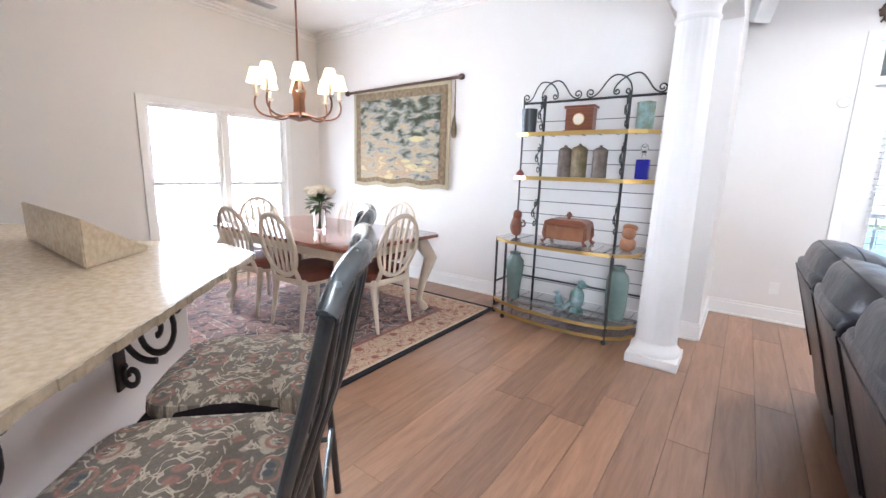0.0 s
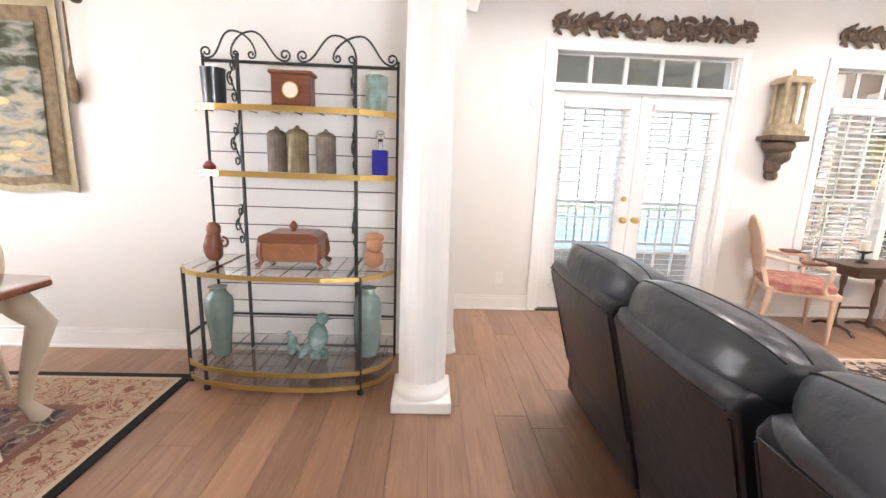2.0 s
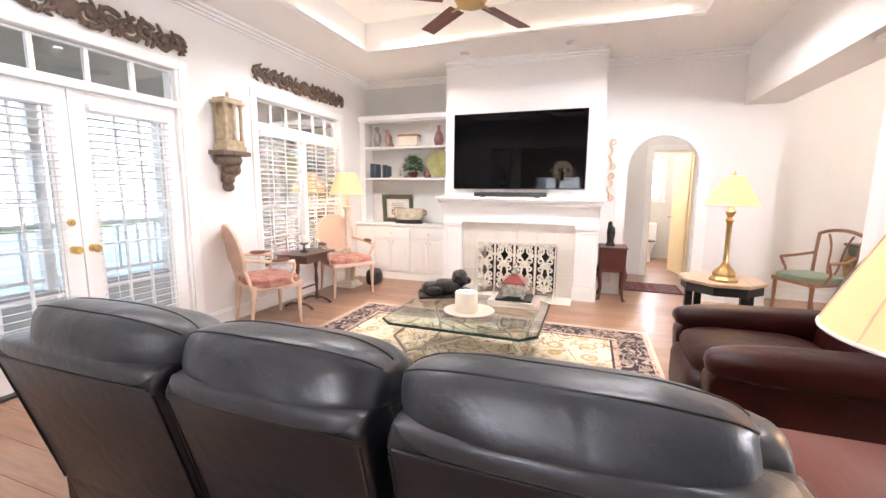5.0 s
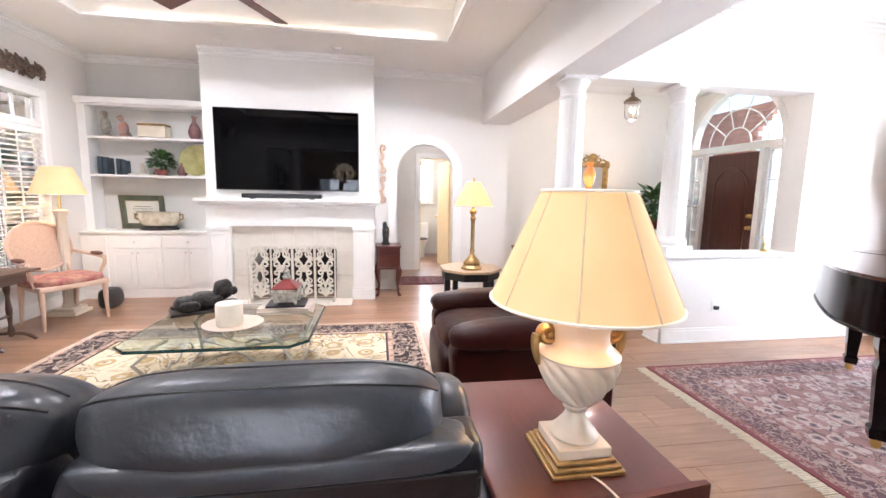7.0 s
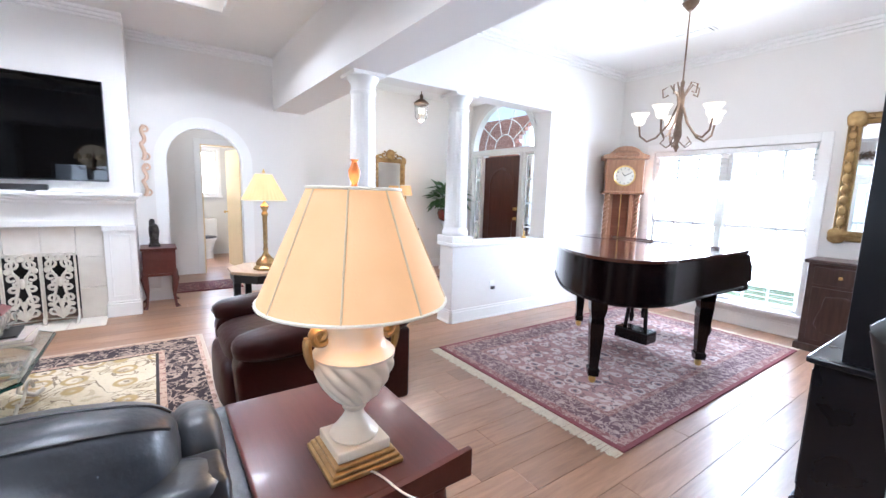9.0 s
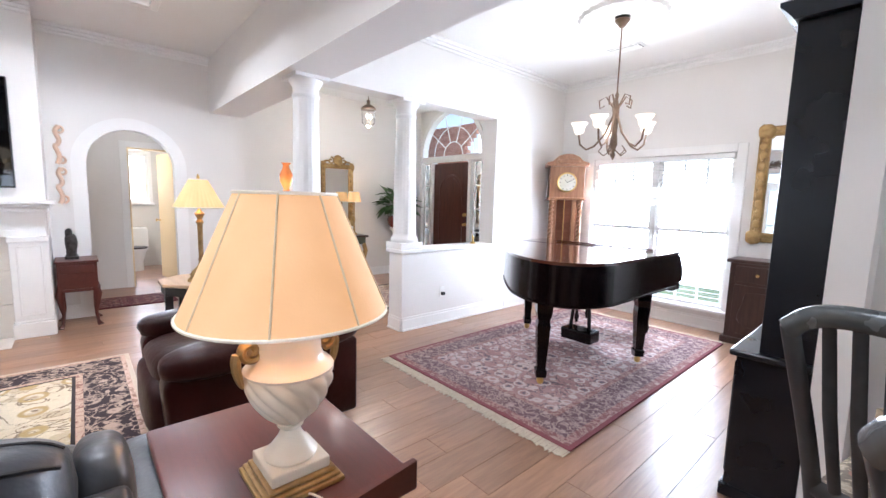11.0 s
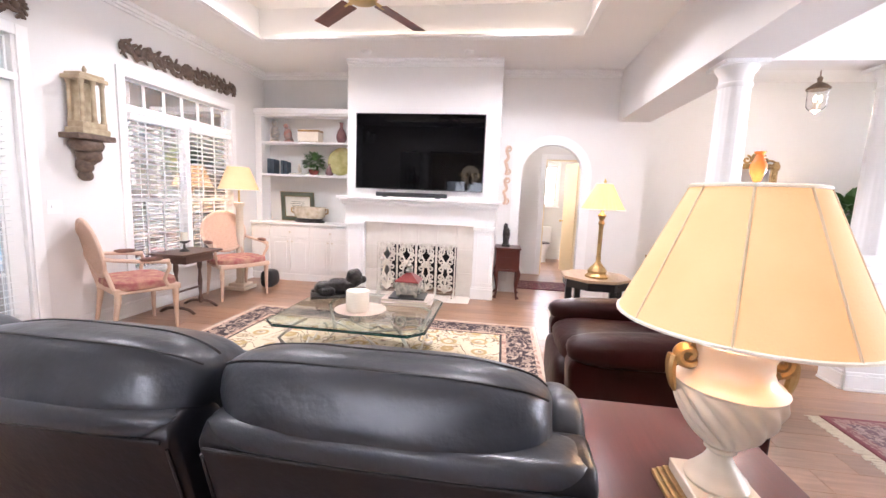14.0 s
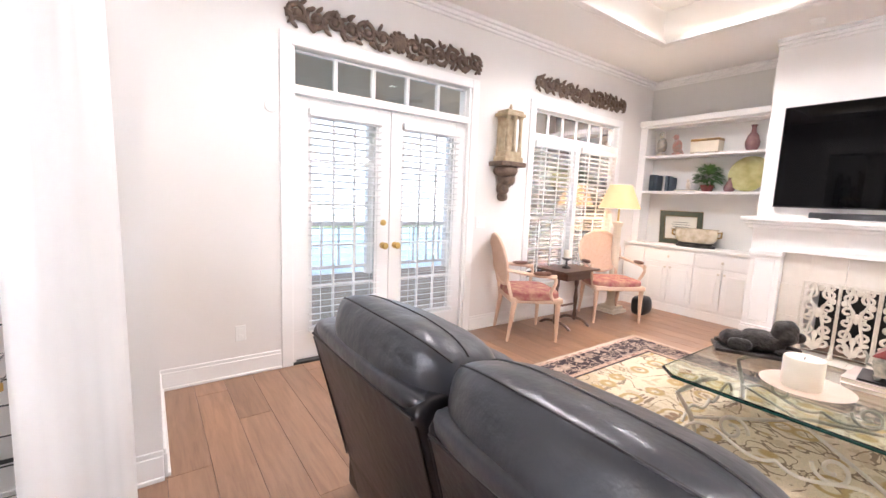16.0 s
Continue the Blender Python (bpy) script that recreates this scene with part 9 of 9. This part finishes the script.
for a in (0, 2.1, 4.2):
    part("bulb", pillow(bmesh.new(), 0.014, 0.014, 0.035, (0.03 * math.cos(a), 0.03 * math.sin(a), 0.13), 0.95, 10, 8), M_BULBW, hl, smooth=True)
    part("candle", lathe(bmesh.new(), [(0.010, 0.02), (0.010, 0.10)], 8, (0.03 * math.cos(a), 0.03 * math.sin(a), 0)), M_WAX, hl)
lamp("lantern_bulb", "POINT", pose(4.5, -2.0, 2.30), 25, (1.0, 0.88, 0.72), 0.08)
ac = thing("side_chair", pose(5.10, -0.98, 0, 0, 0, 25), "oak shield-back armchair with green seat by the pier", "chair")
M_GRSEAT = mat("sage_green_fabric", (0.16, 0.20, 0.14), 0.85, second=(0.21, 0.25, 0.18), scale=18)
part("seat", pillow(bmesh.new(), 0.25, 0.23, 0.045, (0, 0.02, 0.455), 0.4, 24, 10), M_GRSEAT, ac, "sage green seat", smooth=True)
part("seat_frame", slab(bmesh.new(), [(-0.25, 0.24), (0.25, 0.24), (0.21, -0.22), (-0.21, -0.22)], 0.39, 0.44, "xy", 0.006), M_OAK, ac)
for s in (-1, 1):
    part("leg", tube(bmesh.new(), [(s * 0.22, 0.21, 0.40), (s * 0.22, 0.21, 0.0)], [0.022, 0.015], 8), M_OAK, ac, smooth=True)
    part("back_post", tube(bmesh.new(), [(s * 0.18, -0.26, 0.0), (s * 0.19, -0.21, 0.42), (s * 0.22, -0.26, 0.72), (s * 0.24, -0.30, 0.93)], 0.018, 8), M_OAK, ac, smooth=True)
    part("arm", tube(bmesh.new(), [(s * 0.22, -0.25, 0.70), (s * 0.29, -0.06, 0.66), (s * 0.28, 0.12, 0.65)], 0.016, 8), M_OAK, ac, smooth=True)
    part("arm_post", tube(bmesh.new(), [(s * 0.28, 0.12, 0.65), (s * 0.26, 0.06, 0.52), (s * 0.23, 0.10, 0.42)], 0.015, 8), M_OAK, ac, smooth=True)
    part("splat", tube(bmesh.new(), bez((s * 0.02, -0.23, 0.46), (s * 0.10, -0.25, 0.58), (s * 0.02, -0.28, 0.72), (s * 0.13, -0.30, 0.92), 12), 0.011, 7), M_OAK, ac, smooth=True)
part("crest_rail", tube(bmesh.new(), bez((-0.24, -0.30, 0.92), (-0.10, -0.31, 0.99), (0.10, -0.31, 0.99), (0.24, -0.30, 0.92), 12), 0.020, 8), M_OAK, ac, smooth=True)
M_RUG4 = rug_mat("foyer_rug", (0.65, 0.95), [(0.06, (0.05, 0.04, 0.04), None), (0.16, (0.50, 0.42, 0.32), (0.06, 0.05, 0.05))], ((0.10, 0.07, 0.06), (0.16, 0.10, 0.09)), [(0.45, 0.36, 0.27), (0.5, 0.4, 0.3), (0.3, 0.2, 0.15), (0.5, 0.42, 0.32)], 8)
rug("foyer_rug", 3.75, 5.05, -3.3, -1.4, M_RUG4, "small dark patterned rug on the foyer floor")
fgb = thing("brass_bell", pose(3.05, -2.62, 0.87), "small brass candlestick on the half wall ledge", "candlestick")
part("stem", lathe(bmesh.new(), [(0.035, 0), (0.03, 0.012), (0.008, 0.03), (0.012, 0.07), (0.02, 0.085)], 14), M_BRASS, fgb, smooth=True)
part("handle", tube(bmesh.new(), [(0, 0, 0.08), (0.02, 0.02, 0.16)], 0.004, 6), M_BRASS, fgb)

# ---- floor planks ----
fo = thing("floor", pose(0, 0, 0), "warm brown wide-plank wood floor", "floor", "", "structure")
M_PLANKS = M_PLANK
W, rnd = 0.185, random.Random(21)
LENS = (0.92, 1.26, 1.58, 1.9)
MESH = {}
rest = bmesh.new()
count = 0
x = -5.05
row = 0
cut = []
while x < 9.1:
    y = -4.30 - rnd.uniform(0, 1.5)
    while y < 4.86:
        L = rnd.choice(LENS)
        y0, y1 = max(y, -4.30), min(y + L, 5.0)
        if y1 - y0 > 0.05:
            cut.append((x, y0, y1, L))
        y += L
    x += W
near = sorted(cut, key=lambda c: (c[0] + W / 2 - 0.5) ** 2 + 0.8 * ((c[1] + c[2]) / 2 - 1.0) ** 2)
for i, (x, y0, y1, L) in enumerate(near):
    w = min(x + W, 9.1) - x
    full = abs((y1 - y0) - L) < 1e-4 and abs(w - W) < 1e-4
    if i < 300:
        key = (round(y1 - y0, 3), round(w, 3))
        if key not in MESH:
            ob = part("plank", B(0.0008, w - 0.0008, -key[0] / 2 + 0.0008, key[0] / 2 - 0.0008, -0.012, 0.0, 0.0012, 1), M_PLANKS, fo)
            MESH[key] = ob.data
        else:
            ob = new("plank", MESH[key])
            ob.parent = fo
        ob.location = (x, (y0 + y1) / 2, 0)
    else:
        a, b, c, d = x + 0.0008, x + w - 0.0008, y0 + 0.0008, y1 - 0.0008
        v = [rest.verts.new(p) for p in ((a, c, 0), (b, c, 0), (b, d, 0), (a, d, 0), (a, c, -0.012), (b, c, -0.012), (b, d, -0.012), (a, d, -0.012))]
        for f in ((0, 1, 2, 3), (0, 4, 5, 1), (1, 5, 6, 2), (2, 6, 7, 3), (3, 7, 4, 0)):
            rest.faces.new([v[k] for k in f])
part("plank_rest", rest, M_PLANK2, fo)["kind"] = "stuff"
